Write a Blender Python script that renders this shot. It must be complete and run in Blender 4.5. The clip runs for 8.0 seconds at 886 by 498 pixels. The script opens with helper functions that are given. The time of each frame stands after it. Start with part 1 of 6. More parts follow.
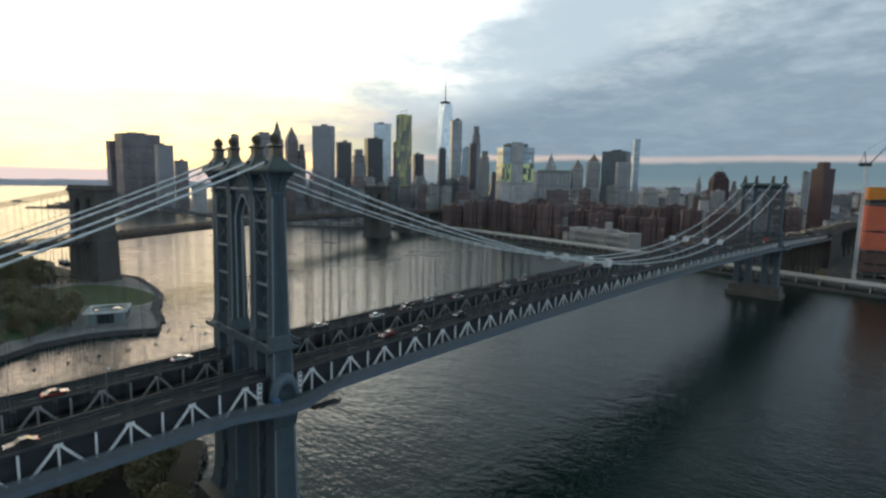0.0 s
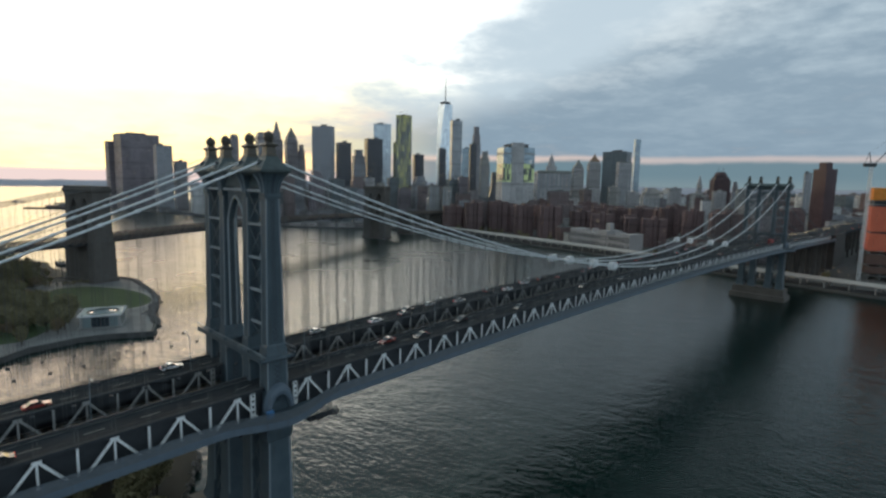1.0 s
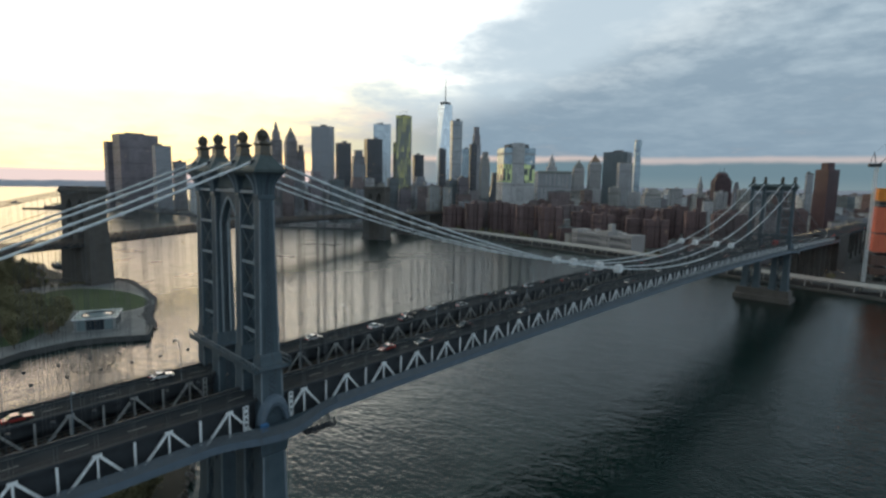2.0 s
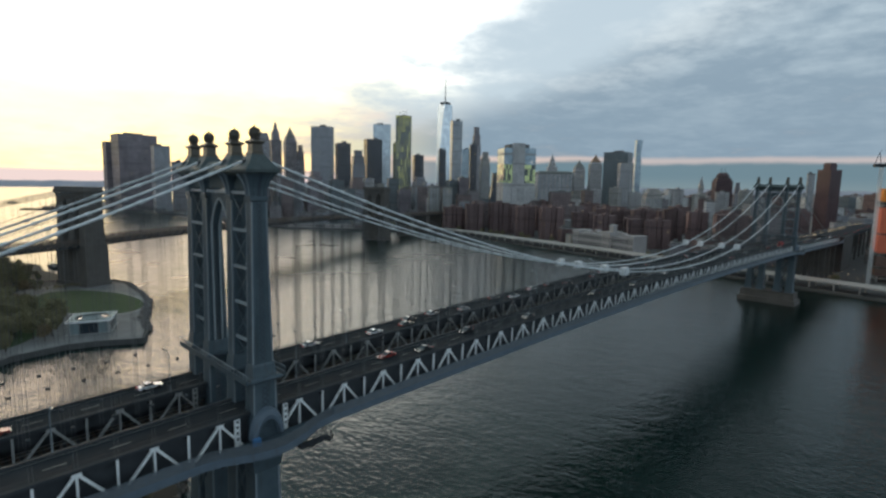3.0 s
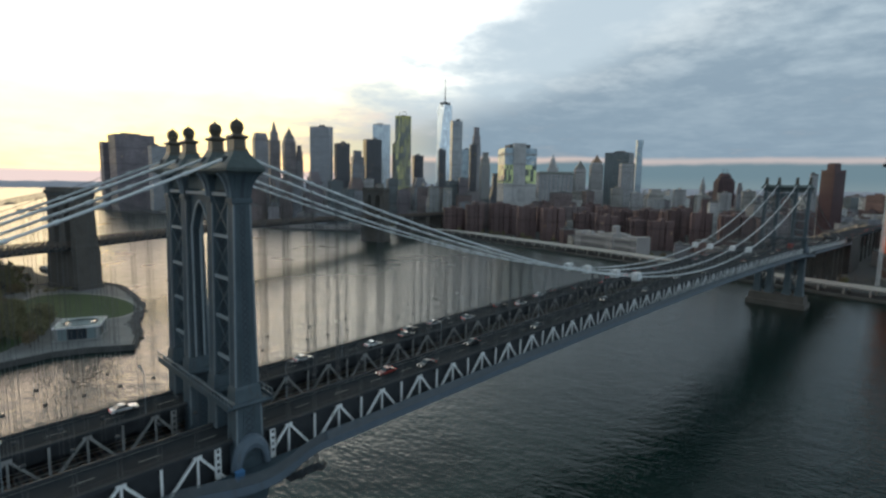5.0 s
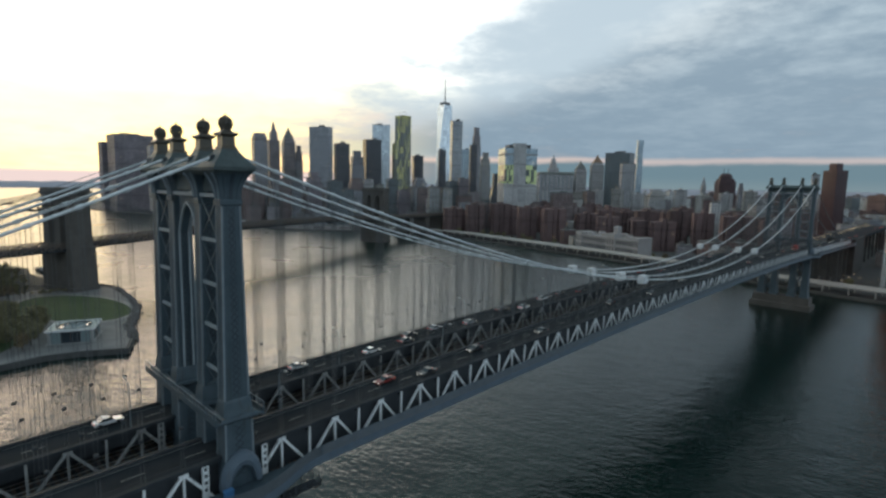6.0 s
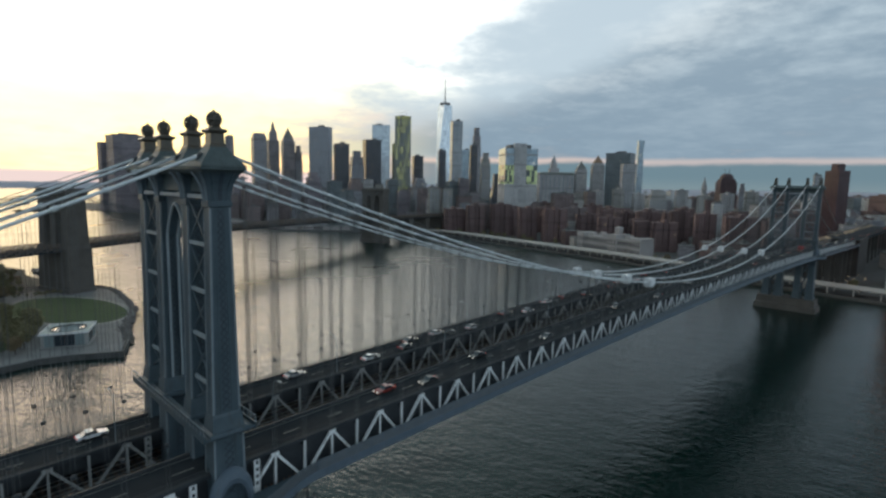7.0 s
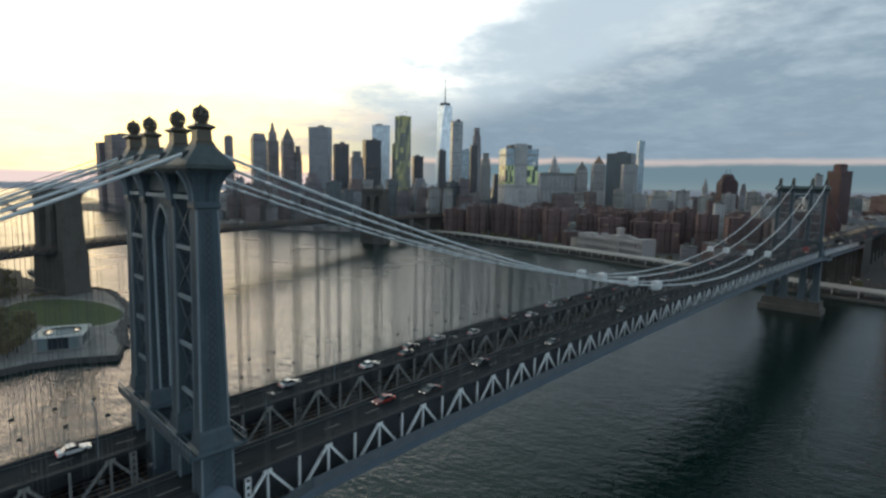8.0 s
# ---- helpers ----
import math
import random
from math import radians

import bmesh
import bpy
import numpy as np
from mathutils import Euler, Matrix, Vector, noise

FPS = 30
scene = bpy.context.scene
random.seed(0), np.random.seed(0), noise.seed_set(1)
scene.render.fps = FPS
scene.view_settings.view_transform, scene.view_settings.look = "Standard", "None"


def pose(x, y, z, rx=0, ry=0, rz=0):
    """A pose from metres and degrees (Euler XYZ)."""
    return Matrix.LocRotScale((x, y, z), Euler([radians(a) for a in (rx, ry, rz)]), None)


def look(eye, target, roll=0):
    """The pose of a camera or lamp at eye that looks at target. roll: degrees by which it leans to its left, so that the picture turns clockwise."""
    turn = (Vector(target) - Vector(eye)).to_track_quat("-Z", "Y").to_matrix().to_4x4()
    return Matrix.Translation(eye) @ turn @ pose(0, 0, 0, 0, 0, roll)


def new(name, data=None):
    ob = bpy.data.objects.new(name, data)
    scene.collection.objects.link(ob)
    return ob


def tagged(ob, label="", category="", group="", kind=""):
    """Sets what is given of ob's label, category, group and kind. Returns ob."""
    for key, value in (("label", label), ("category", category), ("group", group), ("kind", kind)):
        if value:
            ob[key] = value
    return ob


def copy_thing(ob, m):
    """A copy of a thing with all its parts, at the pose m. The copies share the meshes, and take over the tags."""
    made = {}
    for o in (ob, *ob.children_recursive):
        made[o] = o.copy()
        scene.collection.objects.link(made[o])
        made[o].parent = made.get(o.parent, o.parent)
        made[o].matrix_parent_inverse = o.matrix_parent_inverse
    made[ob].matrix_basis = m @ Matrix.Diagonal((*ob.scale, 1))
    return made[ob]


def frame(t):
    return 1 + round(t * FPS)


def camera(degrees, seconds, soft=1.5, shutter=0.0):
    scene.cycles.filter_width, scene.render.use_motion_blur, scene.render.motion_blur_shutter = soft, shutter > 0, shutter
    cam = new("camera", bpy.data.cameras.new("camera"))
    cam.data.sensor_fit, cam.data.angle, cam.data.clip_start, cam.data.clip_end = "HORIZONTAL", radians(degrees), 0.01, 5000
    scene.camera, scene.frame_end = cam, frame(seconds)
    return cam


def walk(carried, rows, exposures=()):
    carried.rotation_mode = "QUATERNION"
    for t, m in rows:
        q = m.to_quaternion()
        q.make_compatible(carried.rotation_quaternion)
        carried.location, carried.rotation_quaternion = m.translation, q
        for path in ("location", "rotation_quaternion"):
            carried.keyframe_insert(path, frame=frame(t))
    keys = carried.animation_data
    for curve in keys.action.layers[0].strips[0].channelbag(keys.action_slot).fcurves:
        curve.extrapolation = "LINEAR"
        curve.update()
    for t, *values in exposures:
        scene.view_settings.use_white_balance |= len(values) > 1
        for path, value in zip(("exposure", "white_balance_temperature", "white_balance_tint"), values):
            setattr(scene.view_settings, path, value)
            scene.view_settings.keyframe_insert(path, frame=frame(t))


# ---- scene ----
cam = camera(80.1, 8.0, soft=2.6)
PATH = [
    (0, (-56.260, -121.344, 91.896), (14.37, -51.71, 79.17), 1.1),
    (0.5, (-54.440, -119.239, 91.921), (16.20, -49.60, 79.24), 1.1),
    (1, (-52.685, -117.107, 91.934), (17.97, -47.48, 79.30), 1.1),
    (1.5, (-50.979, -114.922, 91.962), (19.69, -45.30, 79.37), 1.1),
    (3, (-45.499, -108.252, 92.001), (25.22, -38.66, 79.50), 1.1),
    (3.5, (-43.771, -106.074, 91.984), (26.96, -36.50, 79.51), 1.1),
    (4, (-42.018, -103.990, 91.966), (28.73, -34.43, 79.52), 1.1),
    (4.5, (-40.272, -101.898, 91.944), (30.50, -32.35, 79.52), 1.1),
    (6, (-34.927, -95.763, 91.928), (35.89, -26.24, 79.59), 1.1),
    (6.5, (-33.223, -93.759, 91.905), (37.60, -24.24, 79.59), 1.1),
    (7, (-31.603, -91.762, 91.891), (39.23, -22.25, 79.61), 1.1),
    (7.5, (-29.979, -89.778, 91.870), (40.86, -20.27, 79.62), 1.1),
    (8, (-28.259, -87.781, 91.838), (42.59, -18.27, 79.63), 1.1),
]
walk(cam, [(t, look(eye, target, roll)) for t, eye, target, roll in PATH])

# ---- light: dusk sky with a cloud bank away from the sun, low sun behind thin haze ----
SUN_AZ, SUN_EL = 84.0, 4.0          # degrees; azimuth from +x towards +y


def world_sky():
    w = bpy.data.worlds.new("dusk")
    scene.world = w
    w.use_nodes = True
    nt = w.node_tree
    nt.nodes.clear()
    N, L = nt.nodes.new, nt.links.new

    def math_node(op, a, b=None, c=None, clamp=False):
        n = N("ShaderNodeMath")
        n.operation, n.use_clamp = op, clamp
        for i, v in enumerate((a, b, c)):
            if v is None:
                continue
            if isinstance(v, (int, float)):
                n.inputs[i].default_value = v
            else:
                L(v, n.inputs[i])
        return n.outputs[0]

    def ramp(v, a, b):
        n = N("ShaderNodeMapRange")
        n.interpolation_type = "SMOOTHSTEP"
        n.inputs["From Min"].default_value, n.inputs["From Max"].default_value = a, b
        L(v, n.inputs["Value"])
        return n.outputs[0]

    def mix(f, a, b):
        n = N("ShaderNodeMix")
        n.data_type = "RGBA"
        if isinstance(f, (int, float)):
            n.inputs[0].default_value = f
        else:
            L(f, n.inputs[0])
        for i, v in ((6, a), (7, b)):
            if isinstance(v, tuple):
                n.inputs[i].default_value = (*v, 1)
            else:
                L(v, n.inputs[i])
        return n.outputs[2]

    tc = N("ShaderNodeTexCoord")
    sep = N("ShaderNodeSeparateXYZ")
    L(tc.outputs["Generated"], sep.inputs[0])
    x, y, z = sep.outputs
    sky = N("ShaderNodeTexSky")
    sky.sky_type, sky.sun_disc = "NISHITA", False
    sky.sun_elevation, sky.sun_rotation = radians(SUN_EL), radians(90 - SUN_AZ)
    sky.air_density, sky.dust_density, sky.ozone_density = 1.0, 2.0, 2.0
    # cosine of the angle to the sun along the horizon
    az = radians(SUN_AZ)
    flat = math_node("SQRT", math_node("SUBTRACT", 1.0, math_node("MULTIPLY", z, z)))
    toward = math_node("DIVIDE", math_node("ADD", math_node("MULTIPLY", x, math.cos(az)), math_node("MULTIPLY", y, math.sin(az))), math_node("MAXIMUM", flat, 0.05))
    # cloud sheet seen in perspective
    comb = N("ShaderNodeCombineXYZ")
    L(x, comb.inputs[0])
    L(y, comb.inputs[1])
    L(math_node("MULTIPLY", z, 2.9), comb.inputs[2])
    mp = N("ShaderNodeMapping")
    L(comb.outputs[0], mp.inputs[0])

    # the same sheet laid out flat overhead, so that its streaks crowd towards the horizon
    lift = math_node("ADD", math_node("MAXIMUM", z, 0.0), 0.13)
    sheet = N("ShaderNodeCombineXYZ")
    L(math_node("DIVIDE", x, lift), sheet.inputs[0])
    L(math_node("DIVIDE", y, lift), sheet.inputs[1])

    def sheet_noise(scale, detail, off, rough=0.6):
        n = N("ShaderNodeTexNoise")
        n.inputs["Scale"].default_value, n.inputs["Detail"].default_value = scale, detail
        n.inputs["Roughness"].default_value = rough
        m = N("ShaderNodeVectorMath")
        m.inputs[1].default_value = (off, off * 0.7, 0.3)
        L(sheet.outputs[0], m.inputs[0])
        L(m.outputs[0], n.inputs["Vector"])
        return n.outputs["Fac"]

    def cloud_noise(scale, detail, off):
        n = N("ShaderNodeTexNoise")
        n.inputs["Scale"].default_value, n.inputs["Detail"].default_value = scale, detail
        n.inputs["Roughness"].default_value = 0.6
        m = N("ShaderNodeVectorMath")
        m.inputs[1].default_value = (off, off * 0.7, 0.3)
        L(mp.outputs[0], m.inputs[0])
        L(m.outputs[0], n.inputs["Vector"])
        return n.outputs["Fac"]

    big, fine = cloud_noise(4.2, 6, 3.1), sheet_noise(2.6, 9, 7.7, 0.62)
    # thin bright haze round the sun, fading with the angle, with a ragged edge
    reach = math_node("ADD", math_node("ADD", toward, math_node("MULTIPLY", z, 0.8)), math_node("ADD", math_node("MULTIPLY", math_node("SUBTRACT", big, 0.5), 0.35), math_node("MULTIPLY", math_node("SUBTRACT", fine, 0.5), 0.2)))
    veil = math_node("MULTIPLY", math_node("POWER", ramp(reach, 0.78, 1.16), 2.6), ramp(z, 0.42, 0.25))
    low = ramp(z, 0.28, 0.12)
    veil_col = mix(math_node("MULTIPLY", low, ramp(toward, 0.64, 0.92)), mix(ramp(toward, 0.86, 1.0), VEIL_HIGH, VEIL_SUN), VEIL_LOW)
    clear = mix(0.75, sky.outputs[0], mix(ramp(z, 0.16, 0.03), CLEAR_HIGH, CLEAR_LOW))
    clear = mix(math_node("MULTIPLY", ramp(z, 0.31, 0.52), 0.9), clear, mix(ramp(toward, 0.4, 0.9), CLOUD_OVER, OVER_SUN))
    clear = mix(veil, clear, veil_col)
    lean = math_node("ADD", toward, math_node("MULTIPLY", z, 2.1))
    cover = math_node("ADD", ramp(lean, 1.15, 0.9), math_node("ADD", math_node("MULTIPLY", math_node("SUBTRACT", big, 0.5), 0.7), math_node("MULTIPLY", math_node("SUBTRACT", fine, 0.5), 1.7)))
    mask = math_node("MULTIPLY", ramp(cover, 0.06, 0.95), ramp(z, 0.04, 0.054))
    shade = math_node("ADD", math_node("MULTIPLY", fine, 0.8), math_node("MULTIPLY", big, 0.5))
    cloud = mix(math_node("MULTIPLY", ramp(shade, 0.46, 0.95), math_node("ADD", 0.22, math_node("MULTIPLY", ramp(z, 0.08, 0.3), 0.75))), CLOUD_DARK, CLOUD_LIGHT)
    cloud = mix(math_node("MULTIPLY", ramp(toward, 0.72, 1.0), 0.3), cloud, VEIL_LOW)
    cloud = mix(math_node("MULTIPLY", ramp(z, 0.29, 0.4), math_node("ADD", 0.3, math_node("MULTIPLY", ramp(lean, 1.25, 0.95), 0.62))), cloud, CLOUD_OVER)
    # the sheet thins and pales towards its lit edge
    cloud = mix(math_node("MULTIPLY", math_node("MULTIPLY", ramp(lean, 0.8, 1.2), ramp(z, 0.08, 0.2)), math_node("MULTIPLY", ramp(fine, 0.35, 0.6), 0.95)), cloud, EDGE)
    # thin mauve streaks low towards the sun
    thin = cloud_noise(5.0, 6, 12.4)
    thin_mask = math_node("MULTIPLY", math_node("MULTIPLY", ramp(thin, 0.5, 0.72), ramp(z, 0.17, 0.09)), 0.75)
    clear = mix(thin_mask, clear, STREAK)
    # dust haze along the horizon, with a clear gold band over it, towards the sun
    gold = math_node("MULTIPLY", math_node("MULTIPLY", ramp(z, 0.012, 0.022), ramp(z, 0.055, 0.034)), math_node("MULTIPLY", ramp(toward, 0.72, 0.95), ramp(thin, 0.62, 0.4)))
    clear = mix(gold, clear, GOLD)
    clear = mix(math_node("MULTIPLY", ramp(z, 0.018, 0.006), ramp(toward, 0.75, 0.9)), clear, DUST)
    col = mix(mask, clear, cloud)
    # away from the sun: a thin pale gap under the cloud sheet and blue-grey distance below it
    away = ramp(toward, 0.9, 0.74)
    wavy = math_node("ADD", z, math_node("MULTIPLY", math_node("SUBTRACT", thin, 0.5), 0.02))
    col = mix(math_node("MULTIPLY", away, ramp(wavy, 0.053, 0.044)), col, mix(ramp(toward, 0.45, 0.88), GAP, GAP_WARM))
    col = mix(math_node("MULTIPLY", away, ramp(wavy, 0.045, 0.036)), col, BANK)
    col = mix(math_node("MULTIPLY", away, ramp(z, 0.022, -0.01)), col, RIM)
    # the brighter clear sky opposite the sunset
    col = mix(math_node("MULTIPLY", ramp(toward, 0.1, -0.45), ramp(z, 0.95, 0.6)), col, EAST)
    bg = N("ShaderNodeBackground")
    bg.inputs["Strength"].default_value = 0.1
    L(col, bg.inputs["Color"])
    out = N("ShaderNodeOutputWorld")
    L(bg.outputs[0], out.inputs[0])


VEIL_HIGH, VEIL_SUN, VEIL_LOW = (54.0, 51.5, 45.5), (51.0, 40.5, 33.0), (36.0, 28.0, 10.0)
STREAK = (10.0, 8.0, 6.6)
GOLD, DUST = (20.0, 14.0, 6.6), (9.0, 7.2, 6.8)
CLEAR_HIGH, CLEAR_LOW = (7.0, 8.4, 9.4), (6.4, 6.0, 6.0)
OVER_SUN = (5.9, 7.9, 8.4)
BANK = (1.62, 2.5, 2.98)
EDGE = (8.2, 9.0, 9.3)
RIM = (2.2, 2.95, 3.25)
EAST = (5.3, 6.8, 8.0)
GAP, GAP_WARM = (5.4, 4.9, 4.9), (8.0, 6.2, 5.3)
CLOUD_DARK, CLOUD_LIGHT, CLOUD_OVER = (2.35, 3.3, 4.2), (6.3, 7.5, 8.2), (0.4, 0.7, 0.85)
world_sky()
sun = new("sun", bpy.data.lights.new("sun", "SUN"))
sun.data.energy, sun.data.angle, sun.data.color = 0.35, radians(42), (1.0, 0.74, 0.48)
sun.matrix_world = look((0, 0, 0), (-math.cos(radians(SUN_AZ)) * math.cos(radians(SUN_EL)), -math.sin(radians(SUN_AZ)) * math.cos(radians(SUN_EL)), -math.sin(radians(SUN_EL))))

# ---- materials ----


class Nodes:
    def __init__(self, name):
        self.mat = bpy.data.materials.new(name)
        self.mat.use_nodes = True
        self.nt = self.mat.node_tree
        self.bsdf = self.nt.nodes["Principled BSDF"]

    def n(self, kind, **inputs):
        node = self.nt.nodes.new("ShaderNode" + kind)
        for k, v in inputs.items():
            node.inputs[k].default_value = v
        return node

    def link(self, a, b):
        self.nt.links.new(a, b)

    def math(self, op, a, b=None, clamp=False):
        node = self.n("Math")
        node.operation, node.use_clamp = op, clamp
        for i, v in enumerate((a, b)):
            if v is None:
                continue
            if isinstance(v, (int, float)):
                node.inputs[i].default_value = v
            else:
                self.link(v, node.inputs[i])
        return node.outputs[0]

    def mix(self, f, a, b, blend="MIX"):
        node = self.n("Mix")
        node.data_type, node.blend_type = "RGBA", blend
        for i, v in ((0, f), (6, a), (7, b)):
            if isinstance(v, (int, float)):
                node.inputs[i].default_value = v
            elif isinstance(v, tuple):
                node.inputs[i].default_value = (*v, 1)
            else:
                self.link(v, node.inputs[i])
        return node.outputs[2]

    def pos(self):
        return self.n("NewGeometry").outputs["Position"]

    def noise(self, scale, detail=4.0, vec=None, rough=0.6):
        node = self.n("TexNoise", Scale=scale, Detail=detail, Roughness=rough)
        self.link(vec if vec else self.pos(), node.inputs["Vector"])
        return node.outputs["Fac"]

    def ramp(self, v, a, b):
        node = self.n("MapRange")
        node.inputs["From Min"].default_value, node.inputs["From Max"].default_value = a, b
        self.link(v, node.inputs["Value"])
        return node.outputs[0]

    def bump(self, height, strength=0.3, distance=0.1, before=None):
        node = self.n("Bump", Strength=strength, Distance=distance)
        self.link(height, node.inputs["Height"])
        if before:
            self.link(before, node.inputs["Normal"])
        return node.outputs[0]

    def end(self, colour=None, rough=None, normal=None, metal=0.0):
        b = self.bsdf
        for key, v in (("Base Color", colour), ("Roughness", rough)):
            if isinstance(v, (int, float)):
                b.inputs[key].default_value = v
            elif isinstance(v, tuple):
                b.inputs[key].default_value = (*v, 1)
            elif v is not None:
                self.link(v, b.inputs[key])
        if normal:
            self.link(normal, b.inputs["Normal"])
        b.inputs["Metallic"].default_value = metal
        return self.mat


def worn(name, a, b, scale=0.5, rough=0.6, metal=0.0, grain=6.0, bump=0.15, stain=None):
    """Colour between a and b at two scales, with streaks and fine relief."""
    m = Nodes(name)
    big, small = m.noise(scale, 5), m.noise(grain, 3)
    f = m.math("ADD", m.math("MULTIPLY", m.ramp(big, 0.3, 0.7), 0.65), m.math("MULTIPLY", small, 0.35))
    col = m.mix(f, a, b)
    if stain:
        mp = m.n("Mapping", Scale=(1.3, 1.3, 0.12))
        m.link(m.pos(), mp.inputs[0])
        streak = m.noise(1.0, 4, mp.outputs[0])
        col = m.mix(m.ramp(streak, 0.56, 0.8), col, stain)
    return m.end(col, m.math("ADD", m.math("MULTIPLY", small, 0.25), rough - 0.12), m.bump(small, bump, 0.03), metal)


def plain(name, colour, rough=0.5, metal=0.0):
    m = Nodes(name)
    small = m.noise(3.0, 3)
    return m.end(m.mix(m.math("MULTIPLY", small, 0.25), colour, tuple(c * 0.6 for c in colour)), rough, None, metal)


def facade(name, wall, glass, bay=3.2, floor=3.6, win=(0.6, 0.55), lit=0.004, gloss=0.15, wall_rough=0.75, lit_col=(1.0, 0.75, 0.4), lit_power=0.5, metal=0.0):
    """Rows of windows in a wall, of real size, on any upright face; a few rooms are lit."""
    m = Nodes(name)
    geo = m.n("NewGeometry")
    cross = m.n("VectorMath")
    cross.operation = "CROSS_PRODUCT"
    m.link(geo.outputs["True Normal"], cross.inputs[0])
    cross.inputs[1].default_value = (0, 0, 1)
    dot = m.n("VectorMath")
    dot.operation = "DOT_PRODUCT"
    m.link(cross.outputs[0], dot.inputs[0])
    m.link(geo.outputs["Position"], dot.inputs[1])
    sep = m.n("SeparateXYZ")
    m.link(geo.outputs["Position"], sep.inputs[0])
    u, v = m.math("DIVIDE", dot.outputs["Value"], bay), m.math("DIVIDE", sep.outputs[2], floor)
    fu, fv = m.math("FRACT", u), m.math("FRACT", v)
    inside = m.math("MULTIPLY", m.math("LESS_THAN", m.math("ABSOLUTE", m.math("SUBTRACT", fu, 0.5)), win[0] / 2), m.math("LESS_THAN", m.math("ABSOLUTE", m.math("SUBTRACT", fv, 0.5)), win[1] / 2))
    nsep = m.n("SeparateXYZ")
    m.link(geo.outputs["True Normal"], nsep.inputs[0])
    upright = m.math("LESS_THAN", m.math("ABSOLUTE", nsep.outputs[2]), 0.5)
    inside = m.math("MULTIPLY", inside, upright)
    info = m.n("ObjectInfo")
    cell = m.n("CombineXYZ")
    m.link(m.math("FLOOR", u), cell.inputs[0])
    m.link(m.math("FLOOR", v), cell.inputs[1])
    m.link(info.outputs["Random"], cell.inputs[2])
    rnd = m.n("TexWhiteNoise")
    m.link(cell.outputs[0], rnd.inputs["Vector"])
    tone = m.math("ADD", m.math("MULTIPLY", info.outputs["Random"], 0.5), m.math("MULTIPLY", m.noise(0.08, 4), 0.6))
    patch = m.n("CombineXYZ")
    m.link(m.math("FLOOR", m.math("DIVIDE", u, 4.0)), patch.inputs[0])
    m.link(m.math("FLOOR", m.math("DIVIDE", v, 7.0)), patch.inputs[1])
    m.link(info.outputs["Random"], patch.inputs[2])
    bays = m.n("TexWhiteNoise")
    m.link(patch.outputs[0], bays.inputs["Vector"])
    belt = m.math("LESS_THAN", m.math("FRACT", m.math("DIVIDE", v, 11.0)), 0.09)
    tone = m.math("ADD", tone, m.math("SUBTRACT", m.math("MULTIPLY", bays.outputs["Value"], 0.45), m.math("ADD", 0.22, m.math("MULTIPLY", belt, 0.5))))
    wall_c = m.mix(tone, tuple(c * 0.6 for c in wall), tuple(min(1, c * 1.3) for c in wall))
    pane = m.mix(rnd.outputs["Value"], tuple(c * 0.6 for c in glass), tuple(c * 1.5 for c in glass))
    col = m.mix(inside, wall_c, pane)
    rough = m.math("ADD", m.math("MULTIPLY", inside, gloss - wall_rough), wall_rough)
    if lit:
        glow = m.math("MULTIPLY", m.math("MULTIPLY", inside, m.math("GREATER_THAN", rnd.outputs["Value"], 1 - lit)), lit_power)
        m.bsdf.inputs["Emission Color"].default_value = (*lit_col, 1)
        m.link(glow, m.bsdf.inputs["Emission Strength"])
    return m.end(col, rough, m.bump(m.math("SUBTRACT", 1.0, inside), 0.06 if metal else 0.5, 0.25), metal)


def water_material():
    m = Nodes("river water")
    mp = m.n("Mapping", Scale=(1.0, 0.55, 1.0), Rotation=(0, 0, radians(35)))
    m.link(m.pos(), mp.inputs[0])
    swell = m.noise(0.1, 4, mp.outputs[0], 0.55)
    chop = m.noise(0.55, 3, mp.outputs[0], 0.55)
    ripple = m.noise(0.012, 3)
    sep = m.n("SeparateXYZ")
    m.link(m.pos(), sep.inputs[0])
    open_water = m.ramp(sep.outputs[1], 40, 300)
    rise = m.n("Bump", Distance=1.8)
    m.link(swell, rise.inputs["Height"])
    m.link(m.math("ADD", m.math("MULTIPLY", open_water, 0.44), 0.3), rise.inputs["Strength"])
    n2 = m.bump(chop, 0.45, 0.7, rise.outputs[0])
    # the open river beyond the bridge is ruffled by the wind
    ruffle = m.math("ADD", m.math("MULTIPLY", m.ramp(sep.outputs[1], 60, 420), 0.15), 0.12)
    col = m.mix(m.ramp(ripple, 0.35, 0.65), (0.0023, 0.0122, 0.0106), (0.0044, 0.0172, 0.0148))
    m.bsdf.inputs["IOR"].default_value = 1.333
    return m.end(col, m.math("ADD", m.math("MULTIPLY", m.ramp(ripple, 0.35, 0.65), 0.06), ruffle), n2)


M = {}
M["steel"] = worn("blue grey painted steel", (0.045, 0.071, 0.087), (0.08, 0.11, 0.13), 0.35, 0.55, stain=(0.05, 0.053, 0.05))
M["steel_dark"] = worn("dark grey steel", (0.022, 0.027, 0.032), (0.045, 0.05, 0.056), 0.4, 0.75)
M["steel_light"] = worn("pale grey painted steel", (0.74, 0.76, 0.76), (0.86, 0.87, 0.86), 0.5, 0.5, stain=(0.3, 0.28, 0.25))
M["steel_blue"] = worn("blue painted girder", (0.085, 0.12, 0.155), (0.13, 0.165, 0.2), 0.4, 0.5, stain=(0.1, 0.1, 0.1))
M["steel_dull"] = worn("dull grey painted steel", (0.26, 0.265, 0.26), (0.4, 0.4, 0.385), 0.5, 0.6, stain=(0.16, 0.14, 0.12))
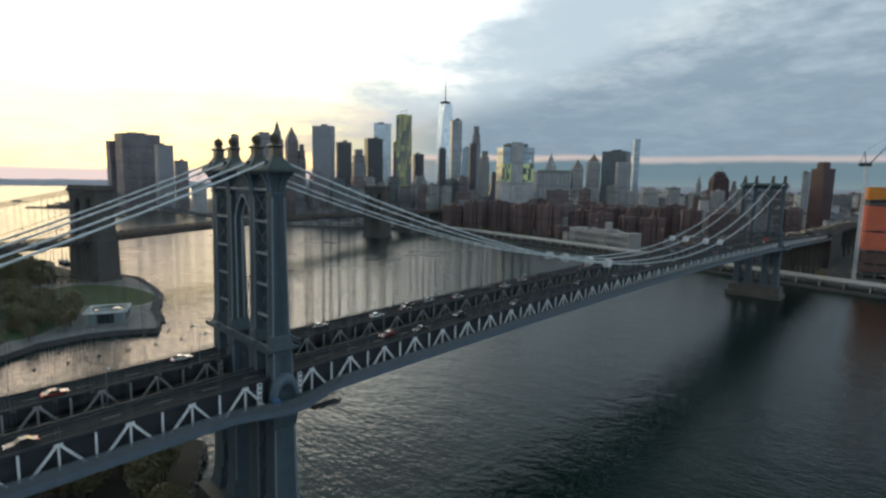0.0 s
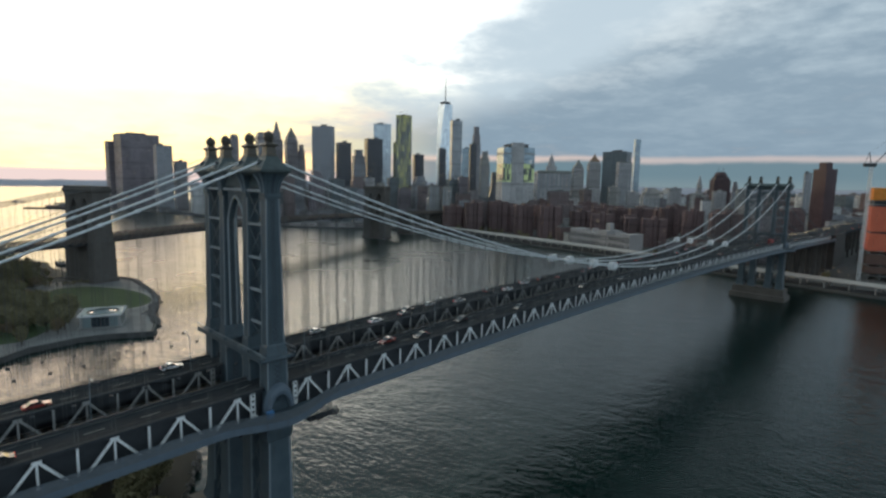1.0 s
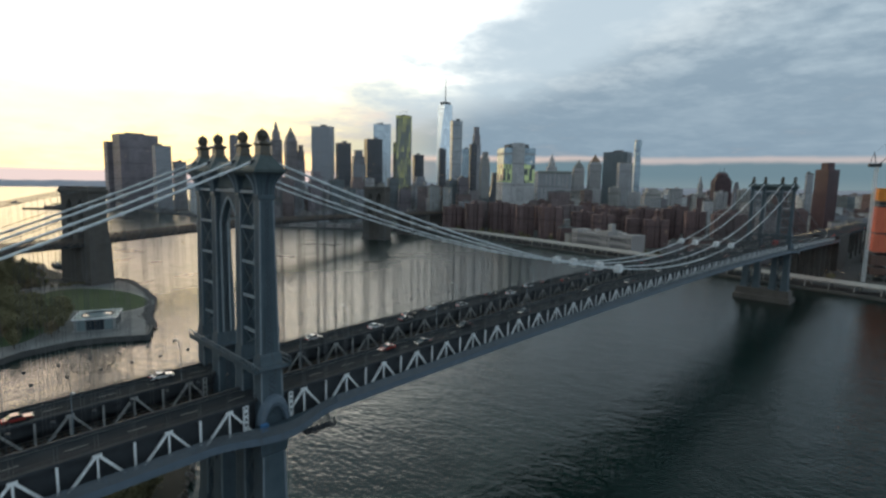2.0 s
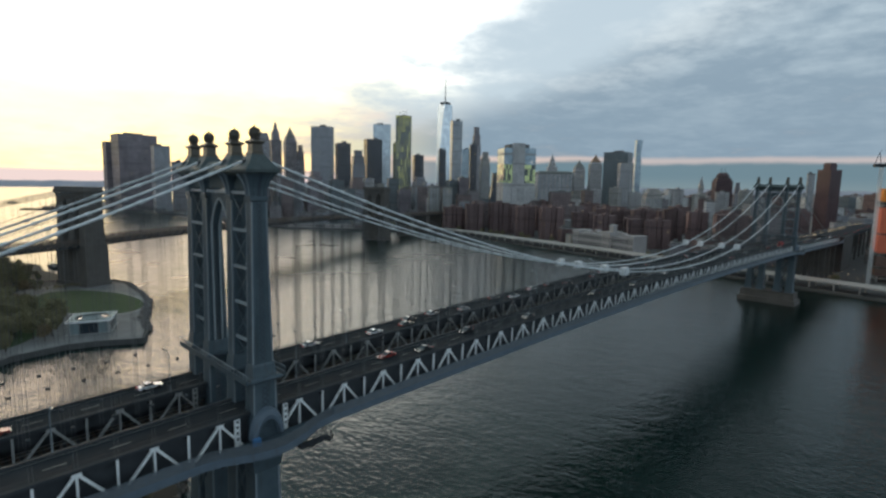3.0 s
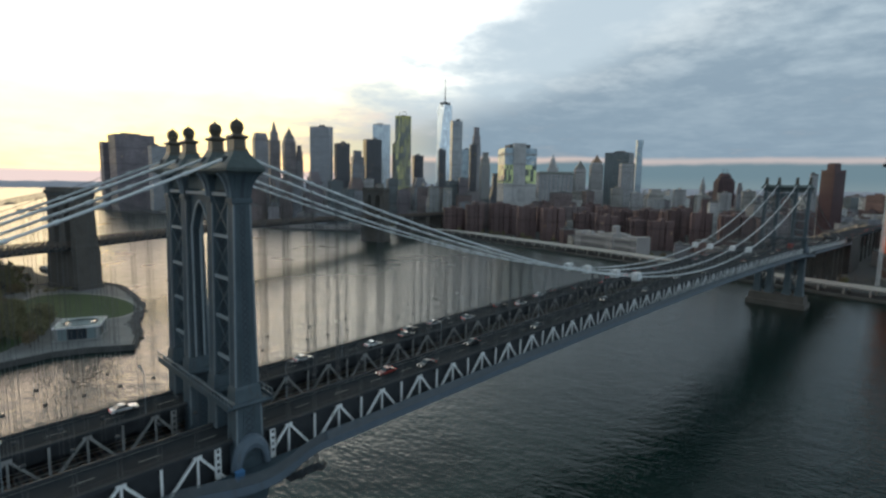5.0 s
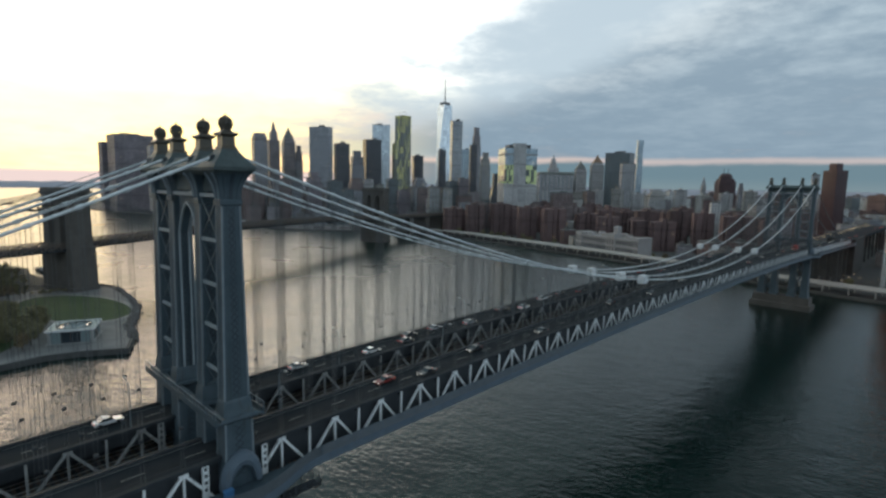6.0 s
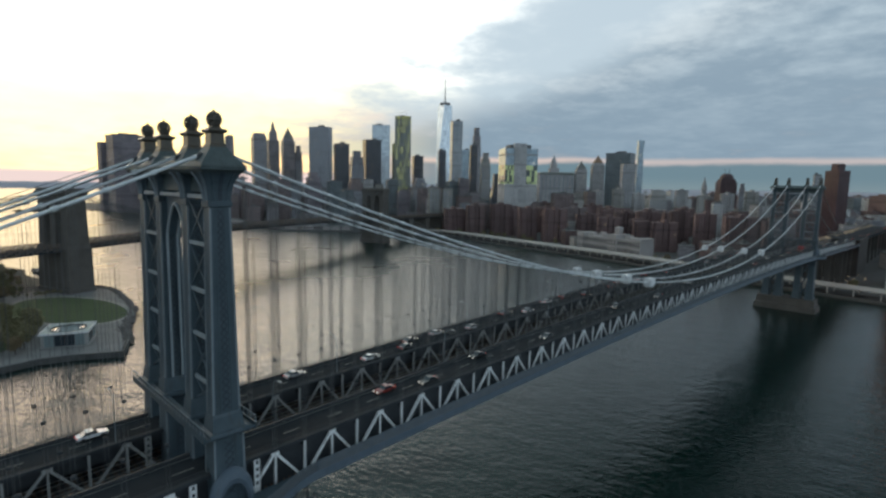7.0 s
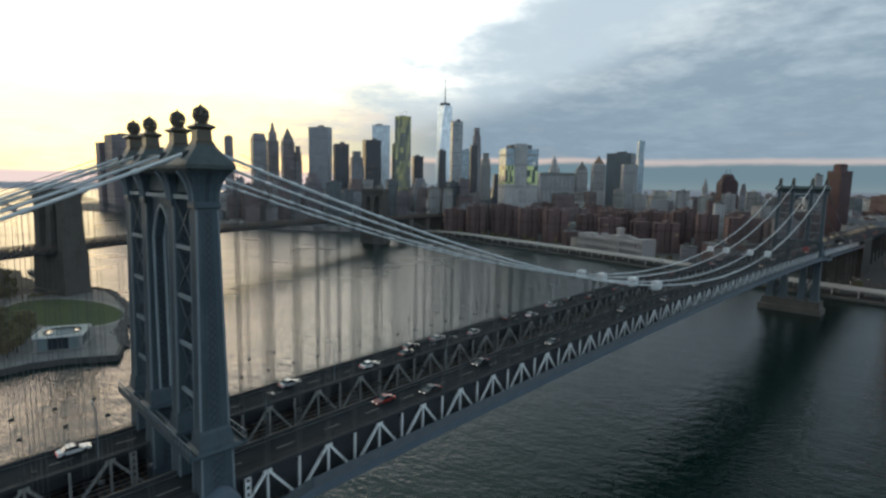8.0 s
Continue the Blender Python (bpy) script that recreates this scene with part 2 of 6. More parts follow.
M["cable"] = worn("pale wrapped wire", (0.58, 0.62, 0.63), (0.76, 0.79, 0.8), 0.6, 0.5, grain=2.5)
M["rope"] = worn("grey wire rope", (0.065, 0.068, 0.072), (0.11, 0.113, 0.116), 0.8, 0.6)
M["dark_stone"] = worn("dark masonry", (0.04, 0.037, 0.035), (0.085, 0.077, 0.07), 0.12, 0.9, grain=1.5)
M["mesh_grey"] = worn("grey wire mesh", (0.1, 0.115, 0.125), (0.17, 0.185, 0.195), 0.6, 0.6)
M["asphalt"] = worn("worn asphalt", (0.02, 0.024, 0.028), (0.04, 0.045, 0.05), 0.15, 0.95, grain=3.0)
M["asphalt"].node_tree.nodes["Principled BSDF"].inputs["Specular IOR Level"].default_value = 0.06
M["paint"] = worn("road paint", (0.2, 0.2, 0.19), (0.32, 0.32, 0.3), 0.8, 0.7)
M["granite"] = worn("weathered granite", (0.07, 0.062, 0.056), (0.13, 0.116, 0.102), 0.12, 0.85, grain=1.5, stain=(0.08, 0.075, 0.07))
M["concrete"] = worn("stained concrete", (0.24, 0.24, 0.23), (0.36, 0.355, 0.34), 0.1, 0.85, grain=2.0, stain=(0.15, 0.15, 0.14))
M["ground"] = worn("city ground", (0.06, 0.06, 0.058), (0.12, 0.115, 0.11), 0.02, 0.9, grain=0.4)
M["soil"] = worn("park soil", (0.013, 0.013, 0.01), (0.03, 0.028, 0.021), 0.05, 0.95, grain=0.8)
M["grass"] = worn("mown grass", (0.03, 0.056, 0.016), (0.05, 0.08, 0.027), 0.08, 0.95, grain=1.5)
M["path_light"] = worn("pale gravel path", (0.2, 0.195, 0.19), (0.3, 0.29, 0.28), 0.15, 0.9, grain=1.5)
M["path"] = worn("pale paving", (0.12, 0.12, 0.122), (0.22, 0.217, 0.213), 0.1, 0.85, grain=1.0)
M["leaf"] = worn("autumn leaves", (0.125, 0.12, 0.06), (0.23, 0.2, 0.105), 0.3, 0.8, grain=2.0)
M["bark"] = worn("bark", (0.05, 0.04, 0.03), (0.09, 0.075, 0.06), 1.0, 0.95)
M["water"] = water_material()
M["orange"] = worn("orange netting", (0.6, 0.13, 0.07), (0.74, 0.2, 0.11), 0.12, 0.8, grain=1.0, stain=(0.5, 0.1, 0.05))
M["white"] = worn("white sheeting", (0.6, 0.62, 0.63), (0.78, 0.78, 0.78), 0.3, 0.6)
M["glass"] = plain("dark glass", (0.03, 0.04, 0.05), 0.08)
M["rubber"] = plain("tyre rubber", (0.02, 0.02, 0.02), 0.8)
M["gold"] = worn("tarnished gilding", (0.22, 0.13, 0.08), (0.3, 0.18, 0.11), 0.8, 0.6)
# several walls and panes are paler and cooler: distance haze put into colour
F = {}
F["brown"] = facade("brown grid facade", (0.215, 0.185, 0.2), (0.12, 0.11, 0.12), 3.0, 3.8, (0.6, 0.5))
F["grey"] = facade("grey masonry facade", (0.27, 0.275, 0.3), (0.12, 0.125, 0.135), 3.2, 3.6)
F["stone"] = facade("warm stone facade", (0.262, 0.24, 0.25), (0.115, 0.11, 0.115), 3.0, 3.6, (0.45, 0.55), 0.005)
F["limestone"] = facade("pale limestone facade", (0.39, 0.375, 0.37), (0.18, 0.18, 0.18), 3.4, 3.8, (0.45, 0.55))
F["beige"] = facade("beige brick facade", (0.365, 0.35, 0.325), (0.16, 0.15, 0.15), 3.3, 3.3, (0.45, 0.5), 0.005)
F["white"] = facade("white concrete facade", (0.58, 0.575, 0.56), (0.17, 0.18, 0.19), 4.0, 4.0, (0.55, 0.5))
F["redbrick"] = facade("dark red brick facade", (0.158, 0.1, 0.096), (0.075, 0.062, 0.062), 3.4, 2.9, (0.42, 0.5), 0.0015)
F["darkbrick"] = facade("brown brick facade", (0.2, 0.155, 0.15), (0.08, 0.074, 0.078), 3.2, 3.0, (0.5, 0.5), 0.0015)
F["redstone"] = facade("red granite facade", (0.085, 0.043, 0.046), (0.045, 0.034, 0.037), 3.2, 3.6, (0.5, 0.55), 0.0)
F["olive"] = facade("olive panel facade", (0.28, 0.27, 0.24), (0.12, 0.12, 0.12), 4.0, 2.9, (0.5, 0.55), 0.005)
F["steelglass"] = facade("steel and glass facade", (0.3, 0.29, 0.315), (0.26, 0.28, 0.3), 2.4, 3.9, (0.62, 0.6), 0.003, 0.2, 0.5, metal=0.12)
F["paleglass"] = facade("pale glass facade", (0.55, 0.6, 0.63), (0.5, 0.56, 0.6), 3.0, 4.0, (0.82, 0.72), 0.0, 0.15, 0.4, metal=0.6)
F["blueglass"] = facade("blue glass facade", (0.36, 0.43, 0.48), (0.3, 0.38, 0.43), 3.0, 4.0, (0.82, 0.75), 0.003, 0.15, 0.4, metal=0.3)
F["darkglass"] = facade("dark glass facade", (0.1, 0.11, 0.13), (0.06, 0.07, 0.085), 2.6, 3.9, (0.7, 0.7), 0.005, 0.12, 0.5)
F["blackglass"] = facade("black glass facade", (0.085, 0.088, 0.098), (0.05, 0.054, 0.062), 2.6, 3.9, (0.7, 0.65), 0.005, 0.15, 0.5)
F["darkgrid"] = facade("dark grid facade", (0.15, 0.172, 0.178), (0.1, 0.11, 0.12), 2.2, 3.8, (0.5, 0.6), 0.005)
F["ripple"] = facade("rippled steel facade", (0.3, 0.315, 0.33), (0.24, 0.26, 0.27), 2.2, 3.2, (0.45, 0.55), 0.003, 0.25, 0.4, metal=0.2)
F["site"] = facade("unfinished floors", (0.1, 0.12, 0.09), (0.2, 0.22, 0.16), 3.4, 26.0, (0.5, 0.92), 0.36, 0.3, 0.7, (0.78, 0.82, 0.14), 0.4)

# ---- mesh helpers ----


def part(name, bm, material, parent=None, label=""):
    me = bpy.data.meshes.new(name)
    bm.normal_update()
    bm.to_mesh(me)
    bm.free()
    me.materials.append(material)
    ob = new(name, me)
    if parent:
        ob.parent = parent
    if label:
        ob["label"] = label
    return ob


def piece(name, mesh, parent, x=0, y=0, z=0, rz=0):
    ob = new(name, mesh)
    ob.parent = parent
    ob.matrix_basis = pose(x, y, z, 0, 0, rz)
    return ob


def thing(name, label, category, m=None, group="", kind=""):
    ob = new(name)
    ob.empty_display_size = 1
    if m is not None:
        ob.matrix_basis = m
    return tagged(ob, label, category, group, kind)


def box(bm, x0, x1, y0, y1, z0, z1, m=None):
    vs = [bm.verts.new((x, y, z)) for x in (x0, x1) for y in (y0, y1) for z in (z0, z1)]
    for q in ((0, 1, 3, 2), (4, 6, 7, 5), (0, 4, 5, 1), (2, 3, 7, 6), (0, 2, 6, 4), (1, 5, 7, 3)):
        bm.faces.new([vs[i] for i in q])
    if m is not None:
        for v in vs:
            v.co = m @ v.co
    return vs


def bar(bm, a, b, w, h=None):
    """A square bar from a to b."""
    a, b = Vector(a), Vector(b)
    d = b - a
    q = d.to_track_quat("X", "Z").to_matrix().to_4x4()
    h = h or w
    return box(bm, 0, d.length, -w / 2, w / 2, -h / 2, h / 2, Matrix.Translation(a) @ q)


def loft(bm, rings, cap=True):
    """Rings of equal length joined into a skin."""
    vr = [[bm.verts.new(p) for p in r] for r in rings]
    n = len(vr[0])
    for a, b in zip(vr, vr[1:]):
        for i in range(n):
            bm.faces.new((a[i], a[(i + 1) % n], b[(i + 1) % n], b[i]))
    if cap:
        bm.faces.new(vr[0][::-1])
        bm.faces.new(vr[-1])
    return vr


def rect_ring(hx, hy, z, cx=0, cy=0):
    return [(cx - hx, cy - hy, z), (cx + hx, cy - hy, z), (cx + hx, cy + hy, z), (cx - hx, cy + hy, z)]


def circle_ring(r, z, n=12, cx=0, cy=0):
    return [(cx + r * math.cos(2 * math.pi * i / n), cy + r * math.sin(2 * math.pi * i / n), z) for i in range(n)]


def tube(bm, pts, r, n=8):
    pts = [Vector(p) for p in pts]
    rings = []
    for i, p in enumerate(pts):
        d = (pts[min(i + 1, len(pts) - 1)] - pts[max(i - 1, 0)]).normalized()
        s = d.cross(Vector((0, 0, 1)))
        s = s.normalized() if s.length > 1e-4 else Vector((1, 0, 0))
        u = s.cross(d)
        rings.append([p + (s * math.cos(2 * math.pi * k / n) + u * math.sin(2 * math.pi * k / n)) * r for k in range(n)])
    loft(bm, rings)


def slab(bm, outline, z0, z1):
    """An upright prism over an outline."""
    top = [bm.verts.new((x, y, z1)) for x, y in outline]
    low = [bm.verts.new((x, y, z0)) for x, y in outline]
    f = bm.faces.new(top)
    bm.faces.new(low[::-1])
    bm.normal_update()
    n = len(outline)
    for i in range(n):
        bm.faces.new((low[i], low[(i + 1) % n], top[(i + 1) % n], top[i]))
    return f

# ---- water, land and distance ----
bm = bmesh.new()
# the wide bay towards the sun lifts a little at its far rim, as the eye sees it against the hills
bay = []
for r, lift in ((3500, 0.0), (3900, 0.2), (4880, 1.0)):
    ring = []
    for i in range(180):
        a = 2 * math.pi * i / 180
        d = abs(math.degrees(a) - 88)
        k = max(0.0, min(1.0, (34 - d) / 8))
        ring.append((r * math.cos(a), r * math.sin(a), 11 * lift * k * k * (3 - 2 * k)))
    bay.append(ring)
loft(bm, [circle_ring(3500, -6, 180)] + bay, cap=False)
bm.verts.ensure_lookup_table()
bm.faces.new(bm.verts[180:360])
tagged(part("water", bm, M["water"]), "grey-green tidal river with small waves at dusk", "river", kind="structure")

MANHATTAN = [(540, -4600), (556, -1500), (545, -300), (519, -72), (530, -12), (545, 60), (558, 125), (573, 195), (587, 285), (602, 400), (618, 490), (621, 545),
             (597, 612), (560, 668), (450, 797), (436.9, 950.4), (403.1, 1307.5), (304.7, 1706.2), (265.6, 1913.6), (382.6, 2107.7), (867.7, 2094.2), (1516.3, 1911.4), (2396.3, 1309.3), (3211, 599), (4801.5, -356.1), (3300, -3500), (2300, -4300)]
bm = bmesh.new()
slab(bm, MANHATTAN, -6, 2.4)
bmesh.ops.triangulate(bm, faces=[f for f in bm.faces if len(f.verts) > 4], ngon_method="EAR_CLIP")
tagged(part("ground", bm, M["ground"]), "built-up city ground behind a stone river wall", "ground", kind="structure")
BROOKLYN = [(-8, -400), (-6, -120), (-8.5, -31.2), (-7.4, 18.2), (-5.6, 26.1), (-1.8, 35), (8.7, 53.7), (2.4, 72.5), (-32.5, 92.6), (-77.6, 117.8), (-83.3, 157.4), (-49.2, 191.4), (-14.9, 219), (8, 223), (22, 219.5), (41, 209.5), (49, 229.7), (53.5, 249), (54.5, 259), (66, 289), (75, 318), (79, 347), (82, 395), (76, 413), (65, 426), (19.9, 444.9), (-68.9, 462.1), (-160, 640), (-330, 900), (-700, 1300), (-1500, 2000), (-3000, 3000), (-4300, 2000), (-4600, -500), (-3500, -3300), (-1500, -4200), (-300, -1500)]
bm = bmesh.new()
slab(bm, BROOKLYN, -6, 2.2)
bmesh.ops.triangulate(bm, faces=[f for f in bm.faces if len(f.verts) > 4], ngon_method="EAR_CLIP")
tagged(part("ground", bm, M["soil"]), "low park shore with a stone edge", "ground", kind="structure")
bm = bmesh.new()
slab(bm, [(1118.9, 4720.5), (1589.2, 3925.7), (2514, 2908.2), (3596.6, 1710.2), (4802.3, 696.7), (4293.2, 2315.3), (2957.9, 3833.7)], -6, 3)
tagged(part("ground", bm, M["ground"]), "far low shore across the wide river", "ground", kind="structure")


def ridge():
    """Low far hills all round, at the limit of sight."""
    bm = bmesh.new()
    n = 360
    rings = []
    for k, (r, low) in enumerate(((4560, 0.0), (4700, 0.75), (4800, 1.0))):
        ring = []
        for i in range(n):
            a = 2 * math.pi * i / n
            west = max(0.0, min(1.0, (i - 56) / 14)) if i < 200 else 0.0
            h = 86 - 34 * west + 8 * noise.noise((math.cos(a) * 9, math.sin(a) * 9, 2.0)) + 7 * noise.noise((math.cos(a) * 40, math.sin(a) * 40, 5.0))
            ring.append((r * math.cos(a), r * math.sin(a), -2 if k == 0 else h * low))
        rings.append(ring)
    loft(bm, rings, cap=False)
    return tagged(part("backdrop", bm, M["far"]), "low hills and far shore with haze painted into their colour", "hills", kind="structure")


# distance haze is painted: pale blue base colour plus a weak emission
M["far"] = worn("far land with painted haze", (0.2, 0.22, 0.26), (0.28, 0.3, 0.34), 0.004, 0.95, grain=0.02)
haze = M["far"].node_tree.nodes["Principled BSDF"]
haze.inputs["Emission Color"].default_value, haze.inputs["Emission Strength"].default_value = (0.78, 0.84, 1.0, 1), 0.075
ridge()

# ---- the suspension bridge ----
SPAN, SIDE, PANEL, FIRST = 448.0, 221.0, 5.533, 8.2
PLANES = (-14.63, -6.1, 6.1, 14.63)


def deck(x):
    """Height of the underside of the walkways."""
    if 0 <= x <= SPAN:
        return 44.7 - 3.1 * ((x - 224) / 224) ** 2
    out = -x if x < 0 else x - SPAN
    return 41.6 - 0.028 * out


def cable_z(x):
    if 0 <= x <= SPAN:
        u = (x - 224) / 224
        return 53.4 + 42.8 * u * u - 2.2 * u * (1 - u * u)
    out = -x if x < 0 else x - SPAN
    return 96.2 - 0.44 * out + 0.00084 * out * out


def ribbon(bm, profile, x0, x1, step=PANEL):
    """A bar of the given cross-section along the bridge; profile: (y, height over the deck line)."""
    n = max(1, math.ceil((x1 - x0) / step))
    rings = []
    for i in range(n + 1):
        x = x0 + (x1 - x0) * i / n
        rings.append([(x, y, deck(x) + z) for y, z in profile])
    loft(bm, rings)


def rect(y0, y1, z0, z1):
    return [(y0, z0), (y1, z0), (y1, z1), (y0, z1)]


def box_mesh(name, material, *boxes):
    bm = bmesh.new()
    for b in boxes:
        box(bm, *b)
    me = bpy.data.meshes.new(name)
    bm.to_mesh(me)
    bm.free()
    me.materials.append(material)
    return me


LEFT, RIGHT = -SIDE, SPAN + SIDE
bridge = thing("suspension_bridge", "blue-grey steel suspension bridge with two decks over the river", "bridge")
# decks; track decks are dark steel, the shade below the roadways painted in
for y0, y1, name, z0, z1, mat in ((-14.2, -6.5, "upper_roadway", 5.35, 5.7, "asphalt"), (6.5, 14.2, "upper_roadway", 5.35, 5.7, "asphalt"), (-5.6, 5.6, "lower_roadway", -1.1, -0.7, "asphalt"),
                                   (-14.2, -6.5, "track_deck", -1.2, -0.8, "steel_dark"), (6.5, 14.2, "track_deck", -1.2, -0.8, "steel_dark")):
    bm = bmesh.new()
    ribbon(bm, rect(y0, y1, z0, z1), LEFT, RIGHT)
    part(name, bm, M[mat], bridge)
RUNS = ((LEFT, -14.0), (14.0, SPAN - 14.0), (SPAN + 14.0, RIGHT))
for s in (-1, 1):
    for xa, xb in RUNS:
        bm = bmesh.new()
        ribbon(bm, rect(s * 15.1, s * 18.2, 0.55, 0.75), xa, xb)
        walkway = part("walkway", bm, M["steel"], bridge, "steel walkway hung outside the truss")
        bm = bmesh.new()
        ribbon(bm, rect(s * 18.2, s * 18.45, -0.25, 1.25), xa, xb)
        part("girder", bm, M["steel_blue"], walkway)
        for z in (1.6, 1.95, 2.3, 2.65, 3.0):
            bm = bmesh.new()
            ribbon(bm, rect(s * 18.3, s * 18.36, z, z + 0.06), xa, xb)
            part("rail", bm, M["steel_blue"], walkway)
    # parapets of the upper roadways
    for y in (6.35, 14.25):
        bm = bmesh.new()
        ribbon(bm, rect(s * y, s * (y + 0.15), 5.3, 6.25), LEFT, RIGHT)
        part("parapet", bm, M["steel_dark"], bridge)
    bm = bmesh.new()
    for y in (14.32,):
        for z in (6.5, 6.85):
            ribbon(bm, rect(s * y, s * (y + 0.08), z, z + 0.08), LEFT, RIGHT)
    part("railing", bm, M["steel_dark"], bridge)


def panel_points():
    """Places of the truss panel points along the bridge: x and whether it is an apex."""
    out = []
    for k in range(79):
        out.append((FIRST + PANEL * k, k % 2 == 0))
    for k in range(38):
        out.append((-FIRST - PANEL * k, k % 2 == 0))
        out.append((SPAN + FIRST + PANEL * k, k % 2 == 0))
    return out


POINTS = panel_points()
TOP, BOT = 5.55, -1.4


def diag_mesh(sign, paint):
    bm = bmesh.new()
    bar(bm, (0, 0, TOP - 0.15), (sign * PANEL, 0, BOT), 0.42, 0.42)
    me = bpy.data.meshes.new("diagonal")
    bm.to_mesh(me)
    bm.free()
    me.materials.append(paint)
    return me


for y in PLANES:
    # the nearest plane is pale, the others take the duller grey
    paint = M["steel_light"] if y == PLANES[0] else M["steel_dull"]
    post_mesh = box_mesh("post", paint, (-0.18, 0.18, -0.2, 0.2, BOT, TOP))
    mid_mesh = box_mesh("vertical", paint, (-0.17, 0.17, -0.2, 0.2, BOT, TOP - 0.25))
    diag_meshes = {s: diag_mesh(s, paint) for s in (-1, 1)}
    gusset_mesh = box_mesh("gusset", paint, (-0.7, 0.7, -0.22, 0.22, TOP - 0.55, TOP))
    bm = bmesh.new()
    ribbon(bm, rect(y - 0.3, y + 0.3, TOP, TOP + 0.6), LEFT, RIGHT)
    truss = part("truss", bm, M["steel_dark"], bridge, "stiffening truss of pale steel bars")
    bm = bmesh.new()
    ribbon(bm, rect(y - 0.3, y + 0.3, -1.75, -1.2), LEFT, RIGHT)
    part("lower_chord", bm, M["steel"], truss)
    far = bmesh.new()
    for x, apex in POINTS:
        near = -62 < x < 122 and y in (-14.63, 6.1)
        z = deck(x)
        if apex:
            if near:
                piece("vertical", mid_mesh, truss, x, y, z)
                piece("gusset", gusset_mesh, truss, x, y, z)
                for s in (-1, 1):
                    piece("diagonal", diag_meshes[s], truss, x, y, z)
            else:
                box(far, x - 0.13, x + 0.13, y - 0.18, y + 0.18, z + BOT, z + TOP)
                box(far, x - 0.7, x + 0.7, y - 0.22, y + 0.22, z + TOP - 0.5, z + TOP)
                for s in (-1, 1):
                    bar(far, (x, y, z + TOP - 0.15), (x + s * PANEL, y, deck(x + s * PANEL) + BOT), 0.4, 0.4)
        elif near:
            piece("post", post_mesh, truss, x, y, z)
        else:
            box(far, x - 0.16, x + 0.16, y - 0.2, y + 0.2, z + BOT, z + TOP)
    # second and last planes get darker bars: shade behind the road painted in
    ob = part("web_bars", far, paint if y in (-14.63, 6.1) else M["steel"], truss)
    ob["kind"] = "stuff"
    # end posts with round holes beside the towers
    for x in (-4.95, 4.95, SPAN - 4.95, SPAN + 4.95):
        bm = bmesh.new()
        z = deck(x)
        box(bm, x - 0.5, x + 0.5, y - 0.25, y + 0.25, z + BOT, z + TOP + 0.4)
        post = part("end_post", bm, paint, truss)
        for k in range(4):
            bm = bmesh.new()
            box(bm, x - 0.22, x + 0.22, y - 0.27, y + 0.27, z + 1.3 + k * 1.15, z + 1.85 + k * 1.15)
            part("hole", bm, M["steel_dark"], post)

# stringers deepened into dark screens, added to stand for shade between the decks
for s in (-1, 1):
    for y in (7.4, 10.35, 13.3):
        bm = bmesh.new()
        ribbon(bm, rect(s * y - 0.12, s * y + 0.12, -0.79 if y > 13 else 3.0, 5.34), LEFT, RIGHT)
        part("stringer_screen", bm, M["steel_dark"], bridge)
# railway tracks on timber ties, two on either side
M["timber"] = worn("rusty brown timber", (0.09, 0.06, 0.045), (0.17, 0.115, 0.085), 0.6, 0.9, grain=3.0)
for s in (-1, 1):
    v, f = [], []
    for k in range(int((RIGHT - LEFT) / 1.1)):
        x = LEFT + 1.1 * k
        for yc in (8.5, 12.2):
            i, z = len(v), deck(x) - 0.8
            v += [(x + a, s * (yc + b), z + c) for a in (0, 0.5) for b in (-1.45, 1.45) for c in (0, 0.22)]
            f += [(i, i + 1, i + 3, i + 2), (i + 4, i + 6, i + 7, i + 5), (i, i + 4, i + 5, i + 1), (i + 2, i + 3, i + 7, i + 6), (i + 1, i + 5, i + 7, i + 3)]
    me = bpy.data.meshes.new("track_ties")
    me.from_pydata(v, [], f)
    me.materials.append(M["timber"])
    ties = new("track_ties", me)
    ties.parent = bridge
    ties["kind"] = "stuff"
    for yr in (7.78, 9.22, 11.48, 12.92):
        bm = bmesh.new()
        ribbon(bm, rect(s * yr - 0.04, s * yr + 0.04, -0.57, -0.42), LEFT, RIGHT)
        part("rail", bm, M["steel_dull"], bridge)
# floor beams and cross struts under the decks
bm = bmesh.new()
for x, apex in POINTS:
    z = deck(x)
    box(bm, x - 0.2, x + 0.2, -14.9, 14.9, z - 2.1, z - 1.5)
    for s in (-1, 1):
        bar(bm, (x, s * 14.7, z - 1.2), (x, s * 18.2, z + 0.3), 0.2, 0.4)
    for s in (-1, 1):
        box(bm, x - 0.2, x + 0.2, min(s * 6.2, s * 14.5), max(s * 6.2, s * 14.5), z + 4.6, z + 5.3)
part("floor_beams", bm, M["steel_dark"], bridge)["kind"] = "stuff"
bm = bmesh.new()
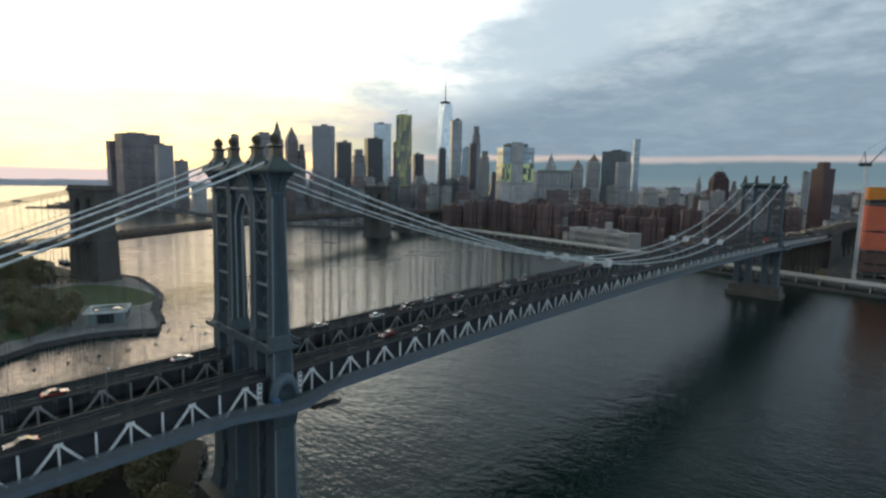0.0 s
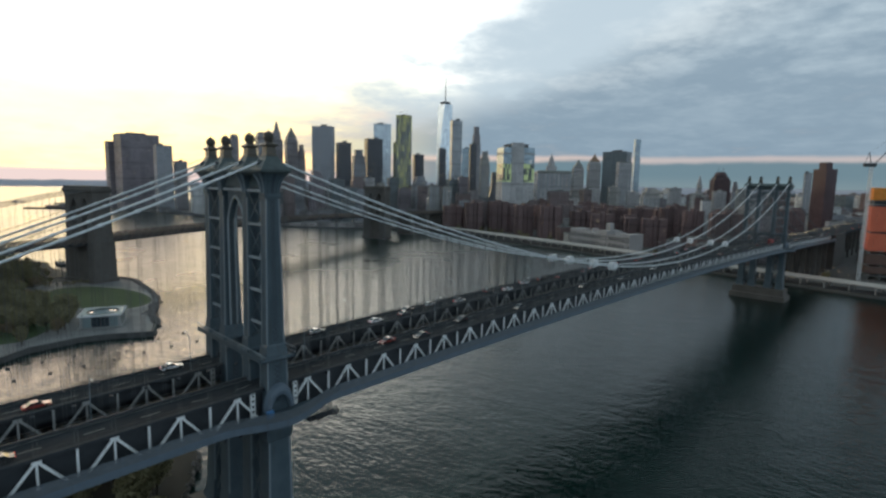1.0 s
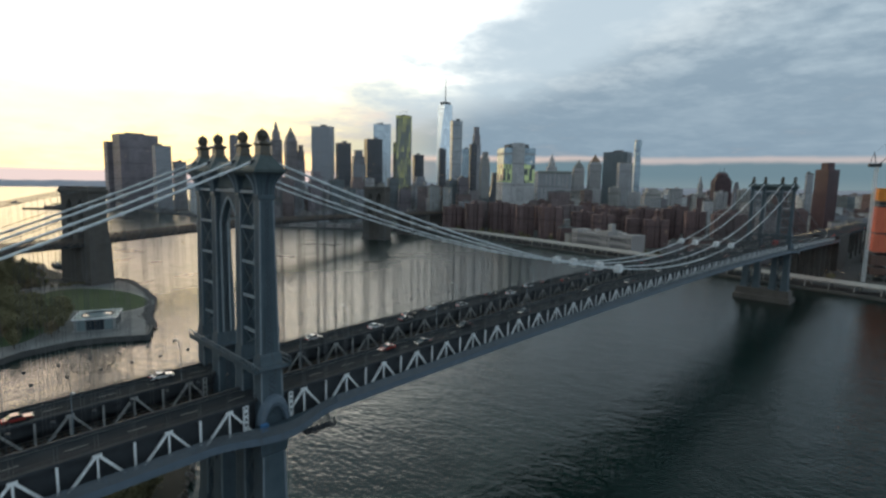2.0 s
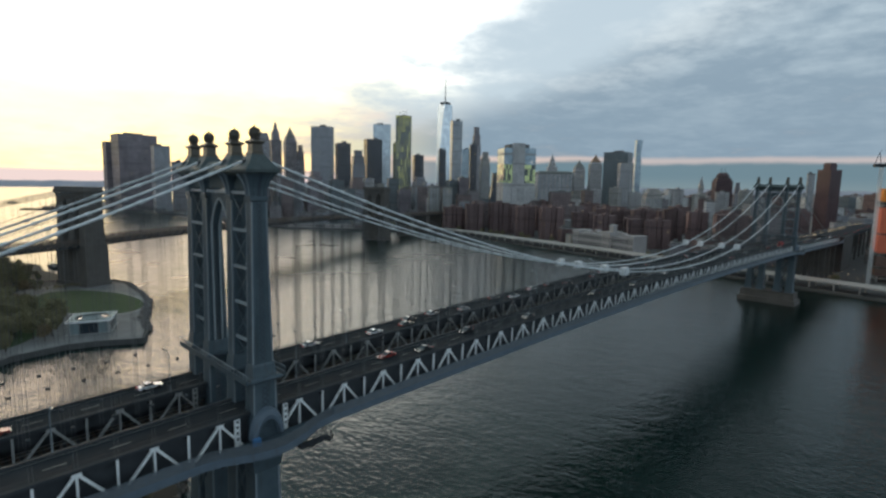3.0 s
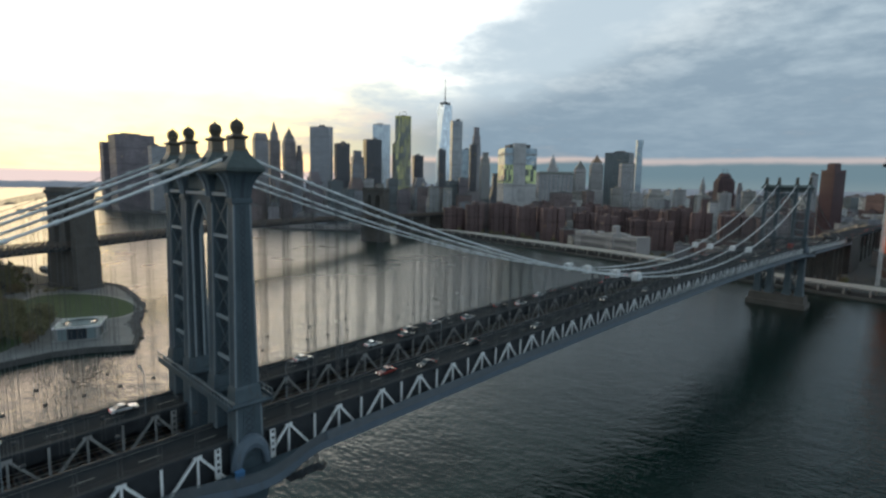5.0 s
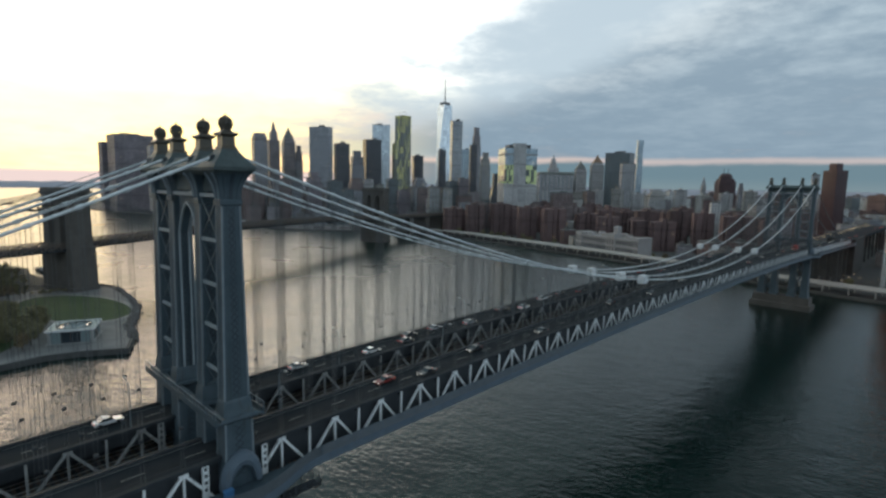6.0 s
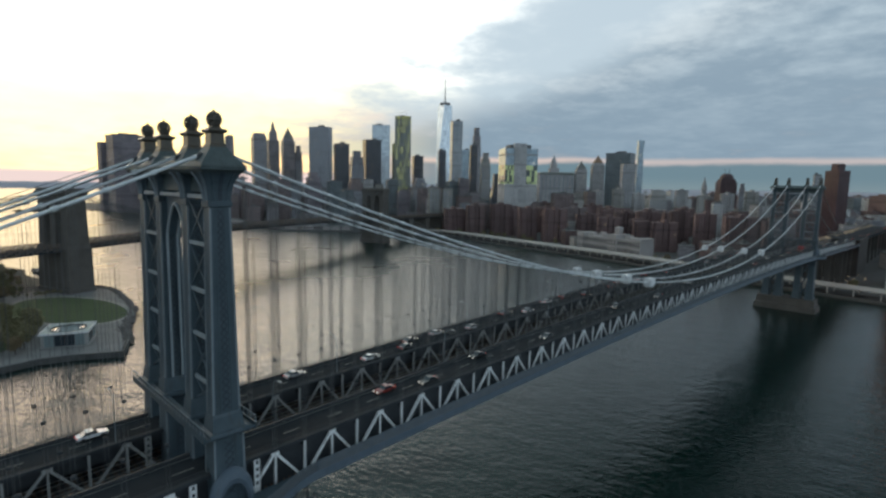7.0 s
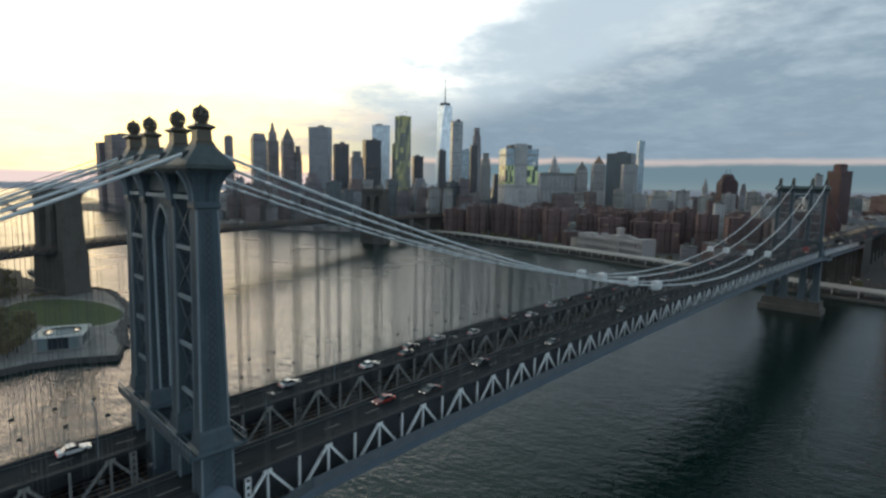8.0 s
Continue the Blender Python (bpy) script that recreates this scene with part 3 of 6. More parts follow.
for s in (-1, 1):
    x = LEFT
    while x < RIGHT:
        if min(abs(x), abs(x - SPAN)) > 14:
            box(bm, x - 0.05, x + 0.05, s * 18.25, s * 18.4, deck(x) + 1.2, deck(x) + 3.1)
        x += 2.7665
    v, f = [], []
    x = LEFT
    while x < RIGHT:
        if min(abs(x), abs(x - SPAN)) < 14:
            x += 0.11
            continue
        z, y, i = deck(x), s * 18.33, len(v)
        v += [(x, y, z + 1.2), (x + 0.085, y + 0.03, z + 1.2), (x + 0.085, y - 0.03, z + 1.2), (x, y, z + 3.0), (x + 0.085, y + 0.03, z + 3.0), (x + 0.085, y - 0.03, z + 3.0)]
        f += [(i, i + 1, i + 4, i + 3), (i + 1, i + 2, i + 5, i + 4), (i + 2, i, i + 3, i + 5)]
        x += 0.11
    me = bpy.data.meshes.new("wire_fence")
    me.from_pydata(v, [], f)
    me.materials.append(M["mesh_grey"])
    wire = new("wire_fence", me)
    wire.parent = bridge
    wire["kind"] = "stuff"
part("fence_posts", bm, M["steel_blue"], bridge)["kind"] = "stuff"

# main cables, suspenders and their clamps
for y in PLANES:
    bm = bmesh.new()
    xs = [LEFT + (RIGHT - LEFT) * i / 240 for i in range(241)]
    tube(bm, [(x, y, cable_z(x)) for x in xs if x < -1] + [(0, y, 96.2)] + [(x, y, cable_z(x)) for x in xs if 1 < x < SPAN - 1] + [(SPAN, y, 96.2)], 0.23, 10)
    cable = part("main_cable", bm, M["cable"], bridge, "thick pale main cable")
    # same cable past the far tower in dark steel: unlit side painted in
    bm = bmesh.new()
    tube(bm, [(SPAN, y, 96.2)] + [(x, y, cable_z(x)) for x in xs if x > SPAN + 1], 0.225, 10)
    part("side_cable", bm, M["steel"], bridge, "thick side cable darkened for its unlit side")
    bands = bmesh.new()
    ropes, clamps = bmesh.new(), bmesh.new()
    for x, apex in POINTS:
        zt, zl = cable_z(x), deck(x) + TOP
        if zt < zl + 0.4 or x > SPAN + 6:
            continue
        band = bmesh.new() if -62 < x < 120 else bands
        tube(band, [(x - 0.35, y, cable_z(x - 0.35)), (x + 0.35, y, cable_z(x + 0.35))], 0.34, 8)
        if band is not bands:
            part("cable_band", band, M["cable"], cable)
        one = bmesh.new() if -62 < x < 120 else ropes
        for dx in (-0.26, 0.26):
            for dy in (-0.3, 0.3):
                tube(one, [(x + dx, y + dy, zl), (x + dx, y + dy, zt)], 0.034 if x > 0 else 0.018, 5)
        zc = deck(x) + 12.9
        if zt > zc + 1:
            knot = bmesh.new() if one is not ropes else clamps
            loft(knot, [circle_ring(0.2, zc - 0.26, 8, x, y), circle_ring(0.38, zc - 0.12, 8, x, y), circle_ring(0.38, zc + 0.12, 8, x, y), circle_ring(0.2, zc + 0.26, 8, x, y)])
            if one is not ropes:
                part("clamp", knot, M["steel_dark"], bridge)
        if one is not ropes:
            part("suspender", one, M["rope"], bridge)
    part("suspenders", ropes, M["rope"], bridge)["kind"] = "stuff"
    part("clamps", clamps, M["steel_dark"], bridge)["kind"] = "stuff"
    part("cable_bands", bands, M["cable"], cable)["kind"] = "stuff"
    # thin rails over the cable
    bm = bmesh.new()
    for dy in (-0.45, 0.45):
        for seg in ([x for x in xs if x < -2], [x for x in xs if 2 < x < SPAN - 2], [x for x in xs if x > SPAN + 2]):
            tube(bm, [(x, y + dy, cable_z(x) + 1.05) for x in seg], 0.025, 4)
    part("guard_ropes", bm, M["rope"], cable)
    # sheeted work platforms on the cables
    for x in (152.5, SPAN - 150):
        bm = bmesh.new()
        z = cable_z(x)
        vs = box(bm, x - 2.0, x + 2.0, y - 1.3, y + 1.3, z - 1.5, z + 1.6)
        bmesh.ops.bevel(bm, geom=bm.edges[:], offset=0.35, segments=2, affect="EDGES")
        part("work_tent", bm, M["white"], bridge, "white sheeted work platform on the cable")


def gallery_off(x):
    """How far out the walkway's edge lies where it rounds a tower."""
    return 18.2 + 4.1 * (0.5 + 0.5 * math.cos(math.pi * x / 14)) if abs(x) < 14 else 18.2


def sweep(bm, x0, s, xs, y_in, y_out, z0, z1):
    """A curved strip following the rounded walkway edge; y_in and y_out are added to the edge."""
    rings = []
    for x in xs:
        o, d = gallery_off(x), deck(x0 + x)
        rings.append([(x0 + x, s * (o + y_in), d + z0), (x0 + x, s * (o + y_out), d + z0), (x0 + x, s * (o + y_out), d + z1), (x0 + x, s * (o + y_in), d + z1)])
    loft(bm, rings)


def finial_mesh(x0, y):
    """Square pedestal with a moulded cap."""
    bm = bmesh.new()
    loft(bm, [rect_ring(h, h, z, x0, y) for h, z in ((1.2, 96.3), (1.2, 96.75), (1.0, 96.95), (0.95, 98.35), (1.3, 98.6), (1.38, 98.75), (1.3, 98.95), (0.85, 99.1), (0.6, 99.3), (0.6, 99.5))])
    return bm


def globe(x0, y, z, r):
    """An open globe of bent ribs with a spike."""
    bm = bmesh.new()
    for k in range(10):
        a = math.pi * 2 * k / 10
        pts = []
        for i in range(9):
            b = -math.pi / 2 + math.pi * i / 8
            pts.append((x0 + math.cos(a) * math.cos(b) * r, y + math.sin(a) * math.cos(b) * r, z + 1.08 * r * math.sin(b)))
        for p, q in zip(pts, pts[1:]):
            bar(bm, p, q, 0.3, 0.16)
    for b in (-0.55, 0.0, 0.55):
        n = 16
        ring = [(x0 + math.cos(b) * r * math.cos(2 * math.pi * i / n), y + math.cos(b) * r * math.sin(2 * math.pi * i / n), z + 1.08 * r * math.sin(b)) for i in range(n)]
        for p, q in zip(ring, ring[1:] + ring[:1]):
            bar(bm, p, q, 0.16, 0.26)
    loft(bm, [circle_ring(q, zz, 8, x0, y) for q, zz in ((0.3, z - 1.1 * r), (0.34, z - 0.4 * r), (0.5, z), (0.34, z + 0.5 * r), (0.28, z + 1.05 * r), (0.2, z + 1.2 * r), (0.04, z + 1.45 * r))])
    return bm


SHAFT = ((42, 2.4, 1.7), (53.6, 2.25, 1.55), (53.7, 2.9, 2.2), (54.0, 3.05, 2.35), (54.45, 2.95, 2.25), (54.65, 2.4, 1.7), (56.6, 2.2, 1.35), (57.0, 2.05, 1.1), (62, 1.86, 1.06), (75, 1.62, 1.02), (87.9, 1.5, 1.0),
         (88.05, 1.74, 1.24), (88.7, 1.74, 1.24), (88.9, 1.6, 1.1), (90.2, 1.72, 1.22), (91.3, 1.98, 1.5), (92.3, 2.42, 2.0), (92.95, 2.85, 2.5))


def shaft_half(z):
    for (za, xa, ya), (zb, xb, yb) in zip(SHAFT, SHAFT[1:]):
        if za <= z <= zb:
            f = (z - za) / (zb - za)
            return xa + (xb - xa) * f, ya + (yb - ya) * f
    return SHAFT[0][1:]


def bridge_tower(x0):
    """A four-legged steel tower with a flared cornice, globe finials and a pointed arch."""
    bm = bmesh.new()
    loft(bm, [rect_ring(hx, hy, z, x0) for z, hx, hy in ((92.55, 2.2, 16.5), (92.85, 2.8, 17.1), (93.15, 3.0, 17.4), (93.25, 3.2, 17.6), (93.7, 3.25, 17.65), (93.85, 3.05, 17.45), (94.3, 2.35, 16.8), (94.9, 1.6, 16.1), (95.5, 1.1, 15.6))])
    tower = part("tower", bm, M["roof_steel"], bridge, "four-legged blue-grey steel tower with globe finials")
    struts = (60.9, 68.05, 75.1, 82.3, 89.4)
    for y in PLANES:
        bm = bmesh.new()
        loft(bm, [rect_ring(hx, hy, z, x0, y) for z, hx, hy in SHAFT])
        leg = part("leg", bm, M["steel"], tower)
        for sx in (-1, 1):
            for sy in (-1, 1):
                for za, zb in ((57.1, 87.8), (43.5, 53.5)):
                    (xa, ya), (xb, yb) = shaft_half(za), shaft_half(zb)
                    bm = bmesh.new()
                    loft(bm, [rect_ring(0.16, 0.1, za, x0 + sx * (xa - 0.1), y + sy * ya), rect_ring(0.14, 0.1, zb, x0 + sx * (xb - 0.1), y + sy * yb)])
                    part("corner_angle", bm, M["steel_mid"], leg)
                    bm = bmesh.new()
                    loft(bm, [rect_ring(0.09, 0.08, za, x0 + sx * xa * 0.42, y + sy * ya), rect_ring(0.08, 0.08, zb, x0 + sx * xb * 0.42, y + sy * yb)])
                    part("face_rib", bm, M["steel"], leg)
        # crossed lacing bars down the middle of both faces
        bm = bmesh.new()
        for sy in (-1, 1):
            for za, n in ((57.6, 28), (44.2, 8)):
                for k in range(n):
                    z = za + k * 1.07
                    hx, hy = shaft_half(z)
                    yy, u = y + sy * (hy + 0.02), hx * 0.3
                    bar(bm, (x0 - u, yy, z), (x0 + u, yy, z + 1.07), 0.1, 0.16)
                    bar(bm, (x0 + u, yy, z), (x0 - u, yy, z + 1.07), 0.1, 0.16)
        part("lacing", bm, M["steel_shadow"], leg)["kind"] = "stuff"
        # flutes of the flared capital
        for sy in (-1, 1):
            for fx in (-0.62, 0.0, 0.62):
                bm = bmesh.new()
                pts = []
                for z in (88.9, 90.2, 91.3, 92.3, 92.9):
                    hx, hy = shaft_half(z)
                    pts.append((x0 + fx * hx, y + sy * (hy + 0.03), z))
                for p, q in zip(pts, pts[1:]):
                    bar(bm, p, q, 0.3 if fx else 0.5, 0.16)
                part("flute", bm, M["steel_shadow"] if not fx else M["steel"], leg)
        for sx in (-1, 1):
            for fy in (-0.6, 0.6):
                bm = bmesh.new()
                pts = []
                for z in (88.9, 90.2, 91.3, 92.3, 92.9):
                    hx, hy = shaft_half(z)
                    pts.append((x0 + sx * (hx + 0.03), y + fy * hy, z))
                for p, q in zip(pts, pts[1:]):
                    bar(bm, p, q, 0.3, 0.3)
                part("bracket", bm, M["steel_mid"], leg)
        # lower leg with a capital under the walkway, spreading on the pier
        bm = bmesh.new()
        loft(bm, [rect_ring(hx, hy, z, x0, y) for z, hx, hy in ((9.5, 4.1, 3.0), (11.5, 3.5, 2.6), (15, 3.05, 2.25), (22, 2.8, 2.0), (35.8, 2.55, 1.85), (36.2, 2.8, 2.1), (37.6, 3.0, 2.3), (38.6, 3.0, 2.3), (38.8, 2.5, 1.8), (42, 2.4, 1.7))])
        low = part("lower_leg", bm, M["steel"], tower)
        for sx in (-1, 1):
            for sy in (-1, 1):
                bm = bmesh.new()
                loft(bm, [rect_ring(0.2, 0.14, 15.2, x0 + sx * 2.8, y + sy * 2.22), rect_ring(0.2, 0.14, 22, x0 + sx * 2.58, y + sy * 1.99), rect_ring(0.18, 0.14, 35.7, x0 + sx * 2.36, y + sy * 1.85)])
                part("corner_angle", bm, M["steel_mid"], low)
        # concave roof over the saddle, pedestal and globe
        bm = bmesh.new()
        loft(bm, [rect_ring(hx, hy, z, x0, y) for z, hx, hy in ((93.78, 3.18, 3.0), (93.98, 3.1, 2.92), (94.5, 2.7, 2.55), (95.2, 2.1, 2.0), (95.8, 1.62, 1.6), (96.2, 1.36, 1.36), (96.45, 1.28, 1.28))])
        part("saddle_roof", bm, M["roof_steel"], tower)
        for sx in (-1, 1):
            bm = bmesh.new()
            loft(bm, [circle_ring(0.62, 93.9, 10, x0 + sx * 2.1, y), circle_ring(0.6, 95.2, 10, x0 + sx * 2.1, y), circle_ring(0.4, 95.6, 10, x0 + sx * 1.9, y)])
            part("cable_collar", bm, M["steel_dark"], tower)
        ped = part("finial", finial_mesh(x0, y), M["finial"], tower, "globe finial on a square moulded pedestal")
        part("globe", globe(x0, y, 100.35, 1.0), M["finial"], ped, "open copper globe of bent ribs")
    # laced bracing inside each pair of legs
    for s in (-1, 1):
        ya, yb = s * 7.05, s * 13.7
        for sx in (-1, 1):
            xx = x0 + sx * 1.2
            for k, z in enumerate(struts):
                bm = bmesh.new()
                bar(bm, (xx, ya, z), (xx, yb, z), 0.4, 0.55)
                part("strut", bm, M["steel_trim"], tower)
                if k < 4:
                    top = struts[k + 1]
                    for p, q in ((ya, yb), (yb, ya)):
                        bm = bmesh.new()
                        bar(bm, (xx + 0.02 * (p > q), p, z + 0.2), (xx + 0.02 * (p > q), q, top - 0.2), 0.2, 0.3)
                        part("brace", bm, M["steel"], tower)
            for p, q in ((ya, yb), (yb, ya)):
                bm = bmesh.new()
                bar(bm, (xx, p, 57.2), (xx, q, 60.6), 0.2, 0.3)
                part("brace", bm, M["steel"], tower)
            for za in (12, 20, 28):
                for p, q in ((8.0, 12.7), (12.7, 8.0)):
                    bm = bmesh.new()
                    bar(bm, (x0 + sx * 2.3, s * p, za), (x0 + sx * 2.3, s * q, za + 8), 0.3, 0.5)
                    part("lower_brace", bm, M["steel"], tower)
    for ya, yb in ((-13.5, -7.2), (-5.0, 5.0), (7.2, 13.5)):
        # set-back plates under the cornice
        bm = bmesh.new()
        box(bm, x0 - 0.95, x0 + 0.95, ya, yb, 90.0, 92.7)
        part("frieze", bm, M["roof_steel"], tower)
        for sx in (-1, 1):
            bm = bmesh.new()
            bar(bm, (x0 + sx * 1.25, ya, 89.4), (x0 + sx * 1.25, yb, 89.4), 0.42, 0.6)
            part("top_strut", bm, M["steel_trim"], tower)
            # arched portal brace over the roadway
            bm = bmesh.new()
            half, mid = (yb - ya) / 2, (ya + yb) / 2
            loft(bm, [[(x0 + sx * 2.0 - 0.25, mid + u * half, 53.2 - 3.4 * abs(u) ** 3), (x0 + sx * 2.0 + 0.25, mid + u * half, 53.2 - 3.4 * abs(u) ** 3), (x0 + sx * 2.0 + 0.25, mid + u * half, 54.1), (x0 + sx * 2.0 - 0.25, mid + u * half, 54.1)] for u in [k / 6 - 1 for k in range(13)]])
            part("portal_brace", bm, M["steel"], tower)
        # round arches below the deck
        bm = bmesh.new()
        arc = []
        for i in range(13):
            a = math.pi * i / 12
            y, z = mid + half * math.cos(a), 33 + 3.4 * math.sin(a)
            arc.append([(x0 - 1.6, y, z), (x0 + 1.6, y, z), (x0 + 1.6, y, 38.6), (x0 - 1.6, y, 38.6)])
        loft(bm, arc)
        part("deck_arch", bm, M["steel"], tower)
    # pointed arch between the inner legs
    inn = []
    for k in range(17):
        u = k / 16 * 2 - 1
        inn.append((u * 4.3, 82.4 + 5.5 * (1 - abs(u) ** 1.55) ** 0.85))
    bm = bmesh.new()
    loft(bm, [[(x0 - 0.7, y, z), (x0 + 0.7, y, z), (x0 + 0.7, y, 89.3), (x0 - 0.7, y, 89.3)] for y, z in inn])
    part("pointed_arch", bm, M["steel"], tower)
    for sx in (-1, 1):
        bm = bmesh.new()
        run = [(-4.55, 57.2), (-4.35, 82.4)] + inn[1:-1] + [(4.35, 82.4), (4.55, 57.2)]
        for a, b in zip(run, run[1:]):
            bar(bm, (x0 + sx * 0.8, *a), (x0 + sx * 0.8, *b), 0.3, 0.42)
        part("arch_trim", bm, M["steel_trim"], tower)
    # gallery round the legs over the roadways
    for sx in (-1, 1):
        bm = bmesh.new()
        xx = x0 + sx * 3.5
        box(bm, xx - 0.45, xx + 0.45, -16.9, 16.9, 53.85, 54.2)
        box(bm, xx + sx * 0.35 - 0.12, xx + sx * 0.35 + 0.12, -17.0, 17.0, 53.7, 54.75)
        gallery = part("portal_gallery", bm, M["steel"], tower)
        for k in range(26):
            bm = bmesh.new()
            yy = -16.9 + k * 1.35
            box(bm, xx + sx * 0.4 - 0.05, xx + sx * 0.4 + 0.05, yy - 0.05, yy + 0.05, 54.75, 55.7)
            part("baluster", bm, M["steel_mid"], gallery)
        bm = bmesh.new()
        box(bm, xx + sx * 0.4 - 0.07, xx + sx * 0.4 + 0.07, -17.0, 17.0, 55.7, 55.85)
        part("handrail", bm, M["steel_mid"], gallery)
    for s in (-1, 1):
        # round hood where the walkway passes the leg
        bm = bmesh.new()
        arc = []
        for i in range(21):
            a = math.pi * i / 20
            arc.append([(x0 + rx * math.cos(a), s * (16.9 + e), 43.0 + rz * math.sin(a)) for rx, rz, e in ((2.15, 3.4, -0.8), (2.15, 3.4, 0.75), (2.5, 4.3, 0.95), (3.1, 5.2, 0.75), (3.45, 5.6, -0.1), (3.45, 5.6, -0.8))])
        loft(bm, arc)
        part("walk_portal", bm, M["steel_blue"], tower)
        # rounded walkway with girder, rails and brackets
        xs = [-14 + k for k in range(29)]
        bm = bmesh.new()
        sweep(bm, x0, s, xs, 0.0, 0.25, -0.25, 1.25)
        balcony = part("balcony_girder", bm, M["steel_blue"], tower)
        bm = bmesh.new()
        rings = []
        for x in xs:
            d = deck(x0 + x)
            rings.append([(x0 + x, s * 16.0, d + 0.55), (x0 + x, s * gallery_off(x), d + 0.55), (x0 + x, s * gallery_off(x), d + 0.75), (x0 + x, s * 16.0, d + 0.75)])
        loft(bm, rings)
        part("balcony_floor", bm, M["steel"], balcony)
        for z in (1.6, 2.3, 3.0):
            bm = bmesh.new()
            sweep(bm, x0, s, xs, 0.1, 0.16, z, z + 0.07)
            part("rail", bm, M["steel_blue"], balcony)
        for x in range(-12, 13, 3):
            bm = bmesh.new()
            d = deck(x0 + x)
            bar(bm, (x0 + x, s * (gallery_off(x) - 0.1), d + 0.1), (x0 + x, s * 17.2, d - 1.7), 0.2, 0.3)
            bar(bm, (x0 + x, s * 15.2, d + 0.3), (x0 + x, s * (gallery_off(x) - 0.1), d + 0.3), 0.2, 0.3)
            part("console", bm, M["steel_dark"], balcony)
        bm = bmesh.new()
        for i in range(232):
            x = -13.9 + 0.12 * i
            o = gallery_off(x) + 0.13
            box(bm, x0 + x - 0.03, x0 + x + 0.03, s * o - 0.03, s * o + 0.03, deck(x0 + x) + 1.3, deck(x0 + x) + 3.05)
        part("wire_fence", bm, M["mesh_grey"], tower)["kind"] = "stuff"
    # granite pier
    bm = bmesh.new()
    loft(bm, [rect_ring(10, 21, -6, x0), rect_ring(9.5, 20.5, 4, x0), rect_ring(7.4, 19.3, 4.3, x0), rect_ring(6.9, 18.9, 9, x0), rect_ring(7.2, 19.2, 9.2, x0), rect_ring(7.2, 19.2, 9.6, x0)])
    part("pier", bm, M["granite"], tower, "granite river pier")


M["steel_mid"] = worn("weathered steel angle", (0.15, 0.185, 0.21), (0.22, 0.26, 0.285), 0.5, 0.55)
M["steel_trim"] = worn("pale steel moulding", (0.24, 0.28, 0.3), (0.33, 0.37, 0.39), 0.5, 0.55)
M["roof_steel"] = worn("green grey roof plates", (0.05, 0.07, 0.072), (0.09, 0.115, 0.115), 0.5, 0.6, stain=(0.04, 0.045, 0.042))
# darker copy of the tower steel: shade in lacing and flutes is painted
M["steel_shadow"] = worn("tower steel with painted shade", (0.03, 0.042, 0.055), (0.055, 0.07, 0.085), 0.5, 0.6)
M["finial"] = worn("weathered copper", (0.06, 0.065, 0.06), (0.13, 0.1, 0.07), 0.9, 0.4, metal=0.3)
bridge_tower(0.0)
bridge_tower(SPAN)

# maintenance platform hung under the rounded walkway beside the tower
bm = bmesh.new()
zp = deck(8) - 1.6
box(bm, 4.5, 11.5, -21.6, -19.4, zp - 0.15, zp)
platform = part("work_platform", bm, M["steel_dark"], bridge, "small dark maintenance platform hung under the walkway")
for x in (4.7, 7.0, 9.2, 11.3):
    for y in (-21.5, -19.5):
        bm = bmesh.new()
        bar(bm, (x, y, zp), (x, y, deck(x) + 0.1), 0.16)
        part("hanger", bm, M["steel_dark"], platform)
for y in (-21.5, -19.5):
    for z in (0.55, 1.1):
        bm = bmesh.new()
        bar(bm, (4.5, y, zp + z), (11.5, y, zp + z), 0.12)
        part("rail", bm, M["steel_dark"], platform)
for x in (5.8, 9.8):
    bm = bmesh.new()
    tube(bm, [(x, -21.3, zp + 0.5), (x + 0.9, -21.4, zp - 0.6), (x + 1.9, -21.3, zp - 0.3), (x + 2.2, -21.3, zp + 0.6)], 0.16, 6)
    part("hose", bm, M["rubber"], platform)
# masonry anchorage and approach viaduct on the far shore
bm = bmesh.new()
box(bm, RIGHT, RIGHT + 70, -18, 18, 0, deck(RIGHT) + 5.6)
part("anchorage", bm, M["dark_stone"], bridge, "masonry cable anchorage")
bm = bmesh.new()
box(bm, RIGHT, RIGHT + 70, -17, 17, deck(RIGHT) + 5.6, deck(RIGHT) + 5.62)
part("roadway", bm, M["asphalt"], bridge)
bm = bmesh.new()
box(bm, LEFT - 70, LEFT, -18, 18, 0, deck(LEFT) + 5.6)
part("anchorage", bm, M["dark_stone"], bridge, "masonry cable anchorage")
for x in (586, 612, 640):
    bm = bmesh.new()
    for y in (-14, -5, 5, 14):
        loft(bm, [rect_ring(2.2, 1.8, 0, x, y), rect_ring(1.6, 1.4, deck(x) - 0.2, x, y)])
    part("viaduct_pier", bm, M["dark_stone"], bridge)
for i in range(8):
    xa, xb = RIGHT + 70 + 40 * i, RIGHT + 110 + 40 * i
    za, zb = deck(RIGHT) + 5.6 - 0.01 * 40 * i, deck(RIGHT) + 5.6 - 0.01 * 40 * (i + 1)
    bm = bmesh.new()
    loft(bm, [[(xa, -17, za - 2.5), (xa, 17, za - 2.5), (xa, 17, za), (xa, -17, za)], [(xb, -17, zb - 2.5), (xb, 17, zb - 2.5), (xb, 17, zb), (xb, -17, zb)]])
    part("approach_span", bm, M["asphalt"], bridge)
    for y in (-12, 0, 12):
        bm = bmesh.new()
        box(bm, xa - 1, xa + 1, y - 1, y + 1, 0, za - 2.4)
        part("approach_pier", bm, M["dark_stone"], bridge)

# ---- the stone bridge downstream ----


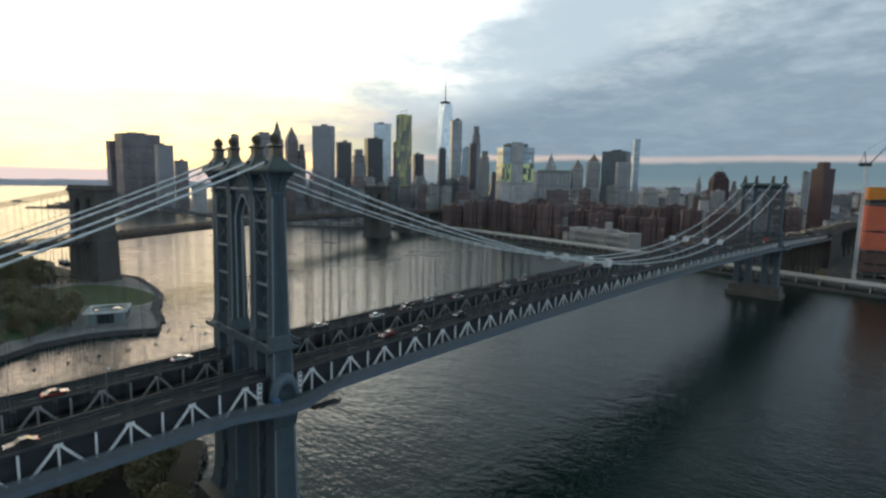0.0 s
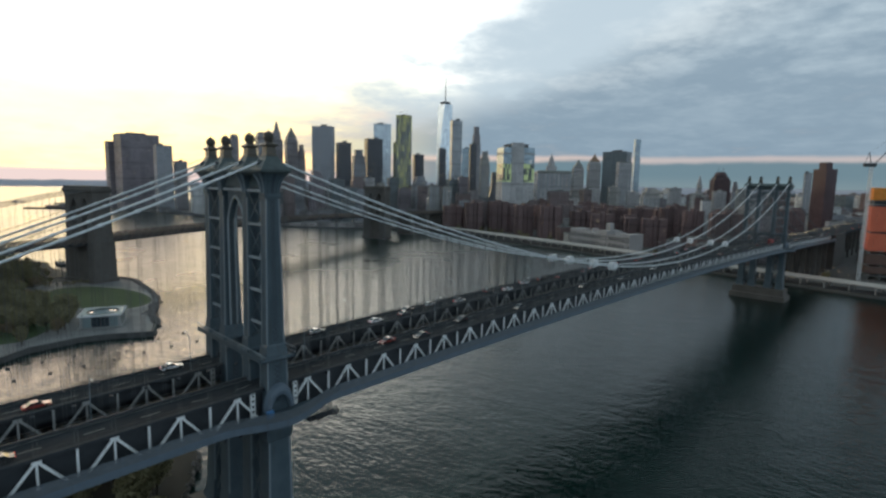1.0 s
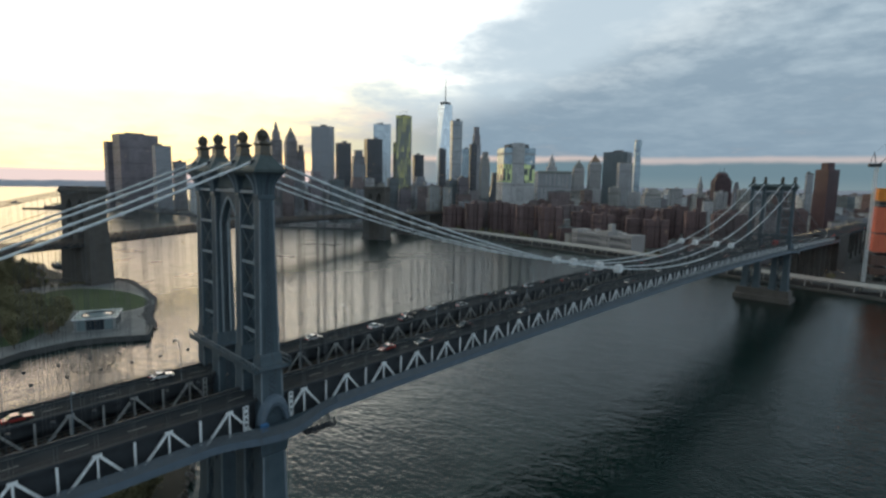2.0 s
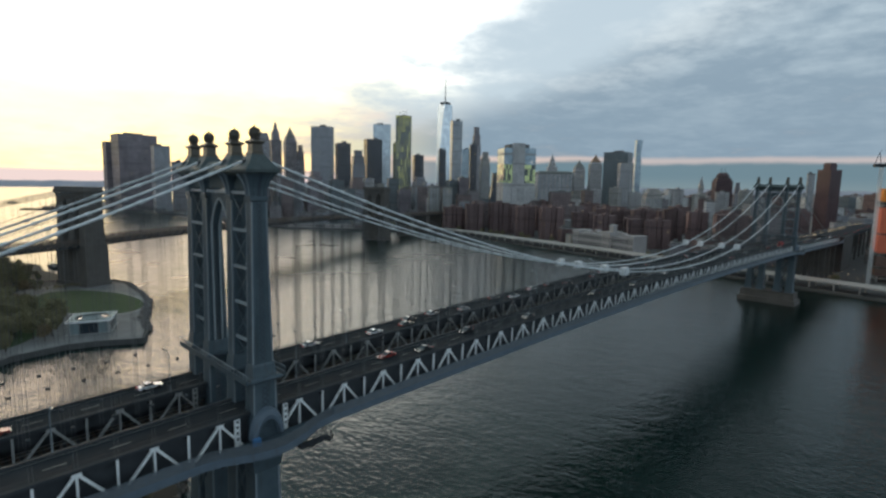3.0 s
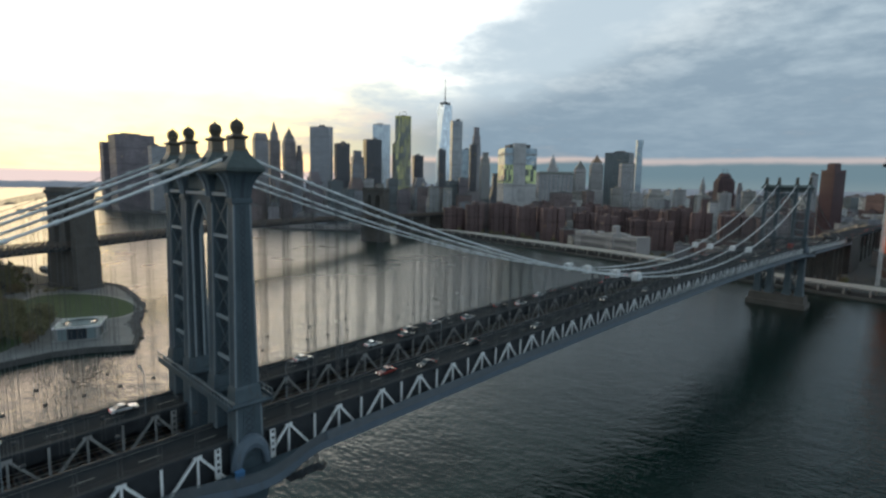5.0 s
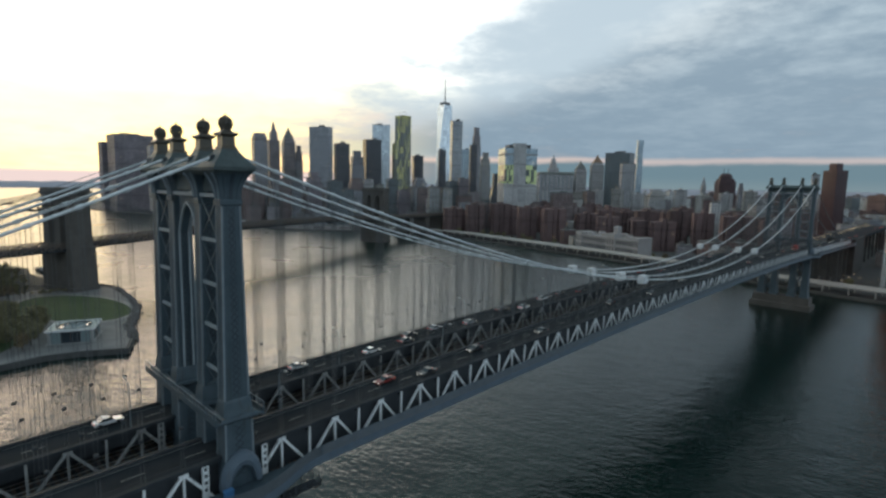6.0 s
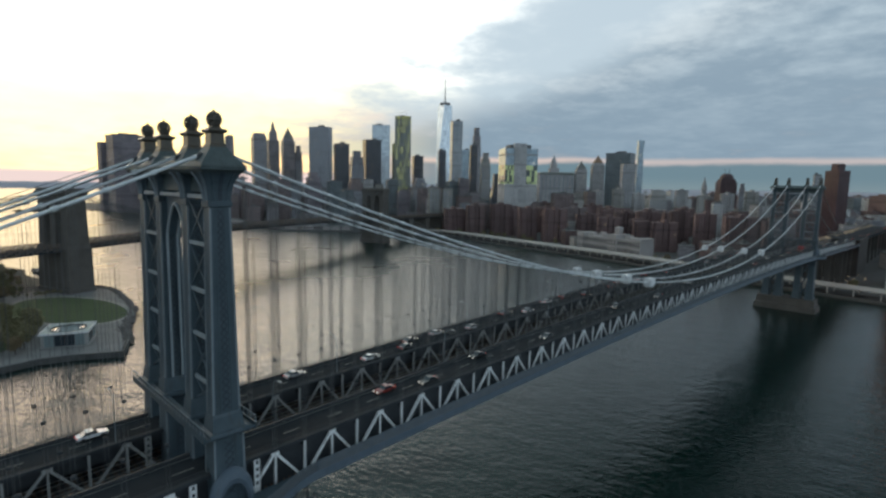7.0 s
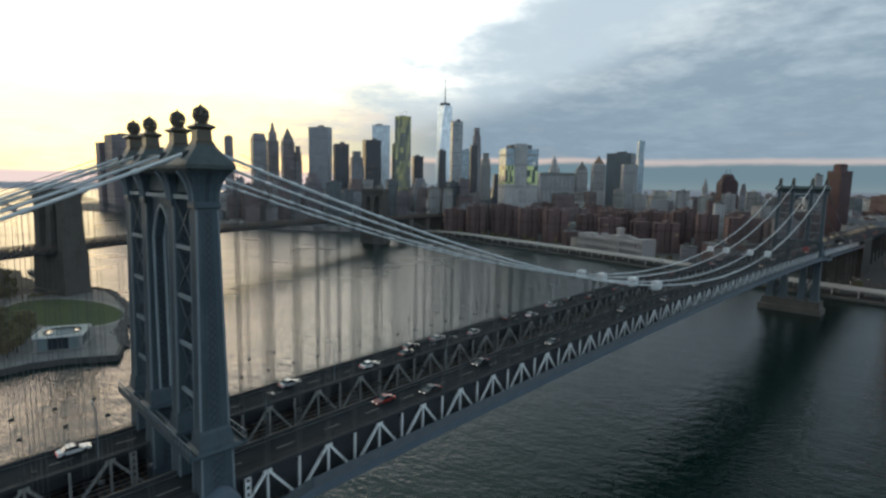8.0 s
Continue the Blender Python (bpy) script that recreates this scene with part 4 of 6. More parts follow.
def stone_bridge():
    a, b = Vector((53.8, 412)), Vector((474, 552))
    d = (b - a).normalized()
    yaw = math.degrees(math.atan2(d.y, d.x))
    L = (b - a).length
    br = thing("stone_tower_bridge", "old granite-towered suspension bridge with a dark roadway", "bridge", pose(a.x, a.y, 0, 0, 0, yaw))
    for x in (0, L):
        bm = bmesh.new()
        # three shafts with pointed openings between them, joined above
        for y in (-15.4, 0, 15.4):
            hw = 4.0 if y else 3.6
            loft(bm, [rect_ring(9.5, hw + 1, -6, x, y), rect_ring(9, hw + 0.7, 36, x, y), rect_ring(8, hw, 39, x, y), rect_ring(7, hw, 74, x, y)])
        tower = part("tower", bm, M["granite"], br, "granite tower with two pointed openings")
        bm = bmesh.new()
        for s in (-1, 1):
            for i in range(12):
                u, v = i / 12 * 2 - 1, (i + 1) / 12 * 2 - 1
                f = lambda t: 62 + 11.0 * (1 - abs(t) ** 1.6) ** 0.8
                q = [(s * 7.6 + u * 4.4, f(u)), (s * 7.6 + v * 4.4, f(v)), (s * 7.6 + v * 4.4, 76), (s * 7.6 + u * 4.4, 76)]
                loft(bm, [[(x - 6.8, y, z) for y, z in q], [(x + 6.8, y, z) for y, z in q]])
        part("pointed_arch", bm, M["granite"], tower)
        bm = bmesh.new()
        loft(bm, [rect_ring(7.2, 19.5, 74, x), rect_ring(7.4, 19.7, 77.5, x), rect_ring(8.4, 20.7, 78.6, x), rect_ring(8.6, 20.9, 80.4, x), rect_ring(7.6, 19.9, 80.8, x), rect_ring(7.6, 19.9, 83, x)])
        part("cornice", bm, M["granite"], tower)
        bm = bmesh.new()
        loft(bm, [rect_ring(11, 22, -6, x), rect_ring(10, 21.2, 5, x), rect_ring(9.4, 20.6, 5.3, x), rect_ring(9.2, 20.3, 34, x)])
        part("base", bm, M["granite"], tower)
    prof = lambda x: 34.3 + 4.5 * (1 - ((x - L / 2) / (L / 2)) ** 2) if 0 <= x <= L else 34.3 - 0.022 * (-x if x < 0 else x - L)
    bm = bmesh.new()
    xs = [-280 + (L + 560) * i / 60 for i in range(61)]
    loft(bm, [[(x, -13, prof(x)), (x, 13, prof(x)), (x, 13, prof(x) + 2.0), (x, -13, prof(x) + 2.0)] for x in xs])
    part("roadway", bm, M["asphalt"], br)
    for y in (-13, -4.5, 4.5, 13):
        bm = bmesh.new()
        loft(bm, [[(x, y - 0.3, prof(x) + 5.2), (x, y + 0.3, prof(x) + 5.2), (x, y + 0.3, prof(x) + 5.8), (x, y - 0.3, prof(x) + 5.8)] for x in xs])
        for i in range(150):
            x = -280 + (L + 560) * i / 150
            bar(bm, (x, y, prof(x) + 1), (x, y, prof(x) + 5.4), 0.6)
            bar(bm, (x, y, prof(x) + 1), (x + 5.6, y, prof(x + 5.6) + 5.4), 0.5)
            bar(bm, (x + 5.6, y, prof(x + 5.6) + 1), (x, y, prof(x) + 5.4), 0.5)
        part("truss", bm, M["bridge_brown"], br)
        bm = bmesh.new()
        cz = lambda x: 43 + 38 * ((x - L / 2) / (L / 2)) ** 2 if 0 <= x <= L else max(36, 81 - 0.2 * (-x if x < 0 else x - L))
        tube(bm, [(x, y, cz(x)) for x in xs], 0.3, 6)
        for i in range(90):
            x = -200 + (L + 400) * i / 90
            if cz(x) > prof(x) + 6:
                bar(bm, (x, y, prof(x) + 5), (x, y, cz(x)), 0.12)
        part("cable", bm, M["rope"], br)
    for x in (-90, -150, -210, L + 90, L + 150, L + 210):
        bm = bmesh.new()
        box(bm, x - 6, x + 6, -13, 13, 0, prof(x))
        part("approach_pier", bm, M["granite"], br)
    return br


M["bridge_brown"] = worn("brown painted truss", (0.09, 0.07, 0.06), (0.14, 0.11, 0.09), 0.4, 0.7)
stone_bridge()

# ---- the city ----
LABELS = {
    "brown": "massive brown gridded office tower by the river", "grey": "grey masonry office building with stepped top", "stone": "tall warm stone skyscraper", "limestone": "pale limestone civic tower",
    "beige": "beige brick apartment tower in the city", "white": "low pale concrete building among brick blocks", "redbrick": "dark red brick apartment block near the river", "darkbrick": "brown brick building in the dense city",
    "redstone": "dark red stone tower with a dome", "olive": "olive slab apartment tower", "steelglass": "slab tower of steel and glass", "paleglass": "pale glass office tower",
    "blueglass": "slender blue glass tower", "darkglass": "dark glass office tower", "blackglass": "black glass office tower", "darkgrid": "dark gridded federal slab tower",
    "ripple": "tall tower with rippled steel facade", "site": "unfinished tower with lit yellow floors"}
taken = []


def inside(px, py, poly):
    hit = False
    for (x0, y0), (x1, y1) in zip(poly, poly[1:] + poly[:1]):
        if (y0 > py) != (y1 > py) and px < (x1 - x0) * (py - y0) / (y1 - y0) + x0:
            hit = not hit
    return hit


def block(x, y, w, d, h, yaw, style, cap):
    """A tall building: body, crown, roof plant and window strips on its faces."""
    taken.append((x, y, max(w, d) * 0.75))
    b = thing("skyscraper" if h > 90 else "apartment_building", LABELS[style], "building", pose(x, y, 2.4, 0, 0, yaw), "city buildings")
    hx, hy, h = w / 2, d / 2, h - 2.4
    wall, roof = F[style], M["roof"]
    bm = bmesh.new()
    top = h
    if cap == "step":
        top = h * 0.9
        loft(bm, [rect_ring(hx, hy, 0), rect_ring(hx, hy, h * 0.78)])
        loft(bm, [rect_ring(hx * 0.86, hy * 0.86, h * 0.78), rect_ring(hx * 0.86, hy * 0.86, top)])
        loft(bm, [rect_ring(hx * 0.6, hy * 0.6, top), rect_ring(hx * 0.6, hy * 0.6, h)])
    elif cap == "taper":
        loft(bm, [rect_ring(hx, hy, 0), rect_ring(hx, hy, h * 0.5), rect_ring(hx * 0.62, hy * 0.62, h * 0.7), rect_ring(hx * 0.5, hy * 0.5, h)])
    elif cap == "slope":
        loft(bm, [rect_ring(hx, hy, 0), rect_ring(hx, hy, h * 0.93), rect_ring(hx * 0.75, hy * 0.75, h)])
    elif cap == "round":
        loft(bm, [circle_ring(hx, 0, 20), circle_ring(hx, h * 0.96, 20), circle_ring(hx * 0.9, h * 0.985, 20), circle_ring(hx * 0.6, h, 20)])
    elif cap == "jenga":
        for k in range(12):
            o = random.uniform(-0.12, 0.12) if k > 7 else 0.0
            loft(bm, [rect_ring(hx * (1 - abs(o)), hy * (1 - abs(o)), h * k / 12, hx * o), rect_ring(hx * (1 - abs(o)), hy * (1 - abs(o)), h * (k + 1) / 12 - 0.3, hx * o)])
    elif cap == "house":
        loft(bm, [rect_ring(hx, hy * 0.62, 0), rect_ring(hx, hy * 0.62, h)])
        for u, v in ((-0.55, 1.0), (0.55, 1.0)):
            loft(bm, [rect_ring(hx * 0.27, hy * v, 0, hx * u), rect_ring(hx * 0.27, hy * v, h - 0.5, hx * u)])
        loft(bm, [rect_ring(hx * 0.16, hy * 0.8, 0), rect_ring(hx * 0.16, hy * 0.8, h + 3.2)])
    else:
        loft(bm, [rect_ring(hx, hy, 0), rect_ring(hx, hy, h)])
    body = part("body", bm, wall, b)
    # roof edge and plant
    if cap in ("flat", "site"):
        bm = bmesh.new()
        for x0, x1, y0, y1 in ((-hx, hx, -hy, -hy + 0.5), (-hx, hx, hy - 0.5, hy), (-hx, -hx + 0.5, -hy + 0.5, hy - 0.5), (hx - 0.5, hx, -hy + 0.5, hy - 0.5)):
            box(bm, x0 - 0.01, x1 + 0.01, y0, y1, h, h + 1.1)
        part("parapet", bm, roof, b)
        for k in range(2):
            bm = bmesh.new()
            px, py, s = random.uniform(-0.5, 0.4) * hx, random.uniform(-0.4, 0.4) * hy, random.uniform(0.15, 0.35)
            box(bm, px - hx * s, px + hx * s, py - hy * s, py + hy * s, h, h + min(7, 2.5 + 0.02 * h))
            part("roof_plant", bm, roof, b)
    if cap == "penthouse":
        bm = bmesh.new()
        loft(bm, [rect_ring(hx * 0.52, hy * 0.6, h), rect_ring(hx * 0.52, hy * 0.6, h + 12)])
        part("penthouse", bm, wall, b)
        bm = bmesh.new()
        loft(bm, [rect_ring(hx * 0.44, hy * 0.5, h + 12), rect_ring(hx * 0.44, hy * 0.5, h + 13.2)])
        part("roof_plant", bm, roof, b)
    if cap == "spire":
        bm = bmesh.new()
        loft(bm, [rect_ring(hx * 0.7, hy * 0.7, h), rect_ring(hx * 0.65, hy * 0.65, h * 1.1), rect_ring(hx * 0.4, hy * 0.4, h * 1.14), rect_ring(hx * 0.25, hy * 0.25, h * 1.21), rect_ring(0.4, 0.4, h * 1.26)])
        part("spire", bm, wall, b)
    if cap in ("pyramid", "goldpyramid"):
        bm = bmesh.new()
        loft(bm, [rect_ring(hx * 0.85, hy * 0.85, h), rect_ring(hx * 0.8, hy * 0.8, h * 1.04)])
        part("crown", bm, wall, b)
        bm = bmesh.new()
        k = 1.15 if h < 160 else 1.17
        loft(bm, [rect_ring(hx * 0.8, hy * 0.8, h * 1.04), rect_ring(hx * 0.28, hy * 0.28, h * (k - 0.03)), rect_ring(0.3, 0.3, h * (k + 0.03))])
        part("pyramid_roof", bm, M["gold"] if cap == "goldpyramid" else M["copper"], b)
    if cap == "dome":
        bm = bmesh.new()
        loft(bm, [rect_ring(hx * 0.86, hy * 0.86, h), rect_ring(hx * 0.84, hy * 0.84, h + 7)])
        loft(bm, [circle_ring(hx * 0.84 * math.cos(a) + 0.2, h + 7 + 17 * math.sin(a), 12) for a in (0, 0.35, 0.7, 1.0)])
        part("dome", bm, wall, b)
        for s in (-1, 1):
            bm = bmesh.new()
            box(bm, s * 5 - 0.4, s * 5 + 0.4, -0.4, 0.4, h + 20, h + 33)
            part("mast", bm, M["steel_dark"], b)
    if cap == "muni":
        bm = bmesh.new()
        loft(bm, [rect_ring(13, 13, h), rect_ring(13, 13, h + 17)])
        loft(bm, [circle_ring(10, h + 17, 12), circle_ring(10, h + 28, 12)])
        loft(bm, [circle_ring(7, h + 28, 12), circle_ring(6.5, h + 38, 12), circle_ring(1.5, h + 47, 12), circle_ring(0.4, h + 54, 12)])
        part("crown_tower", bm, wall, b)
        bm = bmesh.new()
        loft(bm, [rect_ring(hx + 1.2, hy + 1.2, h - 1.5), rect_ring(hx + 1.6, hy + 1.6, h), rect_ring(hx * 0.94, hy * 0.94, h + 5)])
        part("cornice_roof", bm, M["copper"], b)
    if cap == "site":
        bm = bmesh.new()
        for s in (-0.5, 0.35):
            bar(bm, (s * hx, 0, h), (s * hx, 0, h + 16), 1.2)
        bar(bm, (-0.5 * hx, 0, h + 15), (0.5 * hx, 3, h + 24), 0.9)
        part("crane", bm, M["steel_dark"], b)
    # window strips stand proud of the two long and two short faces
    if cap in ("flat", "muni", "site", "step", "slope", "penthouse") and style not in ("white", "paleglass", "blueglass", "ripple", "brown"):
        hh = (0.76 if cap == "step" else 0.9 if cap == "slope" else 0.97) * h
        glass = M["strip_black"] if style in ("blackglass", "darkglass") else M["strip_slate"] if style == "darkgrid" else M["strip_maroon"] if style == "redstone" else M["strip_dark"] if style in ("brown", "redbrick", "darkbrick") else M["strip"]
        pitch = max(5.5, w / 8)
        for half, other, ang in ((hx, hy, 0), (hx, hy, 180), (hy, hx, 90), (hy, hx, 270)):
            n = max(2, int(2 * half / pitch))
            sw = 2 * half / n
            me = box_mesh("window_strip", glass, (-sw * 0.2, sw * 0.2, -0.18, 0.05, 3.5, hh))
            for i in range(n):
                u = -half + sw * (i + 0.5)
                m = pose(0, 0, 0, 0, 0, ang) @ pose(u, -other, 0)
                ob = new("window_strip", me)
                ob.parent = body
                ob.matrix_basis = m
    return b


def strip_material(name, c):
    m = Nodes(name)
    sep = m.n("SeparateXYZ")
    m.link(m.pos(), sep.inputs[0])
    floor = m.math("LESS_THAN", m.math("FRACT", m.math("DIVIDE", sep.outputs[2], 3.6)), 0.3)
    col = m.mix(floor, c, tuple(v * 2.2 for v in c))
    return m.end(col, m.math("ADD", m.math("MULTIPLY", floor, 0.5), 0.15))


M["roof"] = worn("tar roof", (0.1, 0.1, 0.1), (0.18, 0.175, 0.17), 0.1, 0.9, grain=1.0)
M["copper"] = worn("dull copper roof", (0.13, 0.14, 0.13), (0.2, 0.2, 0.18), 0.2, 0.6)
M["strip"] = strip_material("window strip glass", (0.2, 0.21, 0.225))
M["strip_dark"] = strip_material("brown window strip glass", (0.125, 0.092, 0.09))
M["strip_slate"] = strip_material("slate window strip glass", (0.1, 0.118, 0.128))
M["strip_maroon"] = strip_material("maroon window strip glass", (0.05, 0.031, 0.033))
M["strip_black"] = strip_material("black window strip glass", (0.045, 0.048, 0.055))

block(405, 1538, 96, 64, 204, 2, "brown", "flat")
block(376, 1604, 58, 30, 186, 4, "brown", "flat")
block(412, 1348, 38, 22, 169, 2, "steelglass", "flat")
block(475, 1412, 29, 23, 133, -5, "stone", "flat")
block(444, 1211, 29, 23, 72, -6, "white", "flat")
block(564, 1271, 21, 13, 206, -5, "stone", "round")
block(651, 1285, 35, 29, 218, -12, "stone", "slope")
block(716, 1330, 30, 18, 205, -9, "stone", "spire")
block(791, 1380, 35, 21, 210, -10, "stone", "pyramid")
block(817, 1366, 21, 13, 198, -11, "stone", "step")
block(820, 1246, 58, 32, 245, -55, "steelglass", "flat")
block(784, 1091, 35, 29, 190, -20, "blackglass", "flat")
block(905, 1189, 37, 30, 182, -22, "grey", "step")
block(971, 1202, 49, 30, 218, -18, "blackglass", "flat")
block(1305, 1574, 69, 50, 314, -39, "paleglass", "flat")
block(1371, 1519, 62, 50, 350, -42, "site", "site")
block(1352, 1548, 18, 14, 244, -41, "site", "flat")
block(1111, 1149, 31, 24, 176, -28, "blackglass", "flat")
block(1201, 1130, 21, 27, 198, -36, "darkglass", "flat")
block(1036, 913, 29, 19, 260, -29, "ripple", "flat")
block(1465, 1214, 31, 14, 299, -24, "stone", "step")
block(1158, 957, 20, 12, 206, -29, "blackglass", "flat")
block(1662, 1444, 33, 22, 236, -48, "blueglass", "flat")
block(1258, 994, 29, 17, 191, -30, "beige", "step")
block(930, 685, 24, 14, 117, -31, "darkglass", "taper")
block(1200, 705, 88, 137, 122, -49, "limestone", "muni")
block(1255, 654, 29, 17, 136, -40, "limestone", "pyramid")
block(1214, 583, 31, 18, 146, -42, "limestone", "goldpyramid")
block(1392, 610, 67, 55, 185, -79, "darkgrid", "flat")
block(1248, 517, 32, 33, 149, -52, "limestone", "flat")
block(1687, 688, 20, 12, 246, -46, "blueglass", "jenga")
block(1019, 345, 33, 27, 88, -52, "beige", "step")
block(1665, 472, 13, 8, 101, -51, "limestone", "spire")
block(1491, 360, 41, 35, 111, -53, "redstone", "dome")
block(1405, 298, 13, 8, 106, -55, "stone", "step")
block(1437, 153, 14, 8, 128, -60, "limestone", "flat")
block(1196, 82, 30, 24, 130, 54, "redstone", "penthouse")
block(617, 960, 30, 26, 112, -14, "brown", "step")
block(629, 893, 28, 24, 92, -17, "darkgrid", "flat")
block(525, 1068, 43, 29, 76, -9, "darkbrick", "flat")
block(696, 907, 34, 27, 100, -19, "darkbrick", "step")
block(749, 801, 26, 20, 74, -24, "brown", "flat")
block(810, 814, 32, 26, 104, -25, "grey", "step")
block(693, 648, 20, 16, 85, -30, "olive", "flat")
block(712, 630, 19, 15, 82, -31, "olive", "flat")
block(809, 673, 30, 20, 67, -30, "darkbrick", "flat")
block(874, 472, 37, 46, 77, -48, "darkbrick", "flat")
block(667, 516, 32, 19, 56, -29, "redbrick", "house")
block(711, 495, 36, 21, 58, -32, "redbrick", "house")
block(691, 422, 31, 18, 55, -35, "redbrick", "house")
block(699, 375, 36, 21, 55, -37, "redbrick", "house")
block(769, 291, 31, 18, 52, -44, "redbrick", "house")
block(765, 252, 29, 17, 56, -46, "redbrick", "house")
block(763, 203, 27, 16, 59, -49, "redbrick", "house")
block(737, 159, 27, 15, 58, -52, "redbrick", "house")
block(710, 109, 37, 22, 57, -54, "redbrick", "house")
block(740, 474, 39, 20, 50, -32, "redbrick", "house")
block(729, 398, 35, 20, 50, -36, "redbrick", "house")
block(738, 338, 37, 20, 48, -40, "redbrick", "house")
block(800, 332, 39, 22, 53, -42, "redbrick", "house")
block(813, 272, 39, 22, 53, -45, "redbrick", "house")
block(807, 226, 37, 20, 54, -48, "redbrick", "house")
block(792, 130, 41, 22, 54, -52, "redbrick", "house")
block(716, 206, 35, 18, 44, -48, "redbrick", "house")
block(762, 75, 41, 20, 52, -54, "redbrick", "house")
block(664, 566, 35, 20, 48, -28, "redbrick", "house")
block(768, 525, 41, 22, 53, -30, "redbrick", "house")
block(840, 423, 43, 24, 53, -38, "darkbrick", "house")
block(858, 363, 41, 22, 55, -40, "redbrick", "house")
block(772, 356, 63, 35, 31, -60, "white", "flat")
block(862, 196, 11, 9, 74, -57, "redbrick", "flat")
block(817, 170, 13, 11, 71, -57, "white", "flat")

# brick estates and pale slabs between them
es = random.Random(31)
estate = 0
for attempt in range(900):
    x, y = es.uniform(690, 960), es.uniform(50, 620)
    if not inside(x - 42, y, MANHATTAN) or abs(y) < 40 or any((x - p) ** 2 + (y - q) ** 2 < (0.62 * r + 19) ** 2 for p, q, r in taken):
        continue
    block(x, y, es.uniform(30, 44), es.uniform(16, 22), es.uniform(42, 58), -30 - 0.05 * (620 - y) + es.choice((0, 90)), "redbrick" if es.random() < 0.8 else "darkbrick", "house")
    estate += 1
    if estate == 34:
        break
for k in range(9):
    block(1090 + 14 * k, 560 - 42 * k, 26, 15, 78 + 5 * (k % 3), -44 - k, "limestone" if k % 2 else "beige", "house")

# the tallest tower: a square base turning into an octagon, with a mast
def tall_tower(x, y, yaw):
    b = thing("skyscraper", "tapering pale glass tower with a tall mast", "building", pose(x, y, 2.4, 0, 0, yaw), "city buildings")
    taken.append((x, y, 50))
    h, a = 415.0, 31.0
    bm = bmesh.new()
    low = [bm.verts.new((sx * a, sy * a, z)) for z in (0, 57) for sx, sy in ((-1, -1), (1, -1), (1, 1), (-1, 1))]
    r = a * 0.98
    top = [bm.verts.new((r * math.cos(t), r * math.sin(t), h)) for t in (math.pi * 1.5, 0, math.pi / 2, math.pi)]
    for i in range(4):
        j = (i + 1) % 4
        bm.faces.new((low[i], low[j], low[4 + j], low[4 + i]))
        bm.faces.new((low[4 + i], low[4 + j], top[i]))
        bm.faces.new((low[4 + j], top[j], top[i]))
    bm.faces.new(top)
    part("body", bm, F["bright"], b)
    bm = bmesh.new()
    loft(bm, [circle_ring(20, h, 20), circle_ring(22, h + 8, 20), circle_ring(22, h + 10, 20)])
    part("ring", bm, M["steel_dark"], b)
    bm = bmesh.new()
    loft(bm, [circle_ring(2.6, h + 10, 8), circle_ring(1.8, h + 50, 8), circle_ring(0.7, h + 108, 8)])
    part("mast", bm, M["steel"], b)


F["bright"] = facade("mirror glass facade", (0.7, 0.74, 0.78), (0.66, 0.71, 0.75), 3.0, 4.0, (0.88, 0.8), 0.0, 0.12, 0.25, metal=0.85)
tall_tower(1588.1, 1501.9, 38)


def exchange_building(x, y, yaw):
    """A windowless pale slab with glazed, lit upper corners."""
    b = thing("skyscraper", "pale concrete tower with greenish lit glass corners", "building", pose(x, y, 2.4, 0, 0, yaw), "city buildings")
    taken.append((x, y, 55))
    bm = bmesh.new()
    loft(bm, [rect_ring(35, 26, 0), rect_ring(35, 26, 92)])
    part("lower_body", bm, F["plainwhite"], b)
    bm = bmesh.new()
    loft(bm, [rect_ring(34.4, 25.4, 92), rect_ring(34.4, 25.4, 130)])
    part("lit_storey", bm, F["greenlit"], b)
    bm = bmesh.new()
    loft(bm, [rect_ring(34.4, 25.4, 130), rect_ring(34.4, 25.4, 164)])
    part("glazed_storey", bm, F["blueglass"], b)
    for s in (-1, 1):
        bm = bmesh.new()
        box(bm, s * 3 - 13, s * 3 + 13, -27.5 if s < 0 else 20, -20 if s < 0 else 27.5, 0, 174)
        part("core", bm, F["plainwhite"], b)
    bm = bmesh.new()
    box(bm, -22, 22, -18, 18, 164, 172)
    part("roof_plant", bm, M["roof"], b)
    bm = bmesh.new()
    box(bm, -34.8, 34.8, -25.8, 25.8, 150, 153)
    part("band", bm, M["concrete"], b)


F["plainwhite"] = facade("pale slab facade", (0.46, 0.45, 0.44), (0.36, 0.36, 0.36), 3.0, 4.0, (0.3, 0.85), 0.0)
F["greenlit"] = facade("lit greenish glass", (0.12, 0.14, 0.14), (0.1, 0.13, 0.13), 3.4, 12.3, (0.86, 0.9), 0.5, 0.12, 0.5, (0.6, 0.8, 0.3), 0.32)
exchange_building(875.9, 583.5, -36)


